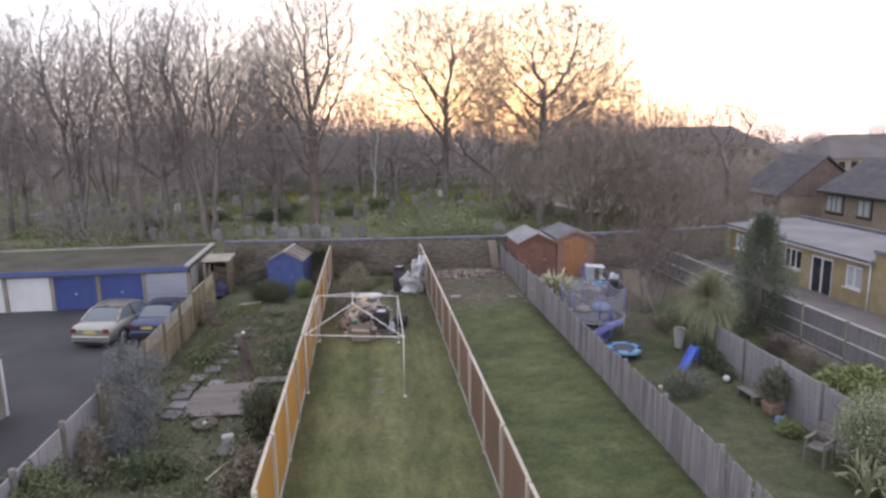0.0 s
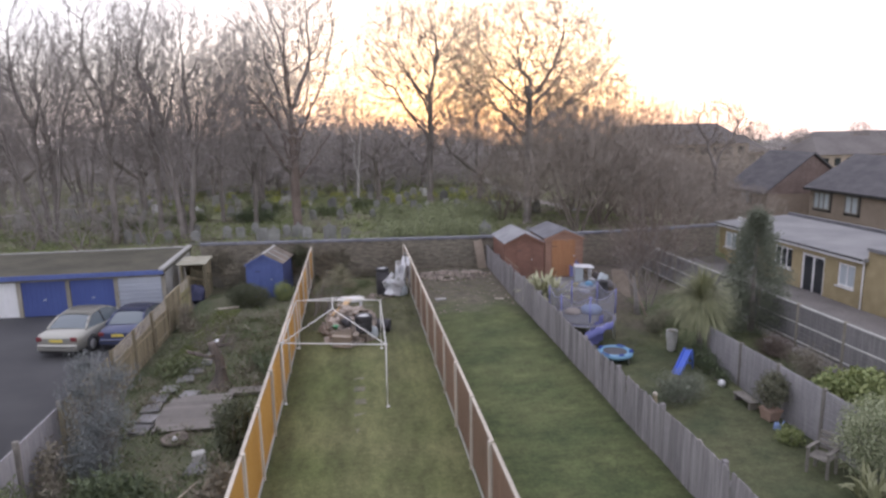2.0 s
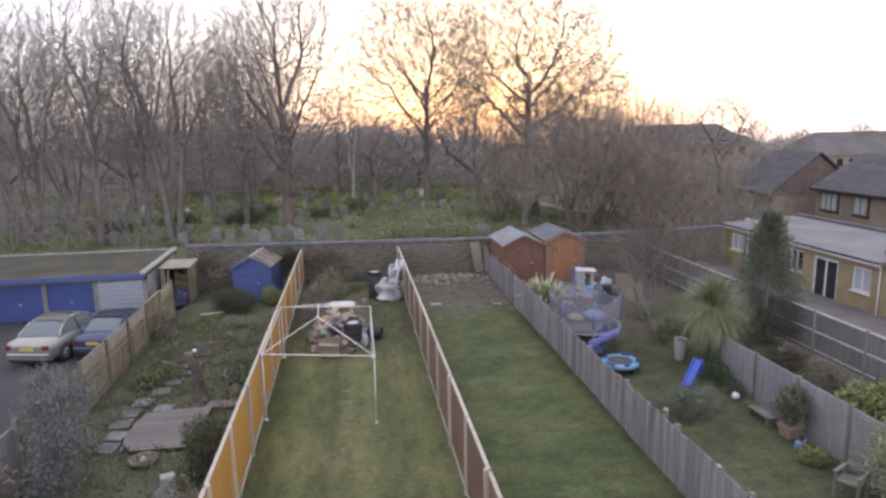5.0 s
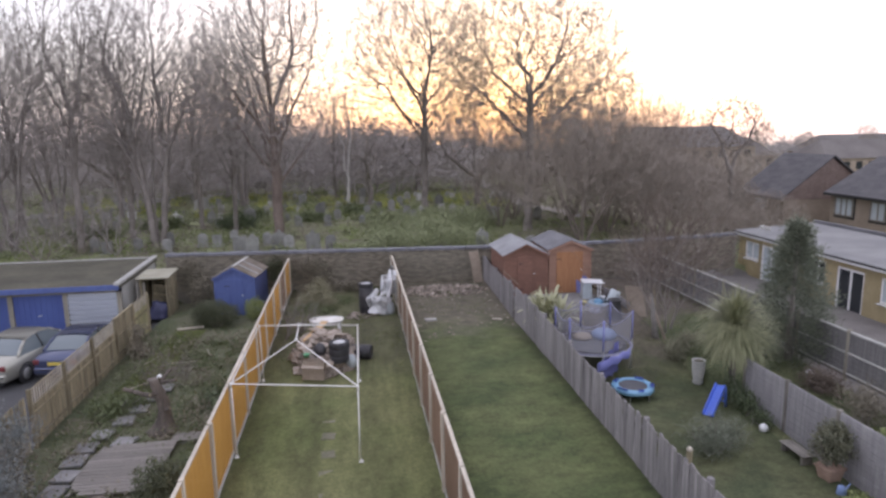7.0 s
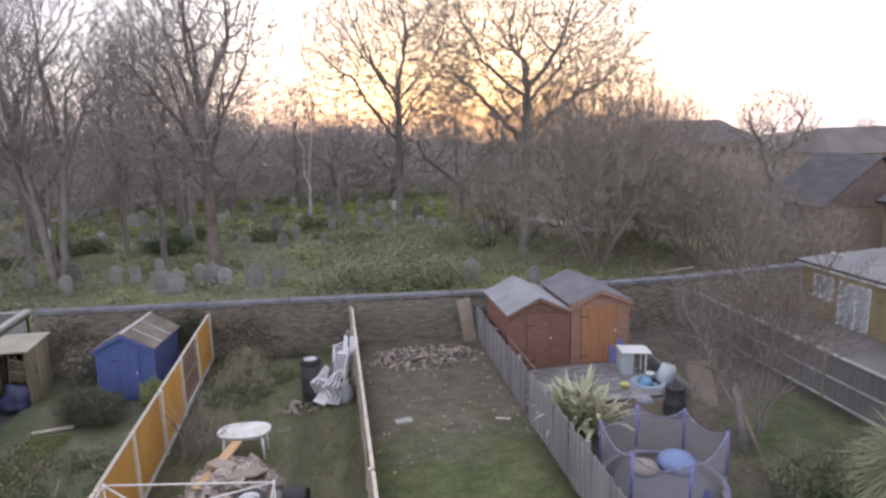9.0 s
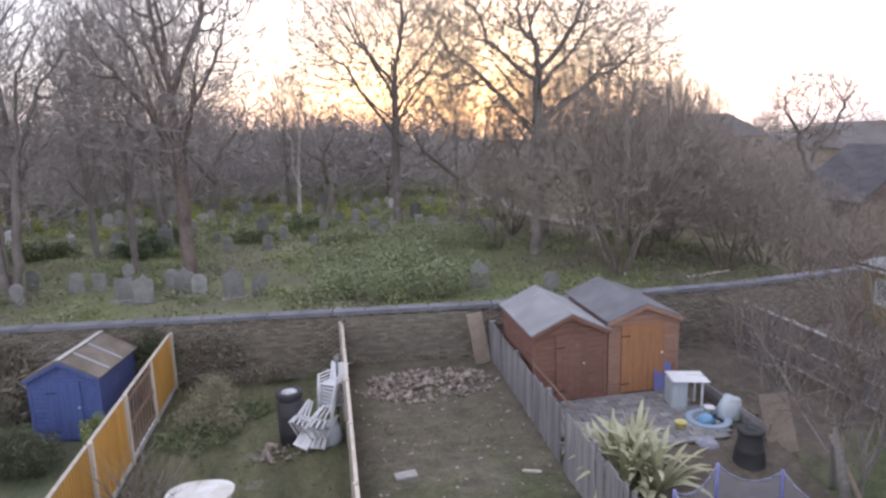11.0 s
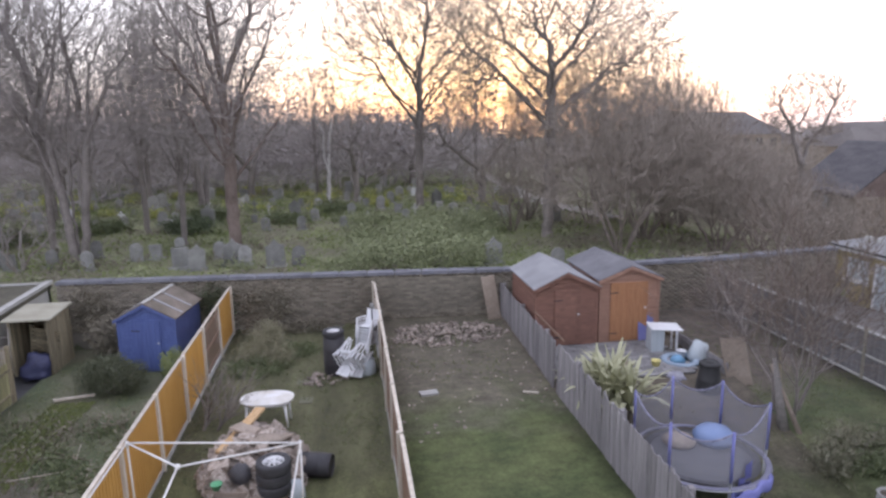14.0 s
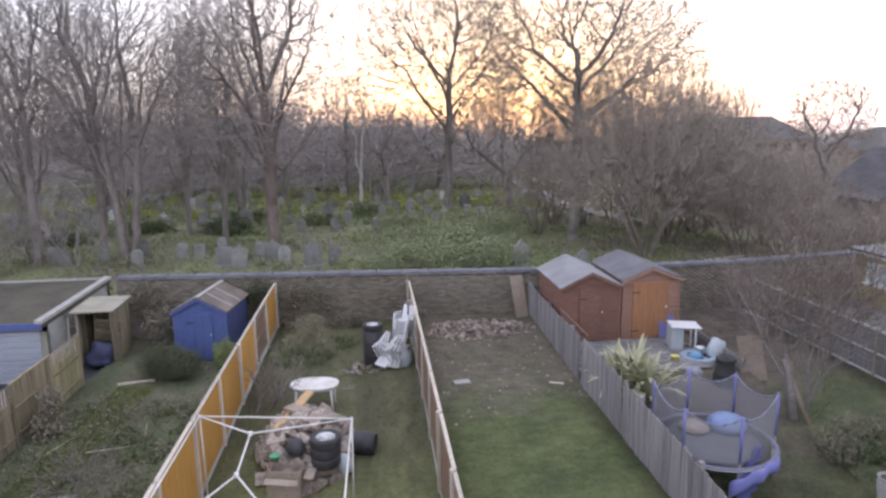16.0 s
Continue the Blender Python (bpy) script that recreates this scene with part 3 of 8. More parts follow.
def panel_fence(label, m, x, first, count, side, floor_z, top=1.14, gap=-1):
    f = thing("fence", label, "fence", x, first, 0)
    step = 2.1
    pm = slat_panel("panel", m, step - 0.09)
    post = mesh_of("post", bx(-0.045, 0.045, -0.045, 0.045, 0, 1.07, 0.008), M["pale"])
    cap = mesh_of("capping_rail", bx(-0.035, 0.035, 0.05, step - 0.05, 0, 0.035, 0.006), M["pale"])
    gravel = mesh_of("gravel_board", bx(-0.03, 0.03, 0.05, step - 0.05, 0, 0.16, 0.006), M["gravel"])
    lat = bmesh.new()
    for i in range(9):
        box(lat, -0.01, 0.01, 0.05 + i * 0.24, 0.12 + i * 0.24, 0, 1)
    for z in (0.1, 0.5, 0.9):
        box(lat, 0.011, 0.03, 0, step - 0.09, z - 0.03, z + 0.03)
    lm = mesh_of("lattice_panel", lat, M["brown"])
    rnd = random.Random(3)
    for i in range(count + 1):
        y = i * step
        z0 = floor_z(first + y)
        share("post", post, f, side * 0.03, y, z0 - 0.1, rz=rnd.uniform(-3, 3), ry=rnd.uniform(-0.7, 0.7), s=(1, 1, (top - z0 + 0.16) / 1.07))
        if i < count:
            zg = min(z0, floor_z(first + y + step))
            share("gravel_board", gravel, f, side * 0.008, y, zg - 0.04)
            if i == gap:
                share("lattice_panel", lm, f, 0, y + 0.045, zg + 0.12, s=(1, 1, top - zg - 0.13))
            else:
                share("panel", pm, f, 0, y + 0.045, zg + 0.12, s=(1, 1, top - zg - 0.12))
            share("capping_rail", cap, f, 0, y, top + 0.002, ry=0)
    return f


panel_fence("bright orange-stained timber panel fence with pale posts", M["orange"], -1.76, 14.11 - 4.2, 11, 1, lambda y: ground_z(0, y), gap=9)
panel_fence("brown-stained timber panel fence with pale capping rail", M["brown"], 2.87, 13.82 - 6.3, 12, -1, lambda y: ground_z(0, y))


def board_fence(label, m, x0, y0, x1, y1, floor_z, top, pitch=0.12, wob=0.05, gaps=(), width=0.125):
    """Upright feather-edge boards on rails, uneven with age."""
    ln, turn = math.hypot(x1 - x0, y1 - y0), math.degrees(math.atan2(y1 - y0, x1 - x0))
    f = thing("fence", label, "fence", x0, y0, 0, turn)
    bd = mesh_of("board", prism([(0, 0), (width, 0), (width, 0.975), (width * 0.8, 1), (width * 0.15, 0.995), (0, 0.98)], -0.009, 0.009), m)
    rail = bmesh.new()
    post = mesh_of("post", bx(-0.05, 0.05, -0.13, -0.03, 0, 1, 0.01), m)
    rnd = random.Random(int(x0 * 10) + 7)
    n = int(ln / pitch)
    for i in range(n):
        s = i * pitch
        if any(a < s < b for a, b in gaps):
            continue
        z0 = floor_z(x0 + (x1 - x0) * s / ln, y0 + (y1 - y0) * s / ln)
        h = top(s) - z0 + 0.03 * noise.noise((s * 0.7, x0, 0)) + rnd.uniform(-wob, wob) * 0.6
        share("board", bd, f, s, rnd.uniform(-0.006, 0.012), z0 - 0.05, rnd.uniform(-1.5, 1.5), rnd.uniform(-1.6, 1.6), 6, (rnd.uniform(0.9, 1.06), 1, h + 0.05))
    for j in range(int(ln / 2.4) + 1):
        s = min(ln, j * 2.4)
        z0 = floor_z(x0 + (x1 - x0) * s / ln, y0 + (y1 - y0) * s / ln)
        share("post", post, f, s, 0, z0 - 0.1, ry=rnd.uniform(-1.5, 1.5), s=(1, 1, top(s) - z0 + 0.1))
        if j < int(ln / 2.4):
            for q in (0.2, 0.75):
                zz = z0 + (top(s) - z0) * q
                share("rail", mesh_of("rail", bx(0, 2.4, -0.06, -0.02, 0, 0.08), m), f, s, 0, zz)
    return f


board_fence("weathered grey feather-edge board fence, uneven and leaning", M["grey"], 6.62, 8.0, 6.98, 32.2, lambda x, y: -0.06, lambda s: 1.12 + 0.05 * math.sin(s * 0.5), 0.118, 0.022, ((18.0, 18.25),))
board_fence("weathered tan board fence beside the garage court", M["old"], -6.74, 16.3, -6.79, 19.9, lambda x, y: -0.85, lambda s: 0.60, 0.13, 0.04)


def court_fence():
    """Weathered panels with a lattice strip, then plain boards, then an arched end panel."""
    f = thing("fence", "weathered tan fence panels with a lattice top and pale posts", "fence", -6.79, 19.95, 0, 0.8)
    bd = mesh_of("board", bx(-0.011, 0.011, 0, 0.125, 0, 1, 0.0), M["old"])
    lath = mesh_of("lath", bx(-0.006, 0.006, -0.019, 0.019, 0, 1), M["pale"])
    strip = mesh_of("rail", bx(-0.022, 0.022, 0, 1, 0, 0.045, 0.006), M["old"])
    rail = mesh_of("rail", bx(-0.022, 0.022, 0, 1, 0, 0.045, 0.006), M["old"])
    post = mesh_of("post", bx(-0.045, 0.045, -0.045, 0.045, -0.95, 0.72, 0.008), M["old"])
    rnd = random.Random(14)
    tan = mesh_of("arched_board", bx(-0.012, 0.012, 0, 0.118, 0, 1, 0.0), M["lichen"])
    y = 0.0
    for k, (ln, kind) in enumerate(((2.0, "lattice"), (2.05, "lattice"), (2.05, "lattice"), (1.95, "plain"), (1.75, "arch"))):
        share("post", post, f, 0.035, y, 0.0, ry=rnd.uniform(-1.2, 1.2), rz=rnd.uniform(-3, 3))
        high = {"lattice": 0.28, "plain": 0.66, "arch": 0.30}[kind]
        n = int((ln - 0.09) / 0.122)
        for i in range(n):
            yy, z0 = y + 0.05 + i * 0.122, -0.85 + rnd.uniform(-0.02, 0.03)
            q = (i + 0.5) / n * 2 - 1
            zt = high + 0.26 * math.sqrt(max(0.0, 1 - q * q)) if kind == "arch" else high + rnd.uniform(-0.025, 0.02)
            share("board", tan if kind == "arch" else bd, f, rnd.uniform(-0.006, 0.006), yy, z0, rnd.uniform(-0.8, 0.8), rnd.uniform(-0.8, 0.8), -5, (1, 1, zt - z0))
        for z in (-0.6, 0.05):
            share("rail", rail, f, 0.036, y + 0.05, z, s=(1, ln - 0.1, 1))
        if kind != "plain":
            for z, k in ((high + 0.02, 0.8), (0.43, 0.5), (0.54, 0.5), (0.655, 0.8)):
                share("rail", strip, f, 0.02, y + 0.05, z, s=(0.6, ln - 0.1, k))
            for i in range(int((ln - 0.1) / 0.13)):
                share("lath", lath, f, 0.042, y + 0.11 + i * 0.13, high, s=(1, 1, 0.69 - high))
        else:
            share("rail", rail, f, 0.0, y + 0.05, 0.675, s=(1.4, ln - 0.1, 0.7))
        y += ln
    share("post", post, f, 0.035, y, 0.0)


court_fence()


def solid_fence():
    f = thing("fence", "smooth weathered grey timber fence panels with dark posts", "fence", -6.72, 8.0, 0)
    pm = slat_panel("panel", M["panel"], 1.95, 6)
    pt = mesh_of("post", bx(-0.05, 0.06, -0.05, 0.05, 0, 1.75, 0.01), M["benchw"])
    for i in range(4):
        share("panel", pm, f, 0, i * 2.08 + 0.06, -0.9, s=(1, 1, 1.5))
        share("post", pt, f, 0, i * 2.08, -1.0, ry=1)
    share("post", pt, f, 0, 8.3, -1.0, ry=1)


solid_fence()


def grey_panels(label, x, ya, yb, z0, top, m, rails=None, length=1.85, pm_post="pier"):
    f = thing("fence", label, "fence", x, ya, 0)
    n = round((yb - ya) / length)
    st = (yb - ya) / n
    pm = corrugated("panel", m, 1.0, 9, 0.012, 0.014, 0.86)
    for v in pm.vertices:
        v.co = Vector((v.co.x, v.co.z * (st - 0.1), v.co.y))
    pm.flip_normals()
    pt = mesh_of("post", bx(-0.05, 0.05, -0.05, 0.05, 0, 1, 0.01), M[pm_post])
    for i in range(n + 1):
        share("post", pt, f, 0, i * st, z0 - 0.1, s=(1, 1, top - z0 + 0.14))
        if i < n:
            share("panel", pm, f, 0, i * st + 0.05, z0 + 0.02, s=(1, 1, top - z0 - 0.02))
            if rails:
                for z in rails:
                    part("rail", bx(-0.06, 0.06, i * st + 0.06, (i + 1) * st - 0.06, z, z + 0.05, 0.01), M["gravel"], f)
    return f


grey_panels("pale grey timber panel fence between the gardens", 11.75, 9.0, 19.5, -1.0, 0.45, M["panel"], pm_post="benchw")
grey_panels("low grey panel fence with white rails before the bungalow", 15.0, 13.4, 32.3, -0.42, 0.95, M["panel2"], (-0.32, 0.28, 0.90), 2.1)


# ---- garages ----
def build_garages():
    g = thing("garage_block", "row of lock-up garages with a mossy sloping roof and blue fascia", "garage", -8.08, 30.5, -0.97)
    bm = bmesh.new()
    a = [(-13.2, -0.25, 1.90), (0.05, -0.25, 1.90), (0.05, 4.85, 2.01), (-13.2, 4.85, 2.01)]
    vs = [bm.verts.new(p) for p in a] + [bm.verts.new((x, y, z - 0.12)) for x, y, z in a]
    for q in ((0, 1, 2, 3), (7, 6, 5, 4), (0, 4, 5, 1), (1, 5, 6, 2), (2, 6, 7, 3), (3, 7, 4, 0)):
        bm.faces.new([vs[i] for i in q])
    part("roof", bm, M["garroof"], g)
    part("fascia", bx(-13.2, 0.02, -0.29, -0.252, 1.72, 1.93, 0.005), M["blue"], g, "blue painted fascia board")
    part("back_wall", bx(-13.2, 0, 4.6, 4.8, 0, 1.88), M["pier"], g)
    bm = bmesh.new()
    vs = [bm.verts.new((x, y, z)) for x in (-0.12, 0.0) for y, z in ((0, 0), (4.8, 0), (4.8, 1.88), (0, 1.77))]
    for q in ((0, 1, 2, 3), (7, 6, 5, 4), (0, 3, 7, 4), (1, 5, 6, 2), (0, 4, 5, 1), (3, 2, 6, 7)):
        bm.faces.new([vs[i] for i in q])
    part("end_wall", bm, M["gravel"], g)
    bm = bmesh.new()
    for dx in (-0.16, 0.06):
        for (y, z) in ((-0.3, 1.91), (4.94, 2.02), (4.94, 2.12), (-0.3, 2.01)):
            bm.verts.new((dx, y, z))
    bm.verts.ensure_lookup_table()
    for q in ((0, 1, 2, 3), (7, 6, 5, 4), (0, 3, 7, 4), (1, 5, 6, 2), (0, 4, 5, 1), (3, 2, 6, 7)):
        bm.faces.new([bm.verts[i] for i in q])
    part("verge_trim", bm, M["gravel"], g, "pale verge board")
    part("back_trim", bx(-13.2, -0.2, 4.85, 4.95, 1.96, 2.07), M["gravel"], g)
    part("lintel", bx(-13.2, 0, 0.0, 0.12, 1.58, 1.77), M["pier"], g)
    pitch = 2.02
    pier = mesh_of("pier", bx(-0.09, 0.09, -0.03, 0.2, 0, 1.58, 0.01), M["pier"])
    for i in range(7):
        share("pier", pier, g, -0.09 - i * pitch, 0, 0)
    for i, m in enumerate((M["shutter"], M["bluedoor"], M["bluedoor"], M["white"], M["white"], M["bluedoor"])):
        xa = -0.18 - i * pitch
        w = pitch - 0.18
        if i == 0:
            me = corrugated("door", m, 1.56, 8, 0.02, 0.10, 0.5)
            turn = Matrix(((0, 0, 1, 0), (-1, 0, 0, 0), (0, 1, 0, 0), (0, 0, 0, 1)))
            d = part("door", me, None, g, "galvanised roller shutter door")
            d.matrix_basis = Matrix.Translation((xa - w, 0.07, 0.02)) @ turn @ Matrix.Diagonal((1, 1, w, 1))
        else:
            d = part("door", corrugated("door", m, w, 9, 0.02, 0.012, 0.86, "x"), None, g, "blue up-and-over steel door" if m is M["bluedoor"] else "white up-and-over steel door")
            d.matrix_basis = Matrix.Translation((xa - w, 0.07, 0.02)) @ Matrix.Diagonal((1, 1, 1.55, 1))
        if i:
            part("handle", bx(w / 2 - 0.06, w / 2 + 0.06, -0.07, -0.034, 0.46, 0.49, 0.008), M["alloy"], d)
    b = thing("garage", "grey rendered garage corner with white edge beside the court", "garage", -13.05, 15.5, -0.97)
    part("wall", bx(-2.7, 2.7, -3.3, 3.3, 0, 1.75), M["pier"], b)
    part("corner_trim", bx(2.65, 2.74, 3.24, 3.34, 0, 1.75), M["white"], b)
    part("roof", bx(-2.85, 2.78, -3.45, 3.38, 1.752, 1.85), M["feltdark"], b)


build_garages()


# ---- sheds ----
def shed(label, x0, x1, y0, y1, zb, eave, ridge, wm, dm, rm, door, boards=True, over=0.10, dlabel="", strips=False):
    xc, w = (x0 + x1) / 2, (x1 - x0) / 2
    s = thing("shed", label, "shed", xc, y0, zb)
    e, r, d = eave - zb, ridge - zb, y1 - y0
    part("body", prism([(-w, 0), (w, 0), (w, e), (0, r), (-w, e)], 0.012, d), wm, s)
    if boards:
        n = int(e / 0.125)
        for k in range(n):
            z = k * e / n
            share("board", mesh_of("board", prism([(-w - 0.004, z), (w + 0.004, z), (w + 0.004, z + e / n - 0.012), (-w - 0.004, z + e / n - 0.012)], -0.006, 0.013), wm), s)
            for sx in (-1, 1):
                share("side_board", mesh_of("side_board", bx(sx * w - 0.012, sx * w + 0.012, 0.02, d, z, z + e / n - 0.012), wm), s)
        k = 0
        z = e + 0.004
        while z < r - 0.08:
            t = (r - z - 0.11) / (r - e)
            if t > 0.05:
                part("gable_board", prism([(-w * t, z), (w * t, z), (w * t, z + 0.105), (-w * t, z + 0.105)], -0.006, 0.012), wm, s)
            z += 0.118
    for sx in (-1, 1):
        t = 0.03
        sl = (r - e) / w
        pts = [(0, r + t), (sx * (w + over), r + t - sl * (w + over)), (sx * (w + over), r + t + 0.03 - sl * (w + over)), (0, r + t + 0.03)]
        part("roof", prism(pts if sx < 0 else pts[::-1], -over, d + over), rm, s, "felted roof slope")
        pts = [(0, r - 0.06), (sx * (w + over - 0.01), r - 0.06 - sl * (w + over)), (sx * (w + over - 0.01), r + t - 0.004 - sl * (w + over)), (0, r + t - 0.004)]
        part("bargeboard", prism(pts if sx < 0 else pts[::-1], -over - 0.015, -over + 0.006), wm, s)
    if strips:
        part("ridge_cap", bx(-0.06, 0.06, -over - 0.01, d + over, r + 0.055, r + 0.085, 0.01), M["gravel"], s, "pale ridge capping")
        for sx in (-1, 1):
            for yy in (0.45, 1.15):
                lift = 0.066
                pts = [(sx * 0.07, r + lift - sl * 0.07), (sx * (w + over - 0.02), r + lift - sl * (w + over)), (sx * (w + over - 0.02), r + lift + 0.015 - sl * (w + over)), (sx * 0.07, r + lift + 0.015 - sl * 0.07)]
                part("felt_strip", prism(pts if sx < 0 else pts[::-1], yy, yy + 0.09), M["felt"], s, "pale felt strip")
    for sx in (-1, 1):
        part("corner_trim", bx(sx * w - 0.04, sx * w + 0.04, -0.022, 0.012, 0, e - 0.02, 0.004), wm, s)
    da, db, dh = door
    dr = part("door", bx(da, db, -0.035, -0.008, 0.05, dh, 0.006), dm, s, dlabel or "plank door")
    n = max(3, int((db - da) / 0.13))
    for i in range(n):
        a = da + (db - da) * i / n
        part("plank", bx(a + 0.004, a + (db - da) / n - 0.004, -0.044, -0.0352, 0.06, dh - 0.01), dm, dr)
    for z in (0.25, dh - 0.3):
        part("hinge", bx(da - 0.02, da + 0.22, -0.052, -0.0442, z, z + 0.03), M["dark"], dr)
    part("latch", bx(db - 0.10, db - 0.04, -0.06, -0.0442, dh * 0.55, dh * 0.55 + 0.05, 0.006), M["alloy"], dr)
    return s


shed("red-brown timber garden shed with a pale grey felt roof", 7.14, 8.88, 28.7, 31.25, 0.06, 1.75, 2.16, M["shedwood"], M["shedwood"], M["felt"], (-0.35, 0.40, 1.62))
shed("orange-brown timber garden shed with a dark felt roof", 9.03, 10.75, 28.8, 31.4, 0.04, 1.88, 2.22, M["shedpink"], M["sheddoor"], M["feltdark"], (-0.57, 0.53, 1.74), dlabel="orange-brown double door")
blue_shed = shed("blue painted timber shed with a mossy felt roof", -4.66, -3.02, 31.2, 33.2, -0.8, 0.83, 1.25, M["blue"], M["blue"], M["mossfelt"], (-0.40, 0.40, 1.55), strips=True)
blue_shed.matrix_basis = pose(-3.83, 31.2, -0.8, 0, 0, -8)


# ---- bungalow ----
def pane_unit(parent, name, y0, y1, z0, z1, lights, gm, x=0.0, fr=0.07, label="", fm="upvc"):
    """A framed window or glazed door in a wall that faces -x."""
    w = part(name, bx(x - 0.03, x + 0.05, y0, y1, z0, z0 + fr, 0.006), M[fm], parent, label)
    part("frame", box(box(bx(x - 0.03, x + 0.05, y0, y1, z1 - fr, z1, 0.006), x - 0.03, x + 0.05, y0, y0 + fr, z0 + fr, z1 - fr), x - 0.03, x + 0.05, y1 - fr, y1, z0 + fr, z1 - fr), M[fm], w)
    n = lights
    st = (y1 - y0 - 2 * fr) / n
    for i in range(n):
        a = y0 + fr + i * st
        if i:
            part("mullion", bx(x - 0.025, x + 0.045, a - fr / 2, a + fr / 2, z0 + fr, z1 - fr), M[fm], w)
        part("pane", bx(x + 0.005, x + 0.015, a + (fr / 2 if i else 0), a + st - (fr / 2 if i < n - 1 else 0), z0 + fr, z1 - fr), gm, w)
    return w


def build_bungalow():
    b = thing("bungalow", "yellow brick bungalow with a pale flat roof and white windows", "house")
    b.matrix_basis = pose(20.66, 1.974, -0.896) @ Matrix.Diagonal((0.938, 0.895, 0.963, 1))
    z = lambda v: v + 1.1
    openings = [(24.62, 25.70, -0.12, 0.90, 2), (26.58, 28.22, -1.02, 0.90, 2), (28.95, 30.42, -0.10, 0.92, 3), (32.08, 33.78, -1.02, 0.90, 2), (33.98, 35.22, 0.02, 0.90, 2)]
    y = 23.95
    for a, c, lo, hi, n in openings:
        part("wall", bx(0, 0.28, y, a, 0, z(1.21)), M["yellowbrick"], b)
        if lo > -0.9:
            part("wall", bx(0, 0.28, a, c, 0, z(lo)), M["yellowbrick"], b)
            part("sill", bx(-0.09, 0.0, a - 0.04, c + 0.04, z(lo) - 0.05, z(lo), 0.008), M["upvc"], b)
        part("wall", bx(0, 0.28, a, c, z(hi), z(1.21)), M["yellowbrick"], b)
        pane_unit(b, "window" if lo > -0.9 else "door", a, c, z(lo), z(hi), n, M["curtain"] if a > 31 or a < 25 else M["glass"], 0.08, 0.075 if lo > -0.9 else 0.11,
                  "white framed window" if lo > -0.9 else "white glazed double door")
        y = c
    part("wall", bx(0, 0.28, y, 35.80, 0, z(1.21)), M["yellowbrick"], b)
    part("end_wall", bx(0.28, 5.0, 35.55, 35.80, 0, z(1.21)), M["yellowbrick"], b)
    part("end_wall", bx(0.28, 5.0, 23.95, 24.23, 0, z(1.21)), M["yellowbrick"], b)
    part("back_wall", bx(4.72, 5.0, 24.23, 35.55, 0, z(1.21)), M["yellowbrick"], b)
    part("floor", bx(0.28, 4.72, 24.23, 35.55, 0.05, 0.12), M["deck"], b)
    part("fascia", bx(-0.28, -0.24, 23.9, 35.95, z(1.16), z(1.36), 0.004), M["upvc"], b, "white fascia board")
    part("gutter", bx(-0.36, -0.282, 23.9, 35.95, z(1.28), z(1.35), 0.02), M["dark"], b)
    bm = bmesh.new()
    vs = [bm.verts.new(p) for p in ((-0.3, 23.9, z(1.36)), (4.4, 23.9, z(1.58)), (4.4, 35.95, z(1.58)), (-0.3, 35.95, z(1.36)), (-0.24, 23.9, z(1.22)), (4.4, 23.9, z(1.22)), (4.4, 35.95, z(1.22)), (-0.24, 35.95, z(1.22)))]
    for q in ((0, 1, 2, 3), (7, 6, 5, 4), (0, 4, 5, 1), (1, 5, 6, 2), (2, 6, 7, 3), (3, 7, 4, 0)):
        bm.faces.new([vs[i] for i in q])
    part("roof", bm, M["flatroof"], b, "pale flat roof sheet")
    part("parapet", bx(4.402, 4.65, 23.9, 35.95, z(1.22), z(1.72), 0.01), M["feltdark"], b)
    part("downpipe", rod((-0.06, 24.08, 0), (-0.06, 24.08, z(1.26)), 0.035), M["upvc"], b)
    part("rear_wing_wall", bx(-0.0, 0.28, 20.5, 23.948, 0, z(1.71)), M["yellowbrick"], b)
    part("rear_wing_roof", bx(-0.15, 3.5, 20.3, 23.89, z(1.712), z(1.86)), M["flatroof"], b)
    # added pale boxes standing in for a white-framed window behind the roof
    for yy in (34.75, 35.25):
        part("roof_vent", bx(0.9, 1.12, yy, yy + 0.22, z(1.38), z(1.62), 0.02), M["gravel"], b)


build_bungalow()


# ---- houses behind ----
def house(label, x0, x1, y0, y1, zb, eave, ridge, wins, hung=False):
    h = thing("house", label, "house", x0, y0, zb)
    w, d = x1 - x0, y1 - y0
    e, r = eave - zb, ridge - zb
    part("wall", prism([(0, 0), (w, 0), (w, e), (w / 2, r - 0.1), (0, e)], 0, d), M["housebrick"], h)
    if hung:
        part("tile_hung_gable", prism([(-0.02, e - 0.35), (w + 0.02, e - 0.35), (w + 0.02, e), (w / 2, r - 0.12), (-0.02, e)], -0.04, -0.004), M["redtile"], h, "brown tile-hung gable")
    sl = (r - e) / (w / 2)
    for sx in (0, 1):
        pts = [(-0.4, e - 0.4 * sl), (w / 2, r), (w / 2, r + 0.12), (-0.4, e - 0.4 * sl + 0.12)]
        if sx:
            pts = [(w - x, z) for x, z in pts][::-1]
        part("roof", prism(pts, -0.25, d + 0.25), M["rooftile"], h, "dark tiled roof slope")
    part("fascia", bx(-0.43, -0.40, -0.25, d + 0.25, e - 0.4 * sl - 0.06, e - 0.4 * sl + 0.12), M["dark"], h)
    for a, c, lo, hi, n in wins:
        part("surround", bx(-0.035, -0.003, a - y0 - 0.1, c - y0 + 0.1, lo - zb - 0.14, hi - zb + 0.1), M["dark"], h)
        pane_unit(h, "window", a - y0, c - y0, lo - zb, hi - zb, n, M["curtain"], -0.08, 0.1, "dark framed upstairs window", "benchw")
    return h


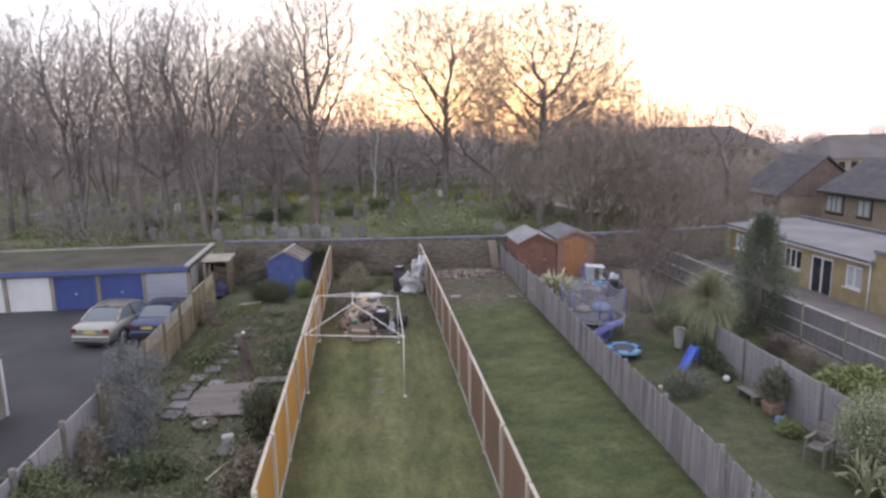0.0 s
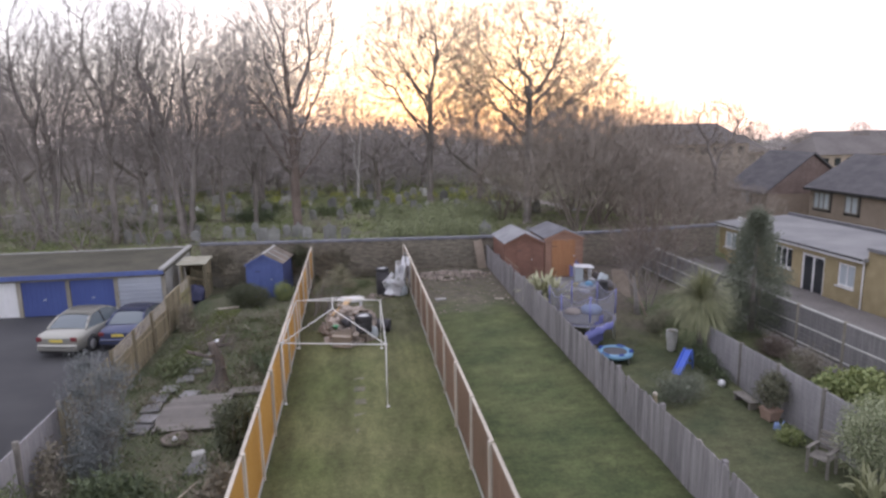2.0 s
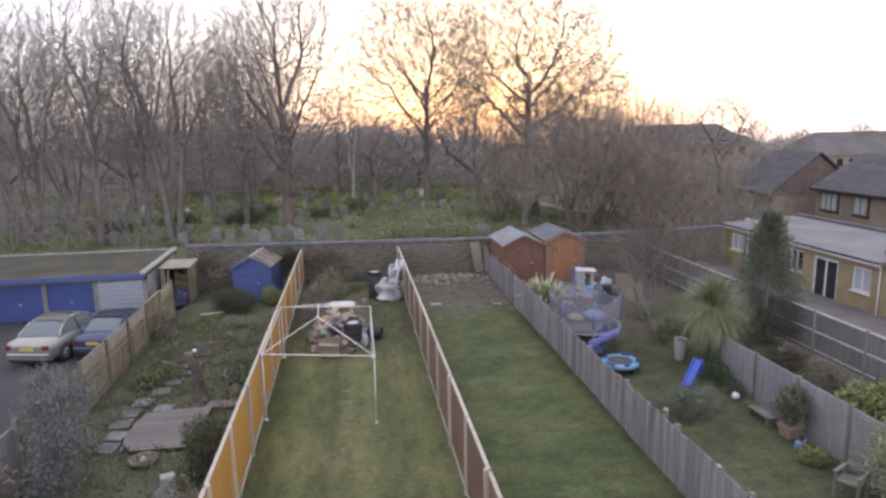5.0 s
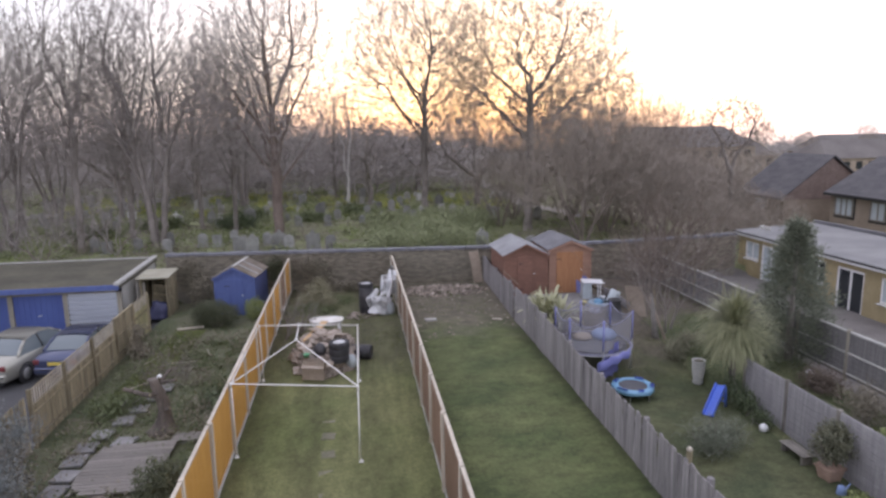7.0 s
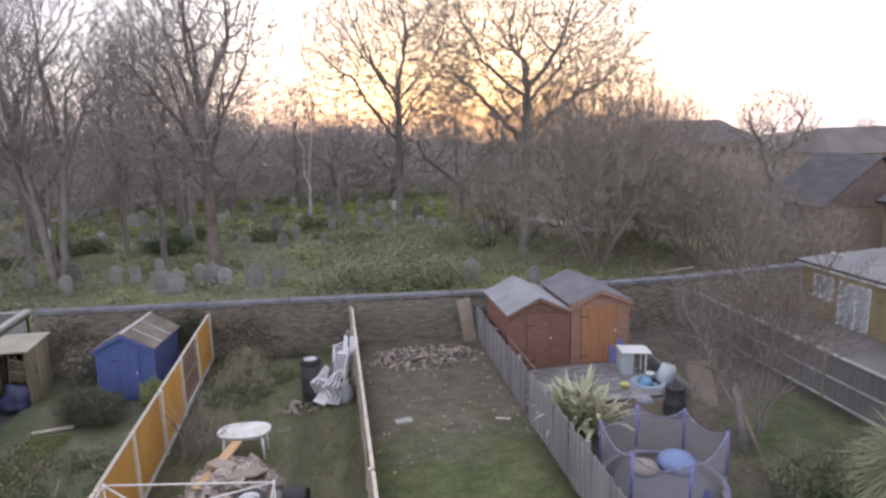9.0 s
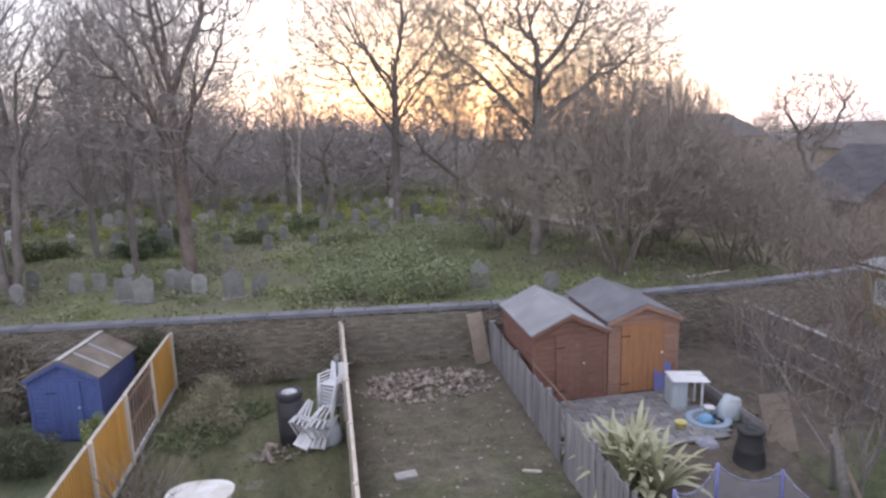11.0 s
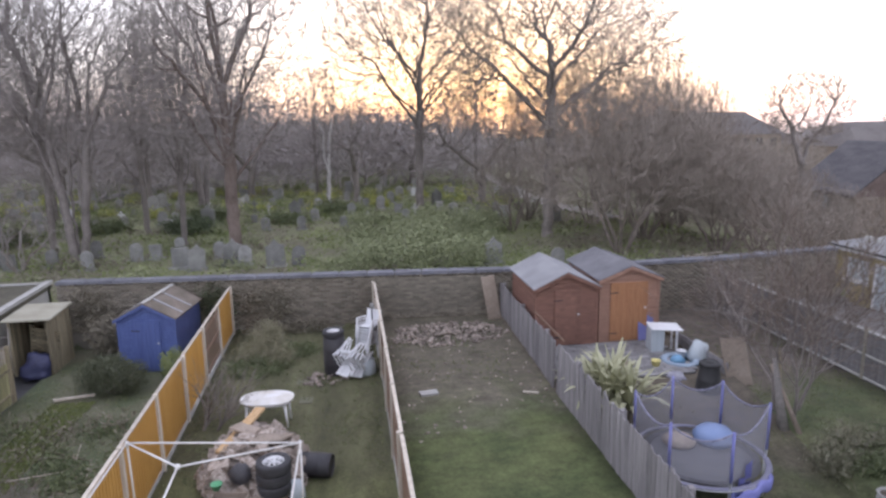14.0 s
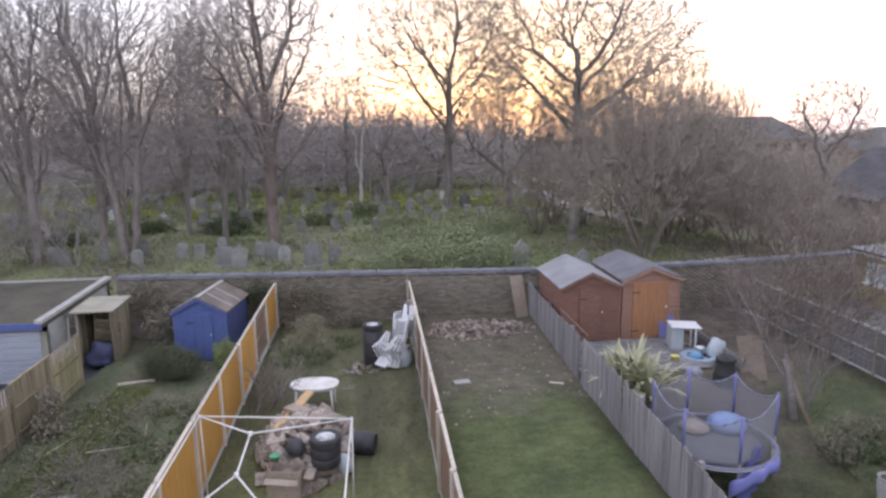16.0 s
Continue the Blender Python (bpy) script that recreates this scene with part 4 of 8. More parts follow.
house("tan brick two-storey house with a dark tiled roof", 33, 40, 30.0, 43.2, -2.9, 2.3, 4.35, ((41.1, 42.7, 0.72, 1.95, 3), (38.5, 39.7, 0.74, 1.95, 2), (34.0, 35.4, 0.74, 1.95, 2)))
house("tan brick house with a brown tile-hung gable", 31.6, 38.6, 46.0, 51.0, -2.9, 1.75, 4.4, ((48.0, 49.4, 0.4, 1.5, 2),), True)


def far_house(x0, x1, y, zb, eave, ridge, depth=9):
    h = thing("house", "distant house with a brown tiled hip roof", "house", (x0 + x1) / 2, y, zb, group="distant houses")
    w = (x1 - x0) / 2
    part("wall", bx(-w, w, 0, depth, 0, eave - zb), M["housebrick"], h)
    bm = bmesh.new()
    e, r = eave - zb + 0.004, ridge - zb
    k = min(3.0, w * 0.3)
    vs = [bm.verts.new(p) for p in ((-w - 0.4, -0.4, e), (w + 0.4, -0.4, e), (w + 0.4, depth + 0.4, e), (-w - 0.4, depth + 0.4, e), (-w + k, depth / 2, r), (w - k, depth / 2, r))]
    for q in ((0, 1, 5, 4), (1, 2, 5), (2, 3, 4, 5), (3, 0, 4), (3, 2, 1, 0)):
        bm.faces.new([vs[i] for i in q])
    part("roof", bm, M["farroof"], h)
    for i in range(int(w)):
        part("window", bx(-w + 0.8 + i * 2, -w + 1.8 + i * 2, -0.05, 0.02, e - 1.6, e - 0.5), M["glass"], h)


far_house(41.0, 59.5, 92, -3, 3.6, 6.6)
far_house(58.0, 68.0, 100, -3, 1.8, 4.6)
far_house(69.5, 84.0, 90, -3, 1.6, 4.2)
far_house(84.0, 110.0, 110, -3, 1.6, 4.6)


# ---- trees ----
def grow(seed, height, fork=0.35, r=0.26, stems=1, limbs=6, angle=0.6, reach=0.55, levels=6, bend=0.14, up=0.22, kids=(0, 6, 5, 4, 3), shrink=0.55, lean=(0, 0), twig=0.0085, low=0.55, side_angle=None, limb_r=0.38, coarse=False, leader=0.95):
    """A bare winter tree: a trunk, limbs, and twigs that fork; rows of two ends, two radii and a level."""
    rnd = random.Random(seed)
    seg = []

    def branch(p, d, ln, rad, lv):
        n = 6 if lv == 0 else 5 if lv == 1 else 3 if lv < 4 and lv < levels - 1 else 1 if lv == levels - 1 else 2
        if coarse:
            n = min(n, 2)
        pts, ds = [p], [d]
        end = 0.62 if lv == 0 else 0.3
        for i in range(n):
            b = bend * (0.13 if lv == 0 and stems == 1 else 0.3 if lv == 0 else 1)
            d = (d + Vector((rnd.gauss(0, b), rnd.gauss(0, b), rnd.gauss(0, b * 0.6) + (up if lv else 0.05) * 0.5))).normalized()
            q = pts[-1] + d * (ln / n)
            seg.append((*pts[-1], *q, max(twig, rad * (1 - (1 - end) * i / n)), max(twig * 0.7, rad * (1 - (1 - end) * (i + 1) / n)), lv))
            pts.append(q)
            ds.append(d)
        if lv >= levels - 1:
            return
        k = limbs if lv == 0 else kids[lv]
        for j in range(k):
            t = (low + (1 - low) * (j + 0.5) / k) if lv == 0 else (0.18 + 0.82 * (j + rnd.random()) / k)
            t = min(t, 0.999)
            i = min(n - 1, int(t * n))
            b, dd = pts[i].lerp(pts[i + 1], t * n - i), ds[i + 1]
            side = dd.orthogonal().normalized()
            side.rotate(Matrix.Rotation(2.4 * j + rnd.uniform(-0.6, 0.6), 3, dd))
            a = (angle if lv == 0 or side_angle is None else side_angle) * rnd.uniform(0.65, 1.2)
            nd = (dd * math.cos(a) + side * math.sin(a) + Vector((0, 0, up * 0.4))).normalized()
            ll = height * reach * rnd.uniform(0.75, 1.1) * (1.0 if limbs < 10 else 1.5 - 0.8 * t) if lv == 0 else ln * shrink * rnd.uniform(0.7, 1.2) * (1.1 - 0.4 * t)
            branch(b, nd, ll, rad * (limb_r if lv == 0 else 0.5) * rnd.uniform(0.8, 1.1), lv + 1)
        branch(pts[-1], ds[-1], ln * shrink if lv else height * reach * (leader if limbs < 10 else 0.7), rad * (0.3 if lv else 0.5), lv + 1)

    for s in range(stems):
        a = 2 * math.pi * s / stems + rnd.random()
        o, tilt = (0.0, 0.012) if stems == 1 else (0.22, rnd.uniform(0.06, 0.16) if stems < 3 else rnd.uniform(0.12, 0.36))
        d = Vector((tilt * math.cos(a) + lean[0], tilt * math.sin(a) + lean[1], 1)).normalized()
        branch(Vector((o * math.cos(a), o * math.sin(a), -0.2)), d, height * fork, r * (1 if stems == 1 else rnd.uniform(0.55, 0.8)), 0)
    seg = np.array(seg)
    seg[:, :6] *= height / np.percentile(seg[seg[:, 8] >= levels - 2, 5], 97)
    return seg


def colonise(seed, stems, crown, n, step=0.42, kill=0.85, reach=6.0, up=0.22, wander=0.16, trunk_r=0.28, tip_r=0.013, shell=0.45, twigs=3, twig_len=0.66, twig_r=0.0095, spread=0.75, flare=1.35):
    """A bare winter crown that grows towards points strewn through its outline; rows of two ends, two radii and a level."""
    rng = np.random.default_rng(seed)
    crown = np.array(crown, float)
    vol = np.prod(crown[:, 3:], axis=1)
    which = rng.choice(len(crown), n, p=vol / vol.sum())
    d = rng.normal(size=(n, 3))
    d /= np.linalg.norm(d, axis=1, keepdims=True)
    goal = crown[which, :3] + d * (rng.uniform(shell ** 3, 1, (n, 1)) ** (1 / 3)) * crown[which, 3:]
    pts, par = [], []
    for base, top in stems:
        base, top = np.array(base, float), np.array(top, float)
        k = max(3, int(np.linalg.norm(top - base) / step))
        side = rng.normal(size=3) * (0.16, 0.16, 0)
        for i in range(k + 1):
            t = i / k
            pts.append(base + (top - base) * t + side * math.sin(t * 5) * t + rng.normal(size=3) * 0.03 * (i > 0))
            if i:
                par.append(len(pts) - 2)
            else:  # a side stem leaves the stem that passes nearest
                gap = [np.linalg.norm(q - base) for q in pts[:-1]]
                par.append(int(np.argmin(gap)) if gap and min(gap) < 0.6 and base[2] > 0.5 else -1)
    pts = np.array(pts)
    free = np.array([i in {len(pts) - 1} or pts[i][2] > crown[:, 2].min() - crown[:, 5].max() for i in range(len(pts))])
    dist = np.full(n, 1e9)
    near = np.zeros(n, int)
    kids = np.zeros(len(pts), int)

    def update(lo):
        for i in range(lo, len(pts)):
            if i < len(free) and not free[i]:
                continue
            q = np.linalg.norm(goal - pts[i], axis=1)
            m = q < dist
            dist[m], near[m] = q[m], i
    update(0)
    alive = dist > kill
    for turn in range(90):
        on = alive & (dist < reach)
        if not on.any():
            break
        w = (goal[on] - pts[near[on]]) / dist[on][:, None]
        pull = np.zeros((len(pts), 3))
        np.add.at(pull, near[on], w)
        grow_at = np.unique(near[on])
        g = pull[grow_at]
        g /= np.linalg.norm(g, axis=1, keepdims=True) + 1e-9
        g = g + ((0, 0, up) + rng.normal(size=g.shape) * wander) * (0.6 ** kids[grow_at])[:, None]
        g /= np.linalg.norm(g, axis=1, keepdims=True)
        stuck = kids[grow_at] >= 5
        if stuck.any():
            alive &= ~np.isin(near, grow_at[stuck])
        lo = len(pts)
        pts = np.concatenate([pts, pts[grow_at] + g * step])
        par += list(grow_at)
        kids[grow_at] += 1
        kids = np.concatenate([kids, np.zeros(len(grow_at), int)])
        update(lo)
        alive &= dist > kill
        if len(pts) > 7000:
            break
    tips = np.zeros(len(pts))
    has = np.zeros(len(pts), bool)
    for i in range(len(pts) - 1, -1, -1):
        if not has[i]:
            tips[i] = 1
        if par[i] >= 0:
            tips[par[i]] += tips[i]
            has[par[i]] = True
    e = math.log(trunk_r / tip_r) / math.log(max(tips.max(), 2))
    r = tip_r * tips ** e
    idx = np.array([i for i in range(len(pts)) if par[i] >= 0])
    pp = np.array(par)[idx]
    roots = np.array([par[p] < 0 for p in pp])
    r0 = np.where(roots, r[pp] * flare, np.minimum(r[pp], r[idx] * 1.6))
    lv = np.where(r[idx] > 0.035, 1, 3)
    seg = [np.column_stack([pts[pp], pts[idx], r0, r[idx], lv])]
    # fine twigs round the outer shoots
    out = idx[tips[idx] <= 3]
    o = np.repeat(out, twigs)
    dirs = (pts[o] - pts[np.array(par)[o]]) / step
    for lev, ln, wide in ((4, twig_len, spread), (5, twig_len * 0.5, spread * 1.1)):
        k = len(o)
        d1 = dirs + rng.normal(size=(k, 3)) * wide * 0.6 + (0, 0, up * 0.8)
        d1 /= np.linalg.norm(d1, axis=1, keepdims=True)
        l1 = ln * rng.uniform(0.5, 1.2, (k, 1))
        p0 = pts[o] if lev == 4 else start
        p1 = p0 + d1 * l1 * 0.5
        d2 = d1 + rng.normal(size=(k, 3)) * 0.22 + (0, 0, up * 0.7)
        d2 /= np.linalg.norm(d2, axis=1, keepdims=True)
        p2 = p1 + d2 * l1 * 0.5
        tr = twig_r if lev == 4 else twig_r * 0.75
        one = np.full(k, 1.0)
        seg.append(np.column_stack([p0, p1, one * tr, one * tr * 0.85, one * lev]))
        seg.append(np.column_stack([p1, p2, one * tr * 0.85, one * tr * 0.5, one * lev]))
        start, dirs = p1, d1
    return np.concatenate(seg)


def winter_tree(name, label, x, y, z, seg, bark=None, tw=None, rz=0, category="tree", group=""):
    t = thing(name, label, category, x, y, z, rz, group)
    big, mid, tip = seg[seg[:, 8] == 1], seg[seg[:, 8] == 3], seg[seg[:, 8] > 3]
    d = big[:, 3:6] - big[:, :3]
    d *= (0.55 * big[:, 7] / (np.linalg.norm(d, axis=1) + 1e-9))[:, None]
    v, f = tubes(big[:, :3], big[:, 3:6] + d, big[:, 6], big[:, 7], 8)
    me = fast_mesh("trunk", v, f, bark or M["bark"])
    me.polygons.foreach_set("use_smooth", np.ones(len(me.polygons), bool))
    part("trunk", me, None, t)
    fine = mid[:, 6] < 0.022
    v, f = tubes(mid[~fine, :3], mid[~fine, 3:6], mid[~fine, 6], mid[~fine, 7], 3)
    v2, f2 = ribbons(np.concatenate([mid[fine], tip]), np.random.default_rng(1))
    v, f = np.concatenate([v, v2]), np.concatenate([f, f2 + len(v)])
    part("crown", fast_mesh("crown", v, f, tw or M["twig"]), None, t)
    return t


def ribbons(seg, rng):
    """Finest twigs as thin two-sided strips."""
    p0, p1 = seg[:, :3], seg[:, 3:6]
    w = np.cross(p1 - p0, rng.normal(size=p0.shape))
    w /= np.linalg.norm(w, axis=1, keepdims=True) + 1e-9
    a, b = w * seg[:, 6:7], w * seg[:, 7:8]
    v = np.stack([p0 - a, p0 + a, p1 + b, p1 - b], 1).reshape(-1, 3)
    return v, np.arange(len(v)).reshape(-1, 4)


def bare_tree(name, label, seed, height, x, y, z, bark=None, tw=None, rz=0, category="tree", sides=3, group="", **k):
    seg = grow(seed, height, **k)
    t = thing(name, label, category, x, y, z, rz, group)
    big = seg[seg[:, 8] <= 2]
    v, f = tubes(big[:, :3], big[:, 3:6], big[:, 6], big[:, 7], 6)
    me = fast_mesh("trunk", v, f, bark or M["bark"])
    me.polygons.foreach_set("use_smooth", np.ones(len(me.polygons), bool))
    part("trunk", me, None, t)
    last = seg[:, 8].max()
    sm, tip = seg[(seg[:, 8] > 2) & (seg[:, 8] < last - 1)], seg[seg[:, 8] >= last - 1]
    if not len(sm):
        sm, tip = seg[seg[:, 8] == last - 1], seg[seg[:, 8] == last]
    v, f = tubes(sm[:, :3], sm[:, 3:6], sm[:, 6], sm[:, 7], sides)
    v2, f2 = ribbons(tip, np.random.default_rng(seed))
    v, f = np.concatenate([v, v2]), np.concatenate([f, f2 + len(v)])
    part("crown", fast_mesh("crown", v, f, tw or M["twig"]), None, t)
    return t


LT, GT = "tall bare winter tree with ascending boughs in the graveyard", "bare trees of the graveyard"


def boughs(n, h0, h1, out, rise, turn=0.0, at=(0.0, 0.0)):
    """Side stems that leave a trunk between two heights and climb outwards."""
    made = []
    for i in range(n):
        t, az = i / max(1, n - 1), turn + 2.4 * i
        h, q = h0 + (h1 - h0) * t, out * (1.0 - 0.35 * t)
        made.append(((at[0], at[1], h), (at[0] + q * math.cos(az), at[1] + q * math.sin(az), h + rise)))
    return made


TALL = colonise(11, [((0, 0, -0.2), (0.1, 0, 10.5)), ((0.05, 0, 3.4), (-1.2, 0.2, 9.6)), ((0.05, 0, 3.9), (1.2, -0.1, 9.4)), ((0.05, 0, 4.4), (0.4, 0.9, 9.0))] + boughs(9, 3.4, 8.0, 2.6, 3.2, 0.4, (0.1, 0)),
                [(0, 0, 10.4, 4.2, 4.2, 5.8), (-0.4, 0, 7.6, 4.3, 4.3, 3.6), (0.4, 0, 12.8, 3.4, 3.4, 3.8)], 6500, 0.38, 0.47, up=0.34, wander=0.13, trunk_r=0.29, shell=0.1, twigs=3, twig_len=0.75)
PAIR = colonise(12, [((0, 0, -0.2), (-1.1, 0.2, 9.4)), ((0.3, 0.1, -0.2), (1.5, 0, 8.8)), ((0.1, 0.1, -0.2), (0.2, 0.5, 9.0)), ((-0.3, 0, 3.2), (-2.2, 0, 8.4))] + boughs(5, 3.6, 7.6, 1.6, 3.0, 0.2, (-0.7, 0.1)) + boughs(5, 3.4, 7.0, 1.6, 3.0, 1.5, (0.9, 0)),
                [(-1.3, 0, 9.4, 3.2, 3.2, 5.3), (1.7, 0, 9.0, 3.1, 3.0, 5.2), (0.2, 0, 12.4, 2.6, 2.6, 3.2)], 5500, 0.38, 0.47, up=0.38, wander=0.13, trunk_r=0.20, shell=0.1, twigs=3, twig_r=0.009, tip_r=0.012, twig_len=0.8)
SLIM = colonise(13, [((0, 0, -0.2), (0.3, 0.1, 10.4)), ((0.1, 0, 2.4), (-0.6, 0.1, 9.2)), ((0.15, 0, 4.0), (1.1, 0, 9.4))] + boughs(7, 3.6, 8.4, 1.5, 3.0, 0.9, (0.2, 0)), [(0.3, 0, 9.6, 2.8, 2.8, 5.2), (0.2, 0, 12.4, 2.4, 2.4, 3.0), (0, 0, 7.0, 2.6, 2.6, 2.6)], 4000, 0.38, 0.47, up=0.42, wander=0.12, trunk_r=0.19, shell=0.1, twigs=3, twig_r=0.009, tip_r=0.012, twig_len=0.8)
CLUMP = colonise(15, [((0, 0, -0.2), (-2.3, 0.2, 8.2)), ((0.3, 0.2, -0.2), (-0.4, 0.6, 9.2)), ((0.5, -0.1, -0.2), (1.8, 0, 8.4)), ((0.2, -0.2, -0.2), (-1.3, -0.8, 7.2)), ((0.4, 0.3, -0.2), (0.9, 0.7, 8.8))] + boughs(5, 4.0, 7.6, 1.4, 2.8, 0.5, (-0.2, 0.5)),
                 [(-2.5, 0, 9.2, 2.9, 2.9, 5.1), (0, 0.4, 10.4, 3.0, 3.0, 5.0), (2.0, 0, 9.2, 2.8, 2.8, 4.7)], 5500, 0.38, 0.48, up=0.38, wander=0.13, trunk_r=0.16, shell=0.1, twigs=3, twig_r=0.009, tip_r=0.012, twig_len=0.8)
WIDE = colonise(21, [((0, 0, -0.2), (0.2, 0, 10.5)), ((0.1, 0, 5.6), (-3.2, 0.3, 10.2)), ((0.1, 0, 6.2), (2.9, 0, 10.4))] + boughs(9, 6.0, 9.8, 3.2, 2.8, 0.7, (0.1, 0)),
                [(-0.3, 0, 12.4, 6.3, 5.6, 5.6), (-3.9, 0, 10.0, 3.6, 3.4, 3.2), (2.9, 0, 10.0, 3.2, 3.4, 3.2)], 6800, 0.40, 0.50, up=0.24, wander=0.15, trunk_r=0.27, shell=0.1, twigs=4, tip_r=0.012, twig_r=0.0085, twig_len=0.95)
GNARLED = colonise(24, [((0, 0, -0.2), (0.1, 0, 9.4)), ((0.1, 0, 5.6), (-3.0, 0.2, 9.0)), ((0.1, 0, 6.0), (3.2, -0.2, 8.8))] + boughs(9, 5.6, 9.0, 3.2, 2.0, 1.1, (0.05, 0)),
                   [(0.0, 0, 11.0, 6.2, 5.4, 4.8), (-3.4, 0, 9.0, 3.4, 3.2, 3.0), (3.8, 0, 9.2, 3.7, 3.2, 3.0)], 6600, 0.38, 0.50, up=0.10, wander=0.26, trunk_r=0.29, shell=0.1, twigs=4, tip_r=0.012, twig_r=0.0085, twig_len=0.95)
t1 = winter_tree("tree", "tall bare tree with a reddish ivy-stained trunk", -3.3, 43.5, 0.1, TALL, M["ivy_bark"], group=GT)
t2 = winter_tree("tree", LT, -10.3, 43.3, 0.1, PAIR, group=GT)
t3 = winter_tree("tree", LT, -14.6, 43.6, 0.0, SLIM, group=GT)
t4 = winter_tree("tree", "large bare tree with wide spreading boughs", 7.2, 58, 0.2, WIDE, tw=M["twigw"], group=GT)
t5 = winter_tree("tree", "large gnarled bare tree before the setting sun", 12.6, 45.0, 0.1, GNARLED, tw=M["twigw"], group=GT)
t6 = winter_tree("tree", "many-stemmed tall bare tree leaning from one base", -18.6, 43.5, -0.2, CLUMP, group=GT)
for src, x, y, z, rz, k in ((t2, -7.2, 56.0, 0.1, 70, 1.0), (t3, -9.3, 51.0, -0.2, 140, 0.86), (t3, -16.6, 57.0, 0.0, 200, 0.9), (t3, -24.5, 47.5, -0.2, 30, 1.02), (t6, -28.5, 47.0, -0.3, 160, 0.98),
                            (t3, -12.2, 62.0, 0.1, 300, 0.85), (t3, -0.5, 70.0, 0.2, 255, 0.7), (t6, -22.0, 58.0, -0.2, 20, 0.9),
                            (t3, -12.6, 46.5, 0.0, 75, 0.95), (t3, -20.8, 50.5, -0.1, 110, 0.92), (t3, -6.4, 46.8, 0.1, 15, 0.78), (t2, -26.0, 53.0, -0.2, 110, 0.9), (t5, 19.5, 66.0, -0.3, 120, 0.72), (t3, 14.6, 74.0, 0.2, 200, 0.85)):
    copy_thing(src, pose(x, y, z, 0, 0, rz) @ Matrix.Diagonal((k, k, k, 1)))
UPRIGHT = colonise(35, [((0, 0, -0.2), (-0.9, 0, 4.2)), ((0.3, 0, -0.2), (0.2, 0.3, 4.8)), ((0.5, 0.1, -0.2), (1.5, 0, 4.2)), ((0.1, 0.3, -0.2), (-2.0, 0.2, 3.6))],
                   [(0, 0, 7.6, 3.8, 3.4, 4.6), (-1.6, 0, 6.2, 3.0, 3.0, 3.2), (1.8, 0, 6.4, 3.0, 3.0, 3.2)], 3200, 0.38, 0.52, up=0.5, wander=0.10, trunk_r=0.13, twigs=3, twig_len=0.95, twig_r=0.006, shell=0.1)
u1 = winter_tree("tree", "upright pale-twigged bare tree behind the bushes", 21.6, 54.0, -0.9, UPRIGHT, tw=M["twigw"], group=GT)
for x, y, z, rz, k in ((29.5, 61.0, -2.2, 90, 0.98), (18.6, 52.0, -0.3, 200, 1.0), (25.6, 55.0, -1.4, 40, 0.86), (33.5, 66.0, -2.6, 300, 0.95)):
    copy_thing(u1, pose(x, y, z, 0, 0, rz) @ Matrix.Diagonal((k, k, k, 1)))
BIRCH = colonise(31, [((0, 0, -0.2), (0.1, 0, 6.0)), ((0.05, 0, 2.6), (-0.5, 0.1, 5.6))], [(0, 0, 6.8, 1.7, 1.7, 3.2)], 1100, 0.32, 0.44, up=0.32, wander=0.14, trunk_r=0.12, twig_len=0.5)
winter_tree("tree", "slender white-barked birch among the graves", 0.9, 57.5, 0.1, BIRCH, M["birch"], group=GT)
LOW = colonise(33, [((0, 0, -0.2), (0.1, 0, 3.0)), ((0.1, 0, 2.4), (-2.6, 0, 4.6)), ((0.1, 0, 2.6), (1.8, 0.2, 4.6))], [(-2.4, 0, 5.8, 3.2, 3.0, 2.0), (1.6, 0, 6.2, 3.0, 3.0, 2.3)], 2400, 0.38, 0.52, up=0.10, wander=0.28, trunk_r=0.26)
m1 = winter_tree("tree", "low spreading bare tree over the graves", 11.8, 58.5, 0.1, LOW, group=GT)
for x, y, z, rz, k in ((15.6, 53.0, 0.0, 130, 0.95), (2.8, 63.0, 0.2, 250, 0.88), (-5.5, 66.0, 0.1, 60, 1.0), (-19.0, 64.0, -0.1, 10, 1.1), (-31.0, 68.0, -0.3, 170, 1.1), (8.0, 72.0, 0.2, 310, 1.05)):
    copy_thing(m1, pose(x, y, z, 0, 0, rz) @ Matrix.Diagonal((k, k, k, 1)))
ROUND = colonise(37, [((0, 0, -0.2), (0.2, 0, 6.4)), ((0.1, 0, 5.2), (-0.8, 0.1, 7.2)), ((0.1, 0, 5.4), (1.0, 0, 7.3))], [(0, 0, 8.0, 2.2, 2.2, 1.9)], 1000, 0.28, 0.38, up=0.08, wander=0.28, trunk_r=0.15, twigs=3, twig_len=0.5)
r1 = winter_tree("tree", "bare round-headed tree behind the bungalow", 24.8, 42.0, -1.4, ROUND, tw=M["twigw"])
for x, y, k in ((66, 104, 0.9), (78, 106, 0.85), (74, 112, 1.0), (98, 116, 0.95), (88, 104, 0.8)):
    tagged(copy_thing(r1, pose(x, y, -2.9, 0, 0, x * 17) @ Matrix.Diagonal((k, k, k, 1))), "small bare tree among the distant roofs", "tree", "distant trees")

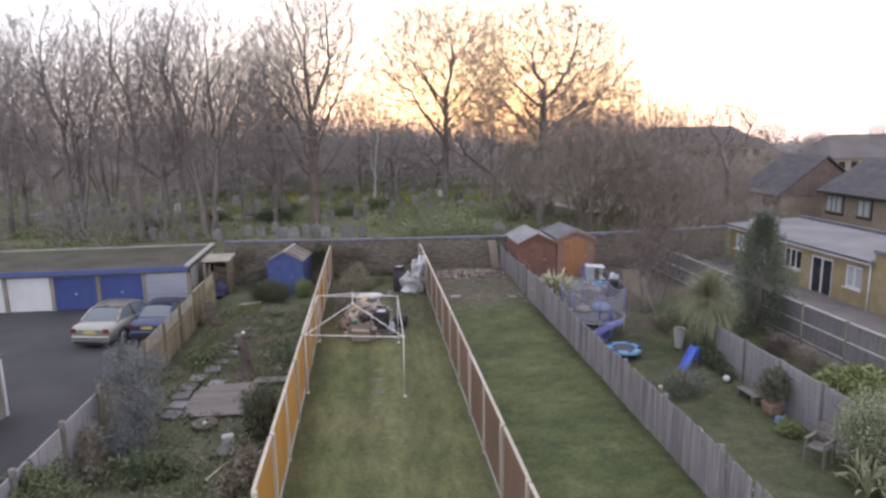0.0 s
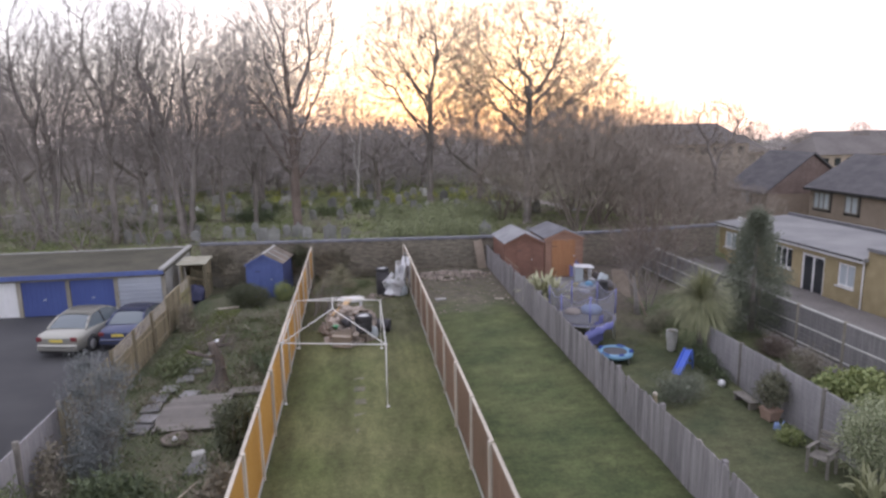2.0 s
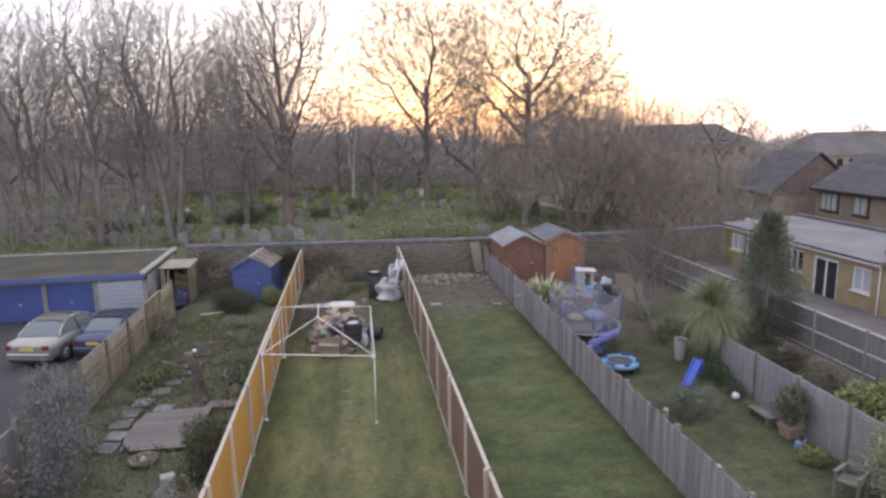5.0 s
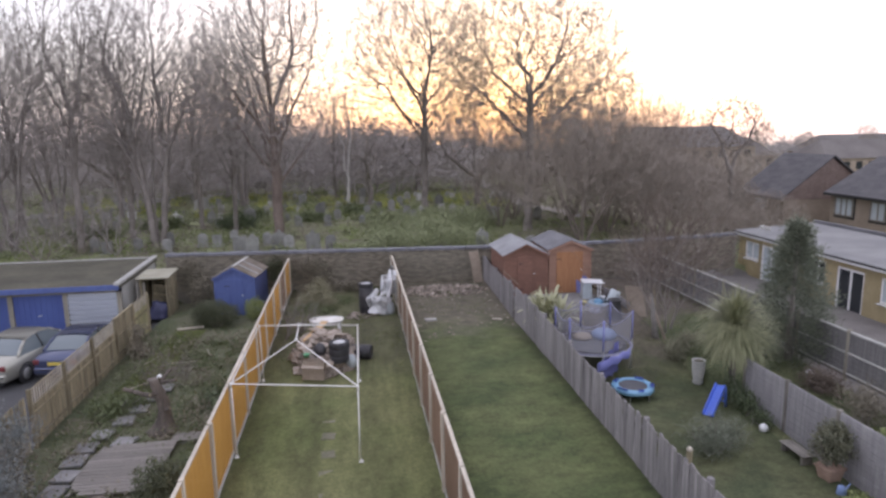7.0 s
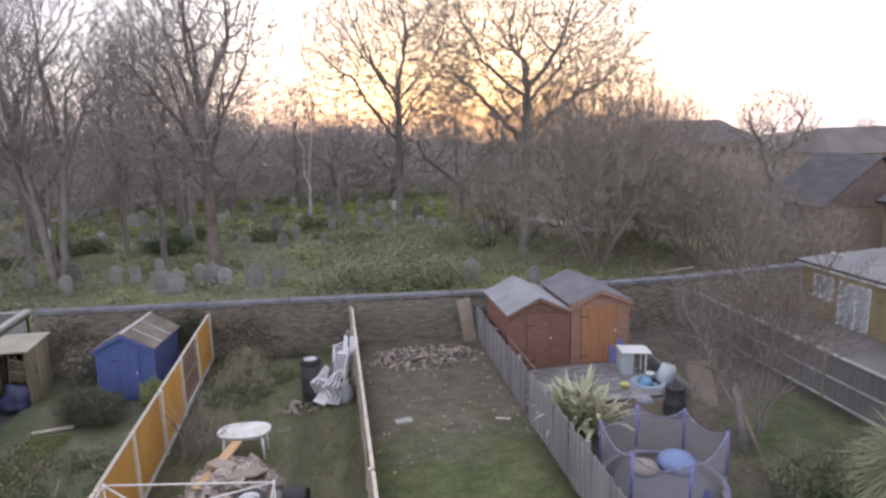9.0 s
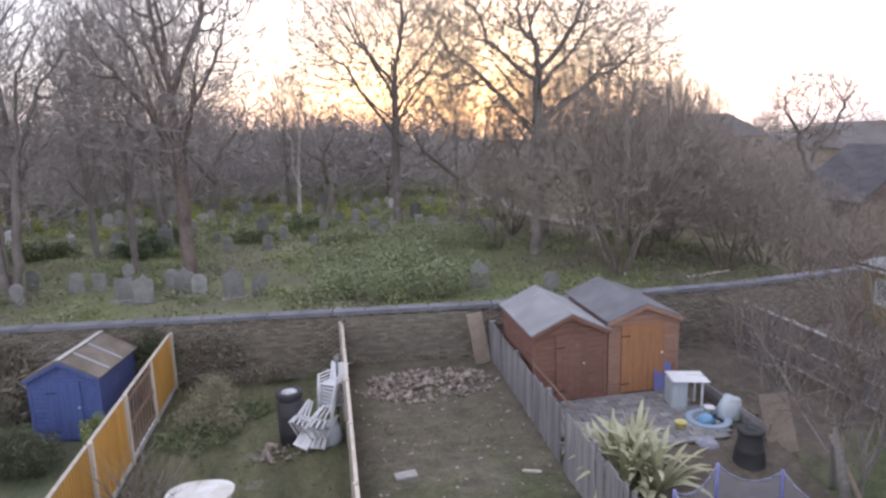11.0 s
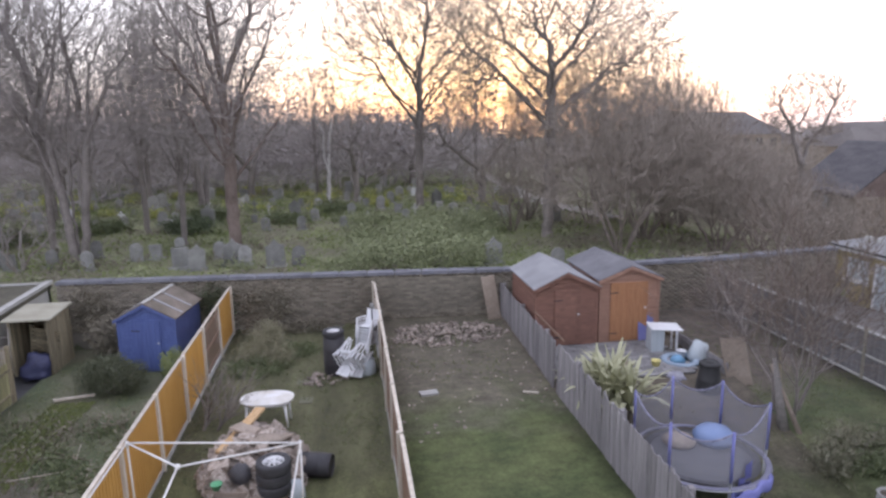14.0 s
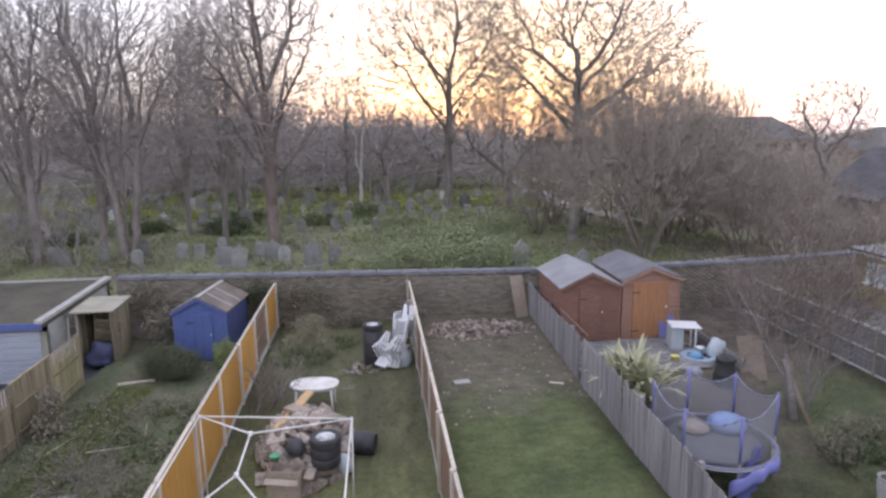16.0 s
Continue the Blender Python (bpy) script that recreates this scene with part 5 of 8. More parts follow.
# many-stemmed brown bushes behind the wall
def bush_shape(seed, twigs, twig_r):
    stems = [((0.05 * math.cos(a), 0.05 * math.sin(a), -0.2), (q * math.cos(a), q * math.sin(a), 2.6)) for a, q in ((0.2, 1.5), (1.3, 1.0), (2.3, 1.6), (3.4, 1.1), (4.3, 1.7), (5.4, 1.2), (0.9, 0.3))]
    return colonise(seed, stems, [(0, 0, 4.9, 4.2, 3.6, 2.9), (-1.8, 0, 3.8, 2.9, 2.9, 2.0), (1.9, 0, 3.8, 2.9, 2.9, 2.0), (0, 0, 6.4, 2.6, 2.6, 1.6)],
                    2300, 0.36, 0.50, up=0.24, wander=0.16, trunk_r=0.09, tip_r=0.0095, shell=0.25, twigs=twigs, twig_len=0.95, twig_r=twig_r)


b1 = winter_tree("bush", "broad many-stemmed brown bare bush behind the wall", 14.4, 39.6, 0.0, bush_shape(41, 8, 0.008), M["darkbark"], M["bushtwig"], category="bush", group="bare bushes")
b2 = winter_tree("bush", "broad brown bare bush beyond the wall", 24.5, 55.0, -1.3, bush_shape(42, 2, 0.014), M["darkbark"], M["bushtwig"], 80, "bush", "bare bushes")
for src, x, y, z, rz, k, h in ((b1, 17.4, 43.6, -0.2, 60, 1.0, 0.95), (b1, 19.5, 40.0, -0.4, 120, 0.8, 0.72), (b1, 23.5, 43.0, -1.0, 120, 0.88, 0.65), (b1, 21.0, 48.0, -0.8, 200, 1.0, 0.8), (b2, 27.0, 50.0, -1.8, 20, 0.95, 0.72), (b2, 26.6, 40.6, -1.4, 280, 0.62, 0.5),
                               (b2, 13.0, 50.5, 0.0, 300, 0.78, 0.78), (b2, 16.5, 48.5, -0.1, 10, 0.9, 0.85), (b2, 31.0, 60.0, -2.4, 140, 1.05, 0.75), (b2, 20.5, 36.6, -0.4, 190, 0.42, 0.42), (b2, 23.4, 37.4, -0.9, 90, 0.45, 0.42), (b2, 11.2, 47.0, 0.0, 150, 0.62, 0.6),
                               (b2, 36.0, 68.0, -2.8, 30, 1.1, 0.85), (b2, 42.5, 72.0, -2.9, 110, 1.2, 0.9), (b2, 49.0, 77.0, -2.9, 200, 1.2, 0.85), (b2, 55.0, 82.0, -2.9, 320, 1.2, 0.75), (b2, 38.0, 60.0, -2.8, 260, 0.9, 0.7), (b2, 30.5, 53.0, -2.4, 10, 0.85, 0.7), (b2, 27.6, 46.8, -1.9, 70, 0.6, 0.58)):
    copy_thing(src, pose(x, y, z, 0, 0, rz) @ Matrix.Diagonal((k, k, h, 1)))

# low brown sucker growth and saplings under the trees
SCRUB = colonise(43, [((0.04 * math.cos(a), 0.04 * math.sin(a), -0.15), (q * math.cos(a), q * math.sin(a), 1.6)) for a, q in ((0.3, 0.9), (1.5, 0.5), (2.6, 1.0), (3.7, 0.6), (4.8, 1.1), (5.7, 0.7))],
                 [(0, 0, 2.3, 1.7, 1.5, 1.9), (-0.7, 0.2, 1.6, 1.3, 1.2, 1.2), (0.8, 0, 1.7, 1.3, 1.2, 1.2)], 420, 0.34, 0.46, up=0.3, wander=0.2, trunk_r=0.045, tip_r=0.011, twigs=3, twig_len=0.7, twig_r=0.007)
g1 = winter_tree("bush", "thin brown sucker growth under the graveyard trees", -12.0, 41.6, 0.0, SCRUB, M["darkbark"], M["twig"], category="bush", group="brown scrub of the graveyard")
for i in range(17):
    x, y = -30 + 0.98 * i + 1.1 * math.sin(i * 2.3), 42.5 + 4.2 * math.sin(i * 1.7) + 0.5 * (i % 5)
    k = 0.75 + 0.3 * math.sin(i * 3.1) ** 2
    copy_thing(g1, pose(x, y, ground_z(x, y) - 0.05, 0, 0, i * 67) @ Matrix.Diagonal((k * 1.15, k * 1.15, k, 1)))


def far_woods():
    """Woods and thicket beyond the graves, joined."""
    kinds = [grow(100 + i, 1.0, levels=5, fork=0.35, r=0.022, limbs=4, angle=0.65 + 0.1 * (i % 3), reach=0.5, up=0.08, kids=(0, 5, 4, 3), twig=0.0030, coarse=True) for i in range(5)]
    thick = [grow(120 + i, 1.0, levels=4, stems=5, fork=0.4, r=0.022, limbs=3, angle=0.75, reach=0.5, up=0.05, kids=(0, 5, 4), twig=0.0054, coarse=True) for i in range(3)]
    rng = np.random.default_rng(8)
    out = []
    for i in range(190):
        y = 70 + 85 * rng.random()
        x = rng.uniform(-12 - y * 0.55, 24 + (y - 60) * 0.25)
        bush = i % 7 > 1
        k = (thick[i % 3] if bush else kinds[i % 5]).copy()
        h = rng.uniform(3.2, 7.4) * (0.75 + 0.3 * (y - 64) / 90) if bush else rng.uniform(7.0, 9.5 if x < -2 else 12.0)
        a = rng.uniform(0, 6.28)
        c, s = math.cos(a), math.sin(a)
        for o in (0, 3):
            px, py = k[:, o].copy(), k[:, o + 1].copy()
            wide = 1.6 if bush else 1.1
            k[:, o], k[:, o + 1] = (px * c - py * s) * h * wide + x, (px * s + py * c) * h * wide + y
            k[:, o + 2] = k[:, o + 2] * h + ground_z(x, y) - 0.1
        k[:, 6:8] *= h
        out.append(k)
    for i in range(28):
        x, y, h, a = rng.uniform(-34, 17), rng.uniform(72, 100), rng.uniform(5.0, 7.2), rng.uniform(0, 6.28)
        k = thick[i % 3].copy()
        for o in (0, 3):
            px, py = k[:, o].copy(), k[:, o + 1].copy()
            k[:, o], k[:, o + 1] = (px * math.cos(a) - py * math.sin(a)) * h * 1.7 + x, (px * math.sin(a) + py * math.cos(a)) * h * 1.7 + y
            k[:, o + 2] = k[:, o + 2] * h + ground_z(x, y) - 0.1
        k[:, 6:8] *= h
        out.append(k)
    for i in range(36):
        x, y, h, a = rng.uniform(45, 150), rng.uniform(116, 160), rng.uniform(4.0, 7.5), rng.uniform(0, 6.28)
        k = thick[i % 3].copy()
        for o in (0, 3):
            px, py = k[:, o].copy(), k[:, o + 1].copy()
            k[:, o], k[:, o + 1] = (px * math.cos(a) - py * math.sin(a)) * h * 2 + x, (px * math.sin(a) + py * math.cos(a)) * h * 2 + y
            k[:, o + 2] = k[:, o + 2] * h - 3.1
        k[:, 6:8] *= h * 1.6
        out.append(k)
    for i in range(15):
        x, y, h, a = rng.uniform(-48, -4), rng.uniform(60, 88), rng.uniform(9, 14), rng.uniform(0, 6.28)
        k = kinds[i % 5].copy()
        c, s = math.cos(a), math.sin(a)
        for o in (0, 3):
            px, py = k[:, o].copy(), k[:, o + 1].copy()
            k[:, o], k[:, o + 1] = (px * c - py * s) * h * 0.75 + x, (px * s + py * c) * h * 0.75 + y
            k[:, o + 2] = k[:, o + 2] * h + ground_z(x, y) - 0.1
        k[:, 6:8] *= h * 0.75
        out.append(k)
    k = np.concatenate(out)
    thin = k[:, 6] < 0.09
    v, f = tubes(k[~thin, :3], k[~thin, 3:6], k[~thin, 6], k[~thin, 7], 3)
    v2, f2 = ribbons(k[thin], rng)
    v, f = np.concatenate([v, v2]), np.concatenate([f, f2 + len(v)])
    # haze over the belt comes from the paled twig colour
    tagged(new("far_woods", fast_mesh("far_woods", v, f, M["fartwig"])), "belt of bare woodland beyond the graves, its colour paled as by haze", "woods", kind="stuff")


far_woods()


# ---- shrubs ----
def shrub(name, label, m, x, y, z, balls, n, size, seed=1, aspect=1.6, category="shrub", stem=True, shell=0.55, group=""):
    rng = np.random.default_rng(seed)
    t = thing(name, label, category, x, y, z, group=group)
    p = blob_points(n, balls, rng, shell)
    p = p[p[:, 2] > 0.01]
    v, f = leaves(p, size, rng, aspect)
    tagged(part("foliage", fast_mesh("foliage", v, f, m), None, t), kind="stuff")
    if stem:
        b = np.array(balls, float)
        q = np.repeat(b[:, :3], 5, 0) + rng.normal(size=(len(b) * 5, 3)) * b.repeat(5, 0)[:, 3:] * 0.4
        o = np.zeros_like(q)
        o[:, :2] = q[:, :2] * 0.15
        o[:, 2] = -0.05
        for a, b in zip(o, q):
            v, f = tubes(a[None], b[None], np.full(1, 0.022), np.full(1, 0.008), 4)
            part("stem", fast_mesh("stem", v, f, M["bark"]), None, t)
    return t


shrub("shrub", "clipped dark green box bush before the blue shed", M["hedge"], -4.4, 29.75, -0.8, [(0, 0, 0.50, 0.8, 0.6, 0.52), (0.45, -0.15, 0.5, 0.55, 0.5, 0.46), (-0.5, 0.1, 0.48, 0.5, 0.5, 0.45), (-0.1, 0.1, 0.65, 0.6, 0.5, 0.42)], 20000, 0.026, 2)
shrub("shrub", "small bright green bush beside the orange fence", M["lime"], -2.95, 30.5, -0.8, [(0, 0, 0.42, 0.45, 0.45, 0.46)], 3500, 0.035, 3)
shrub("shrub", "tall grey-green leafy shrub leaning over the court fence", M["grey_green"], -5.75, 15.75, -0.8,
      [(0, 0, 1.0, 0.85, 0.8, 0.9), (0.1, 0.4, 2.0, 0.55, 0.6, 0.7), (-0.5, 0.6, 1.7, 0.5, 0.6, 0.6), (0.45, -0.1, 1.3, 0.5, 0.5, 0.6), (0, -0.4, 0.6, 0.8, 0.7, 0.55), (-0.2, 1.0, 1.2, 0.5, 0.6, 0.7), (-0.4, 0.9, 2.25, 0.55, 0.6, 0.45), (0.35, 0.9, 1.9, 0.5, 0.5, 0.5), (0.1, -0.7, 0.5, 0.6, 0.5, 0.5)], 17000, 0.0185, 4, 4.4, shell=0.03)
shrub("hedge", "squarish dark green clipped hedge beside the decking", M["hedge"], -2.65, 15.7, -0.8, [(0, 0, 0.5, 0.5, 0.5, 0.55), (0, 0, 1.05, 0.46, 0.45, 0.5), (0.1, 0.2, 0.8, 0.45, 0.45, 0.6)], 9000, 0.035, 5)
shrub("shrub", "rounded leafy shrub at the fence corner", M["olive"], -6.2, 12.1, -0.8, [(0, 0, 0.6, 0.8, 0.7, 0.65), (-0.4, 0.4, 0.9, 0.5, 0.5, 0.5)], 9000, 0.032, 6, 3.0)
shrub("shrub", "dark spiky evergreen clump in the weedy garden", M["green"], -5.1, 14.1, -0.8, [(0, 0, 0.3, 0.5, 0.45, 0.42), (0.5, 0.2, 0.2, 0.4, 0.4, 0.3)], 3600, 0.035, 7, 5.5, shell=0.1)
shrub("shrub", "round variegated cream and green shrub", M["variegated"], 11.95, 12.5, -1.0, [(0, 0, 0.95, 1.0, 0.95, 0.95), (0.1, 0.1, 1.1, 0.9, 0.85, 0.8)], 24000, 0.034, 8)
shrub("shrub", "bright yellow-green laurel shrub behind the panel fence", M["lime"], 13.1, 15.2, -0.95, [(0, 0, 0.8, 0.8, 0.6, 0.6), (0.8, 0.1, 0.8, 0.7, 0.6, 0.55), (-0.5, 0.1, 0.7, 0.5, 0.5, 0.5)], 7000, 0.075, 9, 2.2)
shrub("shrub", "grey-green wispy shrub on the lawn", M["conif"], 9.45, 17.1, -0.9, [(0, 0, 0.4, 0.8, 0.65, 0.6), (0.5, 0.2, 0.35, 0.55, 0.5, 0.5), (-0.3, -0.2, 0.5, 0.5, 0.5, 0.5)], 5600, 0.015, 10, 8.0, shell=0.03)
shrub("shrub", "dark low shrub at the end of the panel fence", M["green"], 11.45, 19.0, -0.95, [(0, 0, 0.35, 0.3, 0.7, 0.45), (0.1, 0.7, 0.45, 0.3, 0.5, 0.5), (0, -0.8, 0.2, 0.25, 0.5, 0.3)], 3500, 0.032, 73, 2.6, shell=0.15)
shrub("shrub", "low yellow-flowered plant at the fence foot", M["lime"], 10.95, 14.3, -0.92, [(0, 0, 0.2, 0.35, 0.3, 0.24)], 1200, 0.04, 11)
shrub("shrub", "brown bare shrub in the next garden", M["deadleaf"], 13.9, 17.6, -0.95, [(0, 0, 0.6, 0.8, 0.8, 0.7), (0.4, 0.6, 0.5, 0.5, 0.6, 0.5)], 3500, 0.014, 12, 11.0, shell=0.02)
shrub("shrub", "orange-brown low shrub before the bungalow fence", M["brownleaf"], 14.2, 19.6, -0.85, [(0, 0, 0.35, 0.6, 0.8, 0.5)], 4200, 0.016, 13, 9.0, shell=0.05)
shrub("shrub", "dark evergreen shrub beside the low fence", M["green"], 14.4, 15.3, -1.0, [(0, 0, 0.5, 0.5, 0.6, 0.6)], 2500, 0.05, 14)
shrub("shrub", "pale green bramble thicket behind the wall", M["bramble"], 4.8, 38.9, 0.1,
      [(0, 0, 0.6, 2.0, 1.5, 0.9), (-2.0, 0.5, 0.5, 1.3, 1.2, 0.7), (2.0, -0.2, 0.7, 1.3, 1.2, 0.85), (0.6, 1.6, 1.0, 1.6, 1.2, 0.85), (3.2, 0.6, 0.4, 1.2, 1.2, 0.6), (-3.2, 0.0, 0.25, 1.1, 1.0, 0.5), (1.5, 3.0, 0.8, 1.6, 1.3, 0.8), (-1.5, 2.4, 0.5, 1.5, 1.3, 0.7), (3.4, 2.6, 0.5, 1.4, 1.3, 0.7), (0.4, 5.2, 0.7, 1.9, 1.6, 0.9), (3.2, 5.4, 0.9, 1.7, 1.5, 1.0), (-1.8, 5.6, 0.5, 1.6, 1.4, 0.7), (2.0, 8.0, 0.7, 1.9, 1.5, 1.0), (4.8, 8.4, 0.6, 1.5, 1.4, 0.9)], 52000, 0.055, 15, 2.0, shell=0.3)
shrub("shrub", "dark evergreen shrub among the graves", M["bramble"], 3.2, 50.5, 0.1, [(0, 0, 0.4, 1.6, 1.0, 0.6), (1.2, 0.3, 0.3, 1.0, 0.8, 0.5)], 4500, 0.08, 16, shell=0.2)
shrub("shrub", "dark evergreen shrub among the graves", M["green"], -6.6, 50.5, 0.1, [(0, 0, 0.5, 1.4, 1.0, 0.7), (-1.2, 0.4, 0.4, 1.0, 0.8, 0.5)], 4000, 0.08, 17, shell=0.2)
shrub("shrub", "dark evergreen shrub among the graves", M["bramble"], -14.0, 52.0, 0.0, [(0, 0, 0.4, 1.6, 1.0, 0.7), (1.4, 0.2, 0.4, 1.0, 1.0, 0.5)], 4000, 0.08, 18, shell=0.2)
shrub("ivy", "brown dead ivy hanging on the graveyard wall", M["deadleaf"], 0.6, 32.75, -0.4, [(0, 0, 0.2, 1.0, 0.25, 0.3), (-1.3, 0.1, 0.15, 0.8, 0.25, 0.3)], 1700, 0.04, 19, 2.5, "ivy", False)
shrub("shrub", "grey tangled dead shrub against the wall", M["deadleaf"], -5.4, 32.7, -0.8, [(0, 0, 0.7, 0.7, 0.4, 0.7), (0.6, 0.1, 0.5, 0.5, 0.4, 0.6)], 5000, 0.045, 20, 3.5)
shrub("shrub", "loose olive-brown feathery shrub mound on the soil", M["mound"], -0.4, 30.6, -0.4, [(0, 0, 0.4, 0.8, 0.75, 0.6), (0.45, -0.6, 0.2, 0.55, 0.55, 0.38), (-0.4, -0.4, 0.25, 0.5, 0.5, 0.4), (0.1, 0.2, 0.75, 0.5, 0.45, 0.45)], 10000, 0.016, 21, 6.0, shell=0.03)
shrub("shrub", "low green weeds around the dead heap", M["olive"], -0.6, 29.6, -0.4, [(0, 0, 0.1, 1.0, 0.8, 0.22), (1.0, 1.2, 0.1, 0.7, 0.6, 0.2)], 3500, 0.04, 22, 2.0, stem=False)

for yy, m, label, k in ((12.9, "olive", "leafy climber against the court fence", 0), (14.6, "deadleaf", "withered climber against the court fence", 1), (18.0, "deadleaf", "withered climber against the court fence", 2),
                        (26.6, "deadleaf", "withered climber against the court fence", 4)):
    shrub("climber", label, M[m], -6.35, yy, -0.82, [(0, 0, 0.4, 0.35, 0.7, 0.45), (-0.05, 0.3, 0.8, 0.28, 0.55, 0.4), (0.15, -0.3, 0.25, 0.45, 0.6, 0.3)], 1900, 0.036, 60 + k, 2.8, shell=0.1)
shrub("shrub", "rambling green shrub behind the decking", M["olive"], -5.6, 21.6, -0.82, [(0, 0, 0.25, 0.6, 0.7, 0.35), (0.5, 0.5, 0.2, 0.5, 0.5, 0.3)], 2400, 0.042, 70, 2.4, shell=0.1)
shrub("shrub", "rambling green shrub beside the orange fence", M["green"], -2.5, 21.3, -0.82, [(0, 0, 0.3, 0.4, 0.8, 0.4), (-0.3, 0.7, 0.2, 0.5, 0.5, 0.3)], 2600, 0.042, 71, 2.4, shell=0.1)
shrub("shrub", "low grey shrub beside the hedge", M["deadleaf"], -2.6, 13.9, -0.82, [(0, 0, 0.35, 0.45, 0.7, 0.45), (-0.3, -0.6, 0.25, 0.5, 0.5, 0.35)], 2600, 0.036, 72, 5.0, shell=0.1)

for k, (xx, ww) in enumerate(((-6.2, 0.9), (-2.3, 0.7), (-0.6, 1.0))):
    shrub("ivy", "dark overgrown ivy matted on the graveyard wall", M["hedge" if k == 1 else "deadleaf"], xx, wall_y(xx) - 0.12, 0.2, [(0, 0, 0.55, ww, 0.16, 0.6), (0.3, 0, 0.1, ww * 0.9, 0.2, 0.5)], 2600, 0.042, 80 + k, 2.4, "ivy", False, shell=0.05)


def conifer():
    rng = np.random.default_rng(30)
    t = thing("conifer", "dense dark green conifer beside the bungalow fence", "tree", 14.58, 21.6, -0.75)
    part("trunk", rod((0, 0, -0.1), (0, 0, 4.3), 0.13, 8, None, 0.02), M["bark"], t)
    pts, dirs = [], []
    for i in range(230):
        z = 0.15 + 4.35 * (i + rng.random()) / 230
        a = 2.4 * i + rng.uniform(-0.4, 0.4)
        ln = np.interp(z, [0, 0.5, 1.5, 3.0, 4.1, 4.6], [1.05, 1.42, 1.25, 0.76, 0.32, 0.06]) * rng.uniform(0.7, 1.15)
        k = rng.uniform(0.15, 1.0, 105) ** 0.7
        wide = 0.05 + 0.13 * k
        q = np.stack([k * ln * math.cos(a), k * ln * math.sin(a), z + k * ln * 0.35 - 0.2 * (k * ln) ** 2], 1) + rng.normal(size=(105, 3)) * wide[:, None] * 0.7
        pts.append(q)
        dirs.append(np.tile([[math.cos(a), math.sin(a), 0.5]], (105, 1)))
    p, d = np.concatenate(pts), np.concatenate(dirs)
    v, f = leaves(p, 0.030, rng, 4.2, 0, d)
    tagged(part("foliage", fast_mesh("foliage", v, f, M["conif"]), None, t), kind="stuff")


for x, y, w, h, k in ((0.9, 56.0, 1.3, 0.7, 90), (-7.0, 54.6, 1.5, 0.8, 91), (-2.0, 53.0, 1.2, 0.5, 92), (-12.5, 52.0, 1.4, 0.6, 93), (-16.0, 48.5, 1.3, 0.7, 94)):
    shrub("shrub", "dark evergreen shrub spreading between the graves", M["olive"], x, y, 0.1, [(0, 0, h * 0.6, w, w * 0.8, h), (w * 0.7, 0.3, h * 0.5, w * 0.7, w * 0.6, h * 0.8)], 3200, 0.08, k, shell=0.2)


conifer()


def blades(n, length, width, rng, droop=0.5, up0=0.2, up1=1.3, seg=4, base=0.04):
    """Long curved leaves fanning from one point, as strips of quads."""
    az, el = rng.uniform(0, 2 * np.pi, n), rng.uniform(up0, up1, n)
    ln = length * rng.uniform(0.7, 1.1, n)
    bow = droop * rng.uniform(0.4, 1.7, n)
    vs, fs = [], []
    for i in range(n):
        d = np.array([math.cos(az[i]) * math.cos(el[i]), math.sin(az[i]) * math.cos(el[i]), math.sin(el[i])])
        side = np.array([-math.sin(az[i]), math.cos(az[i]), 0.0])
        p = d * base
        row = []
        for k in range(seg + 1):
            w = width * (0.5 + 1.3 * (k / seg) * (1 - k / seg) * 2) * (1 if k < seg else 0.1)
            row += [p - side * w, p + side * w]
            d = d + np.array([0, 0, -bow[i] * (k + 1) / seg * 0.5])
            d /= np.linalg.norm(d)
            p = p + d * ln[i] / seg
        b = len(vs)
        vs += row
        fs += [(b + 2 * k, b + 2 * k + 1, b + 2 * k + 3, b + 2 * k + 2) for k in range(seg)]
    return np.array(vs), np.array(fs)


def cordyline(label, x, y, z, h, n, length, m, trunk_r=0.09, seed=1, up0=-0.9, droop=0.8):
    t = thing("palm", label, "palm", x, y, z)
    part("trunk", rod((0, 0, -0.1), (0, 0, h), trunk_r * 1.3, 10, None, trunk_r), M["bark"], t)
    v, f = blades(n, length, 0.0065, np.random.default_rng(seed), droop, up0, 1.5)
    v[:, 2] += h
    tagged(part("crown", fast_mesh("crown", v, f, m), None, t), kind="stuff")


cordyline("round-headed cordyline palm with a slim trunk", 11.75, 20.1, -0.9, 1.95, 2300, 1.32, M["palm"], 0.085, 31, -0.75, 1.0)
shrub("shrub", "dull green shrub tangled below the low palm", M["olive"], 12.1, 22.3, -0.8, [(0, 0, 0.35, 0.8, 0.6, 0.45), (0.7, 0.4, 0.4, 0.6, 0.6, 0.5), (-0.4, 0.5, 0.3, 0.5, 0.5, 0.4)], 6000, 0.03, 41, 3.6, shell=0.2)
shrub("shrub", "dull brown and green shrub with drooping leaves", M["drypalm"], 11.5, 22.6, -0.8, [(0, 0, 0.4, 0.6, 0.55, 0.45), (0.5, 0.3, 0.55, 0.5, 0.5, 0.4), (1.1, 0.1, 0.5, 0.5, 0.5, 0.45)], 5000, 0.018, 42, 11.0, shell=0.1)


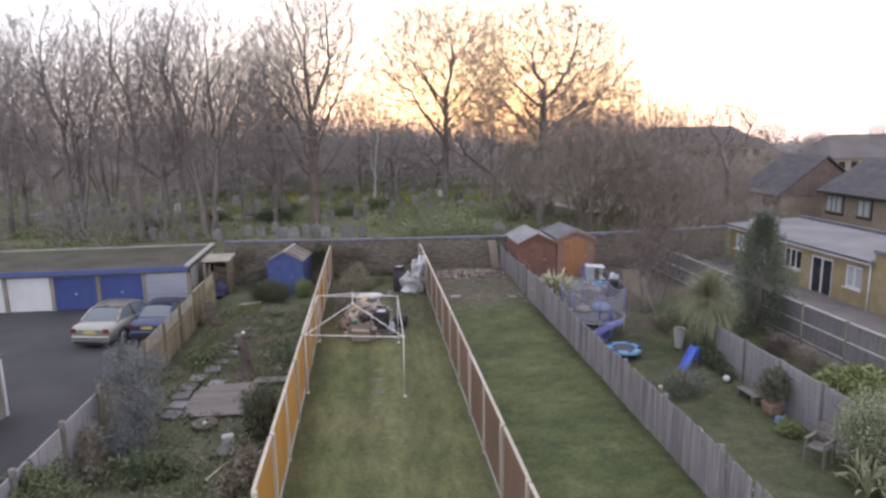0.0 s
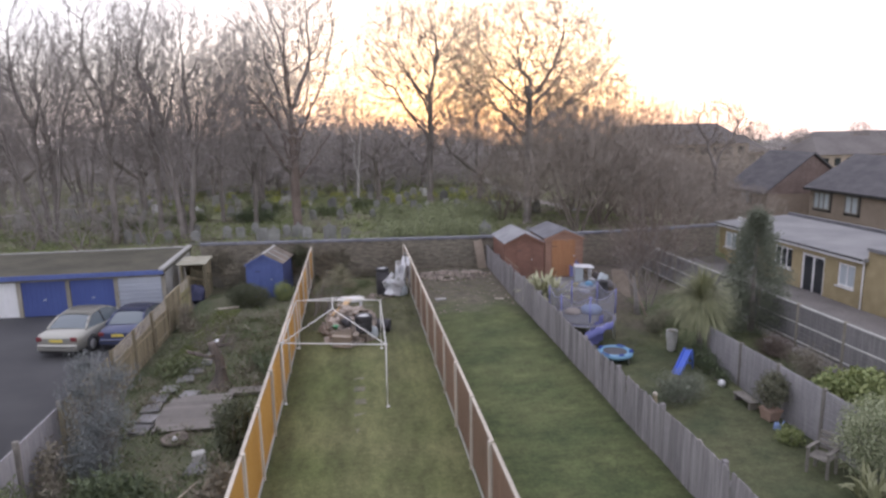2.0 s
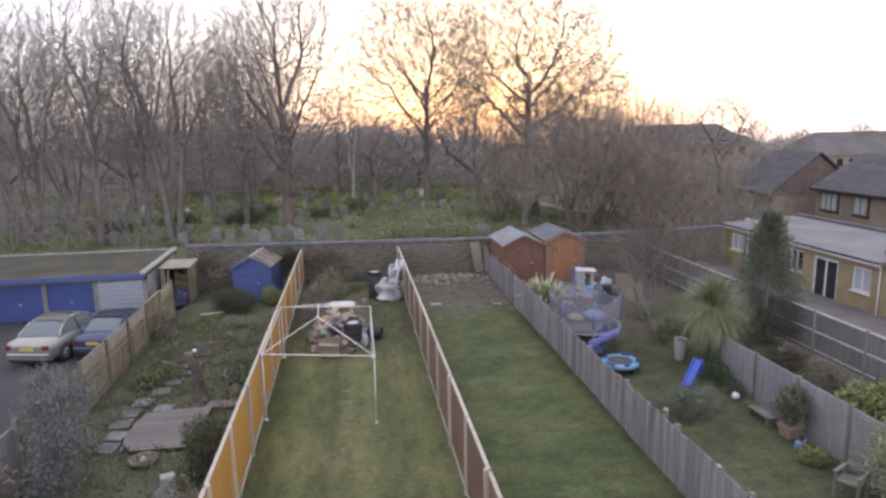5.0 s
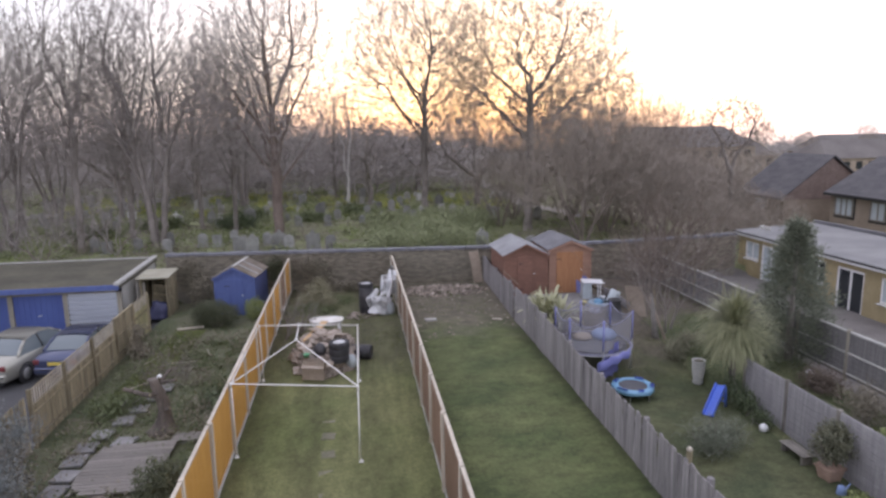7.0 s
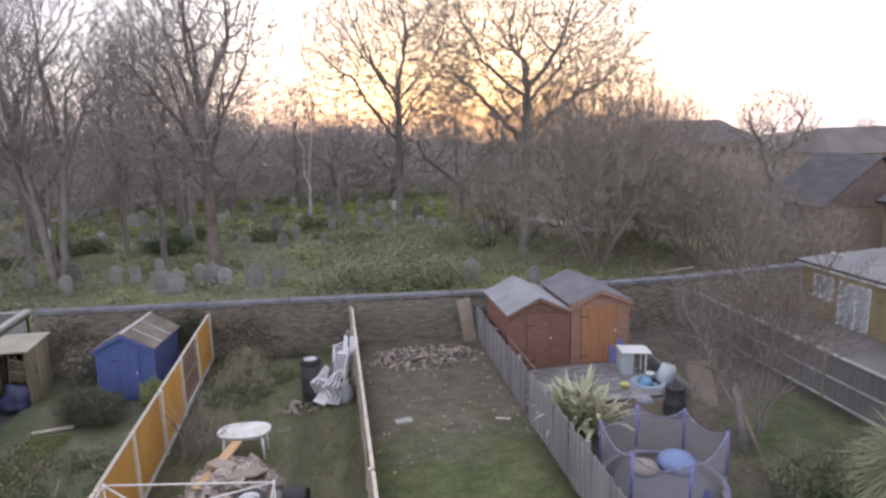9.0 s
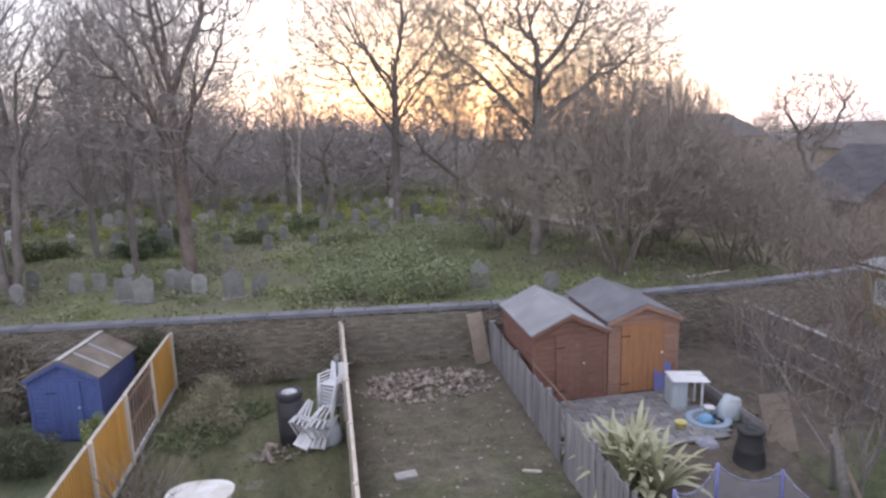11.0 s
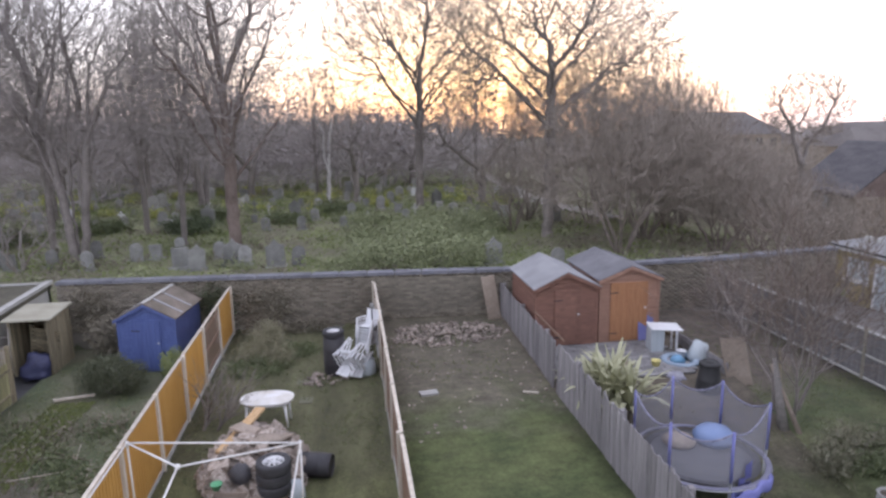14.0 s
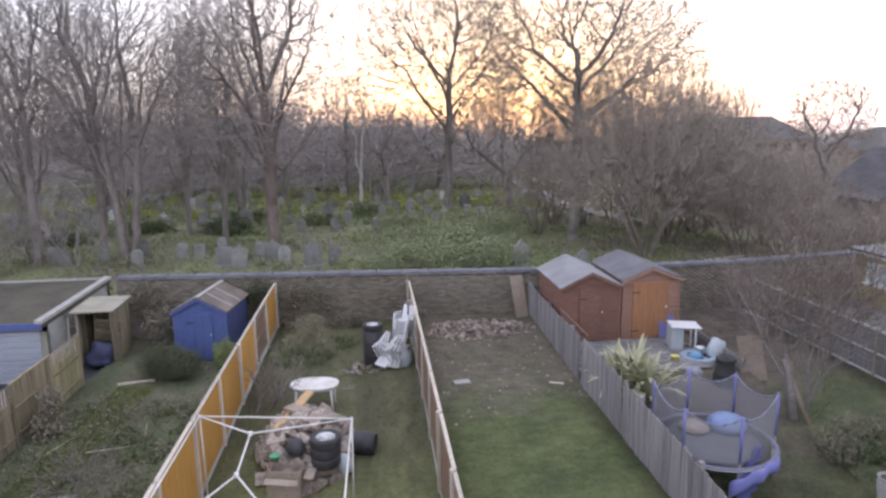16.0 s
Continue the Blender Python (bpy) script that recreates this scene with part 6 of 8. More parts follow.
def spiky(label, x, y, z, n, length, m, seed):
    t = thing("flax_plant", label, "plant", x, y, z)
    rng = np.random.default_rng(seed)
    v, f = blades(n, length, 0.05 * length / 1.4, rng, 0.75, 0.85, 1.5, 6)
    for a in range(n):
        g = f[a * 6:a * 6 + 6]
        fan = 0.32 * length * np.array((math.cos(a % 5 * 1.26), math.sin(a % 5 * 1.26), 0)) * (a % 5 > 0)
        part("leaf", fast_mesh("leaf", v[g.min():g.max() + 1] + fan + rng.normal(size=3) * (0.03, 0.03, 0), g - g.min(), m), None, t)


spiky("yellow-striped flax plant with sword leaves by the fence", 8.0, 25.25, -0.12, 150, 1.35, M["sword"], 33)
spiky("yellow-green spiky plant behind the patio", 7.5, 26.3, -0.05, 40, 0.7, M["sword"], 34)
spiky("strappy green plant at the lawn edge", 11.0, 11.6, -0.95, 60, 0.9, M["palm"], 35)


def small_bare(label, x, y, z, h, seed, **k):
    return bare_tree("tree", label, seed, h, x, y, z, **dict(dict(tw=M["twigw"], fork=0.3, r=0.07, stems=3, limbs=5, angle=0.6, reach=0.5, up=0.12, bend=0.22, levels=5, kids=(0, 6, 5, 4), twig=0.004), **k))


small_bare("brown bare garden tree with a split trunk", 11.9, 24.6, -0.4, 4.8, 51, r=0.085, twig=0.005, kids=(0, 6, 5, 4), tw=M["brownleaf"])
small_bare("brown bare garden tree beside the low fence", 13.2, 28.3, -0.35, 3.0, 52, levels=4, tw=M["brownleaf"])
small_bare("brown bare shrub before the bungalow", 14.1, 30.6, -0.35, 2.1, 53, levels=4, tw=M["brownleaf"])
small_bare("pale leafless sapling lying by the orange fence", -1.15, 26.4, -0.42, 1.5, 56, stems=4, levels=4, kids=(0, 3, 2), tw=M["deadleaf"], lean=(0.5, 0.2))
small_bare("grey leafless tangle of branches behind the stump", -4.6, 24.0, -0.82, 0.85, 57, stems=7, levels=4, r=0.035, kids=(0, 3, 2), tw=M["brownleaf"], bark=M["benchw"], twig=0.005, angle=1.15)


# ---- graveyard ----
def stone_mesh(kind, m):
    if kind == 0:
        pts = [(-0.28, 0), (0.28, 0), (0.28, 0.72), (0.2, 0.84), (0.1, 0.90), (0, 0.92), (-0.1, 0.90), (-0.2, 0.84), (-0.28, 0.72)]
    elif kind == 1:
        pts = [(-0.3, 0), (0.3, 0), (0.3, 0.78), (0.12, 0.84), (0, 1.02), (-0.12, 0.84), (-0.3, 0.78)]
    elif kind == 2:
        pts = [(-0.25, 0), (0.25, 0), (0.27, 0.7), (-0.27, 0.7)]
    else:
        pts = [(-0.07, 0.1), (0.07, 0.1), (0.07, 0.72), (0.28, 0.72), (0.28, 0.86), (0.07, 0.86), (0.07, 1.1), (-0.07, 1.1), (-0.07, 0.86), (-0.28, 0.86), (-0.28, 0.72), (-0.07, 0.72)]
    bm = prism(pts, -0.06, 0.06)
    bmesh.ops.bevel(bm, geom=[e for e in bm.edges if abs(e.verts[0].co.y - e.verts[1].co.y) < 0.01], offset=0.012, segments=1, affect="EDGES")
    return mesh_of("slab", bm, m)


def build_graves():
    rnd = random.Random(4)
    made = {}
    labels = ("grey round-topped gravestone", "grey pointed gravestone", "low square gravestone", "stone cross on a plinth")

    def put(kind, x, y, s, rz, m="stone"):
        key = (kind, m)
        p = pose(x, y, ground_z(x, y) - 0.05, rnd.uniform(-6, 6), rnd.uniform(-4, 4), rz) @ Matrix.Diagonal((s, s, s, 1))
        if key not in made:
            t = thing("gravestone", ("white marble " if m == "marble" else "pale lichened " if m == "palestone" else "weathered ") + labels[kind] + " in the grass", "gravestone", group="gravestones")
            part("slab", stone_mesh(kind, M[m]), None, t)
            part("plinth", bx(-0.36, 0.36, -0.14, 0.14, -0.1, 0.12, 0.012), M[m], t)
            t.matrix_basis = p
            made[key] = t
        else:
            copy_thing(made[key], p)

    for x, y, k, s in ((-9.3, 41.8, 0, 1.0), (-9.9, 44.6, 0, 1.0), (-7.7, 43.3, 0, 1.05), (-6.9, 43.6, 2, 1.1), (-5.2, 41.1, 2, 1.35), (-4.5, 40.9, 1, 1.2), (-3.9, 43.0, 0, 1.0), (-3.1, 41.4, 1, 1.1), (-2.5, 41.2, 0, 1.1),
                       (-1.06, 40.4, 1, 1.15), (-0.15, 40.5, 0, 1.1), (8.3, 39.0, 1, 1.1), (10.6, 37.4, 0, 1.15), (7.4, 41.0, 0, 1.0), (-11.2, 43.0, 0, 0.95), (-12.6, 42.2, 2, 1.1), (-13.8, 43.6, 0, 1.0), (-6.2, 45.2, 0, 0.9)):
        put(k, x, y, s * 0.98, rnd.uniform(-15, 15))
    for i in range(135):
        r = i // 15
        x = -27 + (i % 15) * 2.95 + rnd.uniform(-1.1, 1.1)
        y = 51.0 + r * 2.7 + rnd.uniform(-1.0, 1.0)
        if x > 15.2 or (abs(x - 7.2) < 0.8 and abs(y - 58) < 0.8):
            continue
        q = rnd.random()
        put(rnd.choice((0, 0, 1, 2, 3)), x, y, rnd.uniform(0.7, 1.25), rnd.uniform(-20, 20), "marble" if q < 0.05 else "palestone" if q < 0.45 else "stone")

    # leafy undergrowth between the stones, and grass tufts
    rng = np.random.default_rng(12)
    pts = []
    for i in range(1300):
        x, y = rng.uniform(-34, 22), 35 + 42 * rng.random() ** 1.2
        if y < wall_y(min(max(x, -7), 20)) + 1.2:
            continue
        n, s, h = int(rng.uniform(30, 110)), rng.uniform(0.3, 1.1), rng.uniform(0.1, 0.5)
        p = rng.normal(size=(n, 3)) * (s, s, 0)
        p[:, 2] = np.abs(rng.normal(size=n)) * h * 0.6
        pts.append(p + (x, y, ground_z(x, y)))
    p = np.concatenate(pts)
    brown = np.array([noise.noise((a * 0.25, b * 0.25, 7.0)) for a, b in p[:, :2]]) + rng.normal(size=len(p)) * 0.12 > 0.14
    v, f = leaves(p[brown], 0.06, rng, 3.5, 0.5)
    tagged(new("dead_bracken", fast_mesh("dead_bracken", v, f, M["deadleaf"])), "patches of brown dead bracken between the graves", "bracken", kind="stuff")
    v, f = leaves(p[~brown], 0.06, rng, 2.2, 0.3)
    tagged(new("undergrowth", fast_mesh("undergrowth", v, f, M["ferns"])), "bright green undergrowth between the graves", "undergrowth", kind="stuff")
    q = []
    for i in range(240):
        x, y = rng.uniform(-30, 15), 36 + 36 * rng.random() ** 1.1
        if y < wall_y(min(max(x, -7), 19)) + 2.0:
            continue
        n, s, h = int(rng.uniform(80, 260)), rng.uniform(0.35, 0.9), rng.uniform(0.3, 0.75)
        d = rng.normal(size=(n, 3))
        d /= np.linalg.norm(d, axis=1, keepdims=True)
        d = d * rng.uniform(0.3, 1.0, (n, 1)) * (s, s, h)
        d[:, 2] = np.abs(d[:, 2])
        q.append(d + (x, y, ground_z(x, y)))
    v, f = leaves(np.concatenate(q), 0.07, rng, 2.0)
    gold = []
    for i in range(46):
        x, y = rng.uniform(-24, 14), rng.uniform(57, 72)
        n, s, h = int(rng.uniform(160, 420)), rng.uniform(0.5, 1.3), rng.uniform(0.45, 1.15)
        d = rng.normal(size=(n, 3))
        d /= np.linalg.norm(d, axis=1, keepdims=True)
        d = d * rng.uniform(0.2, 1.0, (n, 1)) * (s, s, h)
        d[:, 2] = np.abs(d[:, 2])
        gold.append(d + (x, y, ground_z(x, y)))
    gv, gf = leaves(np.concatenate(gold), 0.085, rng, 1.8)
    tagged(new("golden_shrubs", fast_mesh("golden_shrubs", gv, gf, M["gold"])), "bright yellow-green shrubs scattered between far graves", "shrubs", kind="stuff")
    tagged(new("bramble_clumps", fast_mesh("bramble_clumps", v, f, M["bramble"])), "low olive bramble clumps scattered between graves", "brambles", kind="stuff")
    for name, line, w in (("path_west", ((-44, 52), (-26, 62), (-18.7, 69.8), (-16.6, 84), (-16, 96)), 2.2), ("path_north", ((17.6, 92), (17.2, 82), (16.6, 70), (16.2, 58.5), (18.5, 50)), 1.5)):
        bm = bmesh.new()
        prev = None
        for (xa, ya), (xb, yb) in zip(line, line[1:]):
            for k in range(9):
                x, y = xa + (xb - xa) * k / 8, ya + (yb - ya) * k / 8
                d = Vector((yb - ya, xa - xb)).normalized() * w / 2
                cur = [bm.verts.new((x + s * d.x, y + s * d.y, ground_z(x, y) + 0.10)) for s in (-1, 1)]
                if prev:
                    bm.faces.new((prev[0], prev[1], cur[1], cur[0]))
                prev = cur
        bmesh.ops.recalc_face_normals(bm, faces=bm.faces)
        tagged(new(name, mesh_of(name, bm, M["path"])), "pale gravel graveyard path", "path", kind="structure")


build_graves()
t = thing("fallen_log", "pale fallen log with a sawn end in the grass", "log", 16.75, 38.4, 0.14, 12)
part("log", rod((0, 0, 0), (2.2, 0, 0.05), 0.07, 8, None, 0.05), M["pale"], t)
part("sawn_end", rod((-0.02, 0, 0), (0.0, 0, 0), 0.10, 10), M["plastic"], t)


# ---- garden floor: grass, weeds, paving ----
def tufts():
    rng = np.random.default_rng(21)
    pts = []
    for x0, x1, y0, y1, n in ((-1.6, 2.75, 23, 32, 3500), (3.0, 6.8, 27, 32, 900), (7.1, 11.3, 21, 25, 1200), (11.6, 14.9, 14, 31, 4000), (-6.6, -1.9, 9, 32, 7000)):
        x, y = rng.uniform(x0, x1, n), rng.uniform(y0, y1, n)
        keep = np.array([noise.noise((a * 0.8, b * 0.8, 1.7)) for a, b in zip(x, y)]) + rng.normal(size=n) * 0.3 > 0
        x, y = x[keep], y[keep]
        pts.append(np.stack([x, y, [ground_z(a, b) for a, b in zip(x, y)]], 1))
    p = np.repeat(np.concatenate(pts), 3, 0)
    p[:, :2] += rng.normal(size=(len(p), 2)) * 0.05
    d = np.tile(np.array([[0, 0, 1.0]]), (len(p), 1)) + rng.normal(size=(len(p), 3)) * 0.45
    v, f = leaves(p, 0.018, rng, 3.6, 0.2, d)
    tagged(new("grass_tufts", fast_mesh("grass_tufts", v, f, M["grassb"])), "short uneven tufts of grass on the lawns", "grass", kind="stuff")
    # weeds and ground cover of the left garden
    for name, label, m, count, sd, tall in (("weeds", "clumps of green weeds in the overgrown garden", M["olive"], 330, 0.35, 0.30), ("dead_weeds", "clumps of withered brown weeds in the overgrown garden", M["deadleaf"], 120, 0.28, 0.25)):
        q = []
        for i in range(count):
            x, y = rng.uniform(-6.5, -2.0), 9.5 + 19 * rng.random() ** 1.25
            if -5.4 < x < -3.4 and 17.2 < y < 19.5:
                continue
            n, s, h = int(rng.uniform(30, 110)), rng.uniform(0.10, sd), rng.uniform(0.05, tall)
            p = rng.normal(size=(n, 3)) * (s, s, 0)
            p[:, 2] = np.abs(rng.normal(size=n)) * h
            p += (x, y, -0.82)
            q.append(p[(p[:, 0] > -6.6) & (p[:, 0] < -1.95)])
        if name == "weeds":
            for i in range(40):  # dark low tufts on the bare bed
                a = np.array((rng.uniform(-4.7, -3.0), rng.uniform(24.6, 27.4), -0.8))
                p = a + rng.normal(size=(60, 3)) * (0.10, 0.10, 0)
                p[:, 2] += np.abs(rng.normal(size=60)) * 0.07
                q.append(p)
        v, f = leaves(np.concatenate(q), 0.034, rng, 2.2 if name == "weeds" else 3.6, 0.3)
        tagged(new(name, fast_mesh(name, v, f, m)), label, "weeds", kind="stuff")
    # mown strip along the court fence
    n = 26000
    y = rng.uniform(22.6, 29.2, n)
    x = -5.55 + 0.05 * (y - 22) + np.clip(rng.normal(size=n), -1.7, 1.7) * 0.30
    p = np.stack([x, y, np.full(n, -0.80)], 1)
    d = np.tile(np.array([[0, 0, 1.0]]), (n, 1)) + rng.normal(size=(n, 3)) * 0.6
    v, f = leaves(p, 0.021, rng, 2.8, 0.2, d)
    tagged(new("mown_strip", fast_mesh("mown_strip", v, f, M["strip"])), "bright mossy strip of short grass by the court fence", "grass", kind="stuff")
    # dry stalks lying in the left garden
    n = 150
    a = np.stack([rng.uniform(-6.3, -2.2, n), rng.uniform(20, 28, n), np.full(n, -0.78)], 1)
    b = a + rng.normal(size=(n, 3)) * (0.45, 0.45, 0.2)
    b[:, 2] = np.abs(b[:, 2] + 0.78) * 1.2 - 0.72
    v, f = tubes(a, b, np.full(n, 0.012), np.full(n, 0.005), 3)
    tagged(new("brushwood", fast_mesh("brushwood", v, f, M["deadleaf"])), "scattered dry brushwood over the weedy beds", "brushwood", kind="stuff")


tufts()


def slab_mesh(w, d, h=0.05):
    return mesh_of("slab", bx(-w / 2, w / 2, -d / 2, d / 2, 0, h, 0.01), M["paving"])


def paving():
    rnd = random.Random(9)
    sm = slab_mesh(0.46, 0.46)
    p = thing("stepping_stone_path", "grey stepping stones through the weedy garden", "path", kind="structure")
    for x, y in ((-5.37, 18.2), (-5.47, 18.9), (-5.46, 19.55), (-5.32, 20.25), (-5.04, 21.0), (-4.62, 19.75), (-4.89, 21.75), (-4.77, 22.5), (-4.62, 23.2), (-5.37, 17.55), (-3.4, 15.2)):
        share("slab", sm, p, x, y, -0.755, rnd.uniform(-2, 2), rnd.uniform(-2, 2), rnd.uniform(-15, 15), s=(1.08, 1.08, 1.3))
    p = thing("patio", "grey paving slabs before the two sheds", "patio", kind="structure")
    for i in range(11):
        for j in range(13):
            share("slab", sm, p, 7.27 + i * 0.315 + 0.157 * (j % 2), 26.35 + j * 0.19, ground_z(8, 26.4) + 0.02 + 0.012 * rnd.random(), rnd.uniform(-1, 1), rnd.uniform(-1, 1), rnd.uniform(-1.5, 1.5), s=(0.66, 0.39, 1))
    sunk = mesh_of("slab", bx(-0.23, 0.23, -0.23, 0.23, 0, 0.05, 0.01), mat("overgrown_slab", (0.145, 0.148, 0.09), (0.215, 0.205, 0.14), 3, 0.95, 0.5, 25))
    p = thing("slab_row", "flat paving slabs sunk in the lawn", "paving", kind="structure")
    for x, y in ((0.55, 13.3), (0.6, 11.8), (0.45, 15.2), (0.4, 17.0), (0.5, 14.2), (0.45, 16.1), (0.42, 17.9), (0.4, 18.8), (0.4, 19.7), (0.42, 20.6), (0.9, 27.4), (0.75, 28.6)):
        share("slab", sunk, p, x, y, ground_z(x, y) - 0.046, rz=rnd.uniform(-8, 8), s=(0.7, 0.75, 1))
    d = thing("decking", "weathered grey wooden decking platform", "decking", -4.2, 18.52, -0.8)
    bd = mesh_of("plank", bx(-0.9, 0.9, -0.065, 0.065, 0.10, 0.135, 0.006), M["deck"])
    for i in range(16):
        k = 0.17 * (abs(i - 7.5) / 7.5) ** 4
        share("plank", bd, d, 0.9 * k + 0.012 * rnd.uniform(-1, 1), -1.216 + i * 0.143, 0, s=(1 - k, 1, 1))
    for x in (-0.8, 0, 0.8):
        part("joist", bx(x - 0.03, x + 0.03, -1.2, 1.0, 0, 0.098), M["deck"], d)
    w = thing("walkway", "narrow weathered board walkway to the fence", "walkway", -2.75, 19.55, -0.8)
    for i in range(3):
        share("plank", bd, w, 0, i * 0.145, 0, s=(0.8, 1, 1))
    part("bearer", bx(-0.7, 0.7, 0.0, 0.3, 0.0, 0.098), M["deck"], w)


paving()


def rubble_mesh(seed):
    bm = bmesh.new()
    bmesh.ops.create_cube(bm, size=1.0)
    rnd = random.Random(seed)
    for v in bm.verts:
        v.co = Vector((v.co.x * 1.5 + rnd.uniform(-0.25, 0.25), v.co.y + rnd.uniform(-0.25, 0.25), v.co.z * 0.7 + rnd.uniform(-0.2, 0.2)))
    return mesh_of("lump", bm, M["rubble"])


def heap(name, label, cx, cy, z, rx, ry, h, n, size, seed, spread=1.0):
    t = thing(name, label, "rubble", cx, cy, z)
    rnd = random.Random(seed)
    ms = [rubble_mesh(seed * 10 + i) for i in range(6)]
    for i in range(n):
        a, r = rnd.uniform(0, 6.283), math.sqrt(rnd.random())
        s = size * rnd.uniform(0.45, 1.25)
        zz = h * (1 - r ** 2.6) * rnd.uniform(0.72, 1.0)
        share("lump", rnd.choice(ms), t, rx * r * math.cos(a), ry * r * math.sin(a), zz + s * 0.2, rnd.uniform(-40, 40), rnd.uniform(-40, 40), rnd.uniform(0, 360), (s, s, s))
    if h > 0.2:
        bm = lathe([(1.0, -0.05), (0.9, 0.25), (0.62, 0.78), (0.3, 0.95), (0.02, 0.98)], 14)
        for v in bm.verts:
            k = 1 + 0.15 * noise.noise(v.co * 3)
            v.co = Vector((v.co.x * rx * k, v.co.y * ry * k, v.co.z * h * 0.78))
        part("earth_core", bm, M["soil"], t)
    return t


heap("rubble_pile", "heap of broken bricks and builder's rubble on the lawn", 0.12, 24.0, -0.48, 1.0, 1.5, 0.86, 300, 0.21, 2)
heap("rubble_strip", "low spread of broken brick rubble along the wall", 4.95, 30.8, -0.1, 1.85, 1.1, 0.06, 300, 0.085, 3)
heap("rubble_spill", "pale stones scattered beside the chair stack", 1.35, 28.6, -0.40, 0.6, 0.5, 0.06, 40, 0.08, 5)


def scatter():
    rnd = random.Random(6)
    ms = [rubble_mesh(300 + i) for i in range(4)]
    t = tagged(new("stone_litter"), "bits of brick and stone strewn over bare soil", "rubble")
    for i in range(150):
        x = rnd.uniform(3.1, 6.7)
        y = 30.5 - 6.5 * rnd.random() ** 1.6
        s = rnd.uniform(0.025, 0.06)
        share("chip", ms[i % 4], t, x, y, -0.09, rz=rnd.uniform(0, 360), s=(s, s, s * 0.8))
    w = thing("slab", "flat pale concrete slab on the bare soil", "slab", 3.85, 26.5, -0.09, 8)
    part("stone", bx(-0.22, 0.22, -0.12, 0.12, 0, 0.06, 0.01), M["gravel"], w)
    w = thing("timber_offcut", "pale timber offcut lying in the grass", "timber", 6.25, 26.1, -0.08, -20)
    part("stick", bx(-0.18, 0.18, -0.03, 0.03, 0, 0.04, 0.005), M["pale"], w)


scatter()


# ---- first garden: gazebo tubes, tyres, table, chairs ----
def gazebo():
    g = thing("gazebo_frame", "bare white tubular steel gazebo frame", "gazebo")
    c = dict(nl=(-1.65, 18.1, 1.24), nr=(1.168, 17.44, 1.24), fr=(1.208, 22.04, 1.24), fl=(-1.62, 22.54, 1.24))
    r = 0.0155
    for a, b in (("nl", "nr"), ("nr", "fr"), ("fr", "fl"), ("fl", "nl")):
        part("eaves_tube", rod(c[a], c[b], r), M["tube"], g)
    for k, (x, y, z) in c.items():
        part("leg", rod((x - 0.02 if "r" in k else x + 0.02, y, ground_z(0, y)), (x, y, z), r), M["tube"], g)
        part("foot", lathe([(0.06, 0), (0.06, 0.012), (0.03, 0.02), (0.028, 0.06)], 10, None, Matrix.Translation((x, y, ground_z(0, y)))), M["tube"], g)
        part("corner_joint", rod((x, y, z - 0.09), (x, y, z + 0.03), 0.024), M["tube"], g)
    j1, j2 = (-0.317, 20.62, 1.77), (-0.286, 19.38, 1.77)
    part("ridge_tube", rod(j1, j2, r), M["tube"], g)
    for a, j in (("fl", j1), ("fr", j1), ("nl", j2), ("nr", j2)):
        part("hip_tube", rod(c[a], j, r * 0.9), M["tube"], g)
    for j in (j1, j2):
        part("ridge_joint", lathe([(0.01, -0.04), (0.035, -0.03), (0.035, 0.03), (0.01, 0.04)], 10, None, Matrix.Translation(j)), M["tube"], g)


gazebo()


def tyre_parts(t, z, r=0.30, w=0.20, rim=True):
    prof = [(r * 0.62, z + 0.015), (r * 0.75, z), (r * 0.975, z + 0.012), (r, z + 0.03), (r, z + w - 0.03), (r * 0.975, z + w - 0.012), (r * 0.75, z + w), (r * 0.62, z + w - 0.015)]
    bm = lathe(prof + [prof[0]], 28, caps=False)
    ty = part("tyre", bm, M["rubber"], t)
    for k in range(2):
        part("tread_groove", lathe([(r * 1.004, z + 0.06 + k * 0.06), (r * 1.008, z + 0.066 + k * 0.06), (r * 1.004, z + 0.072 + k * 0.06)], 28, caps=False), M["dark"], ty)
    if rim:
        a = part("rim", lathe([(r * 0.64, z + 0.02), (r * 0.64, z + w - 0.03), (r * 0.58, z + w - 0.015), (r * 0.55, z + w - 0.05), (r * 0.5, z + w - 0.07)], 24, caps=False), M["alloy"], t, "silver alloy wheel rim")
        for k in range(7):
            m = pose(0, 0, 0, 0, 0, k * 360 / 7)
            part("spoke", bx(0.02, r * 0.56, -0.022, 0.022, z + w - 0.06, z + w - 0.03, 0.006, m), M["alloy"], a)
        part("hub", lathe([(0.05, z + w - 0.07), (0.05, z + w - 0.02), (0.03, z + w - 0.012)], 14), M["alloy"], a)


def wheel_stacks():
    for i, (x, y, z, n, label) in enumerate(((1.60, 29.1, 0.665, 1, "black car wheel with alloy rim lying on a drum"), (0.62, 22.95, -0.12, 3, "black car wheel with alloy rim on the rubble"))):
        for k in range(n):
            t = thing("spare_wheel", label, "wheel", x + 0.012 * ((k * 7) % 3 - 1), y + 0.012 * ((k * 5) % 3 - 1), z + k * (0.222 if i == 0 else 0.203), k * 40, "stacked car wheels")
            tyre_parts(t, 0, 0.29 if i == 0 else 0.31, 0.16 if i == 0 else 0.205, k == n - 1)


wheel_stacks()


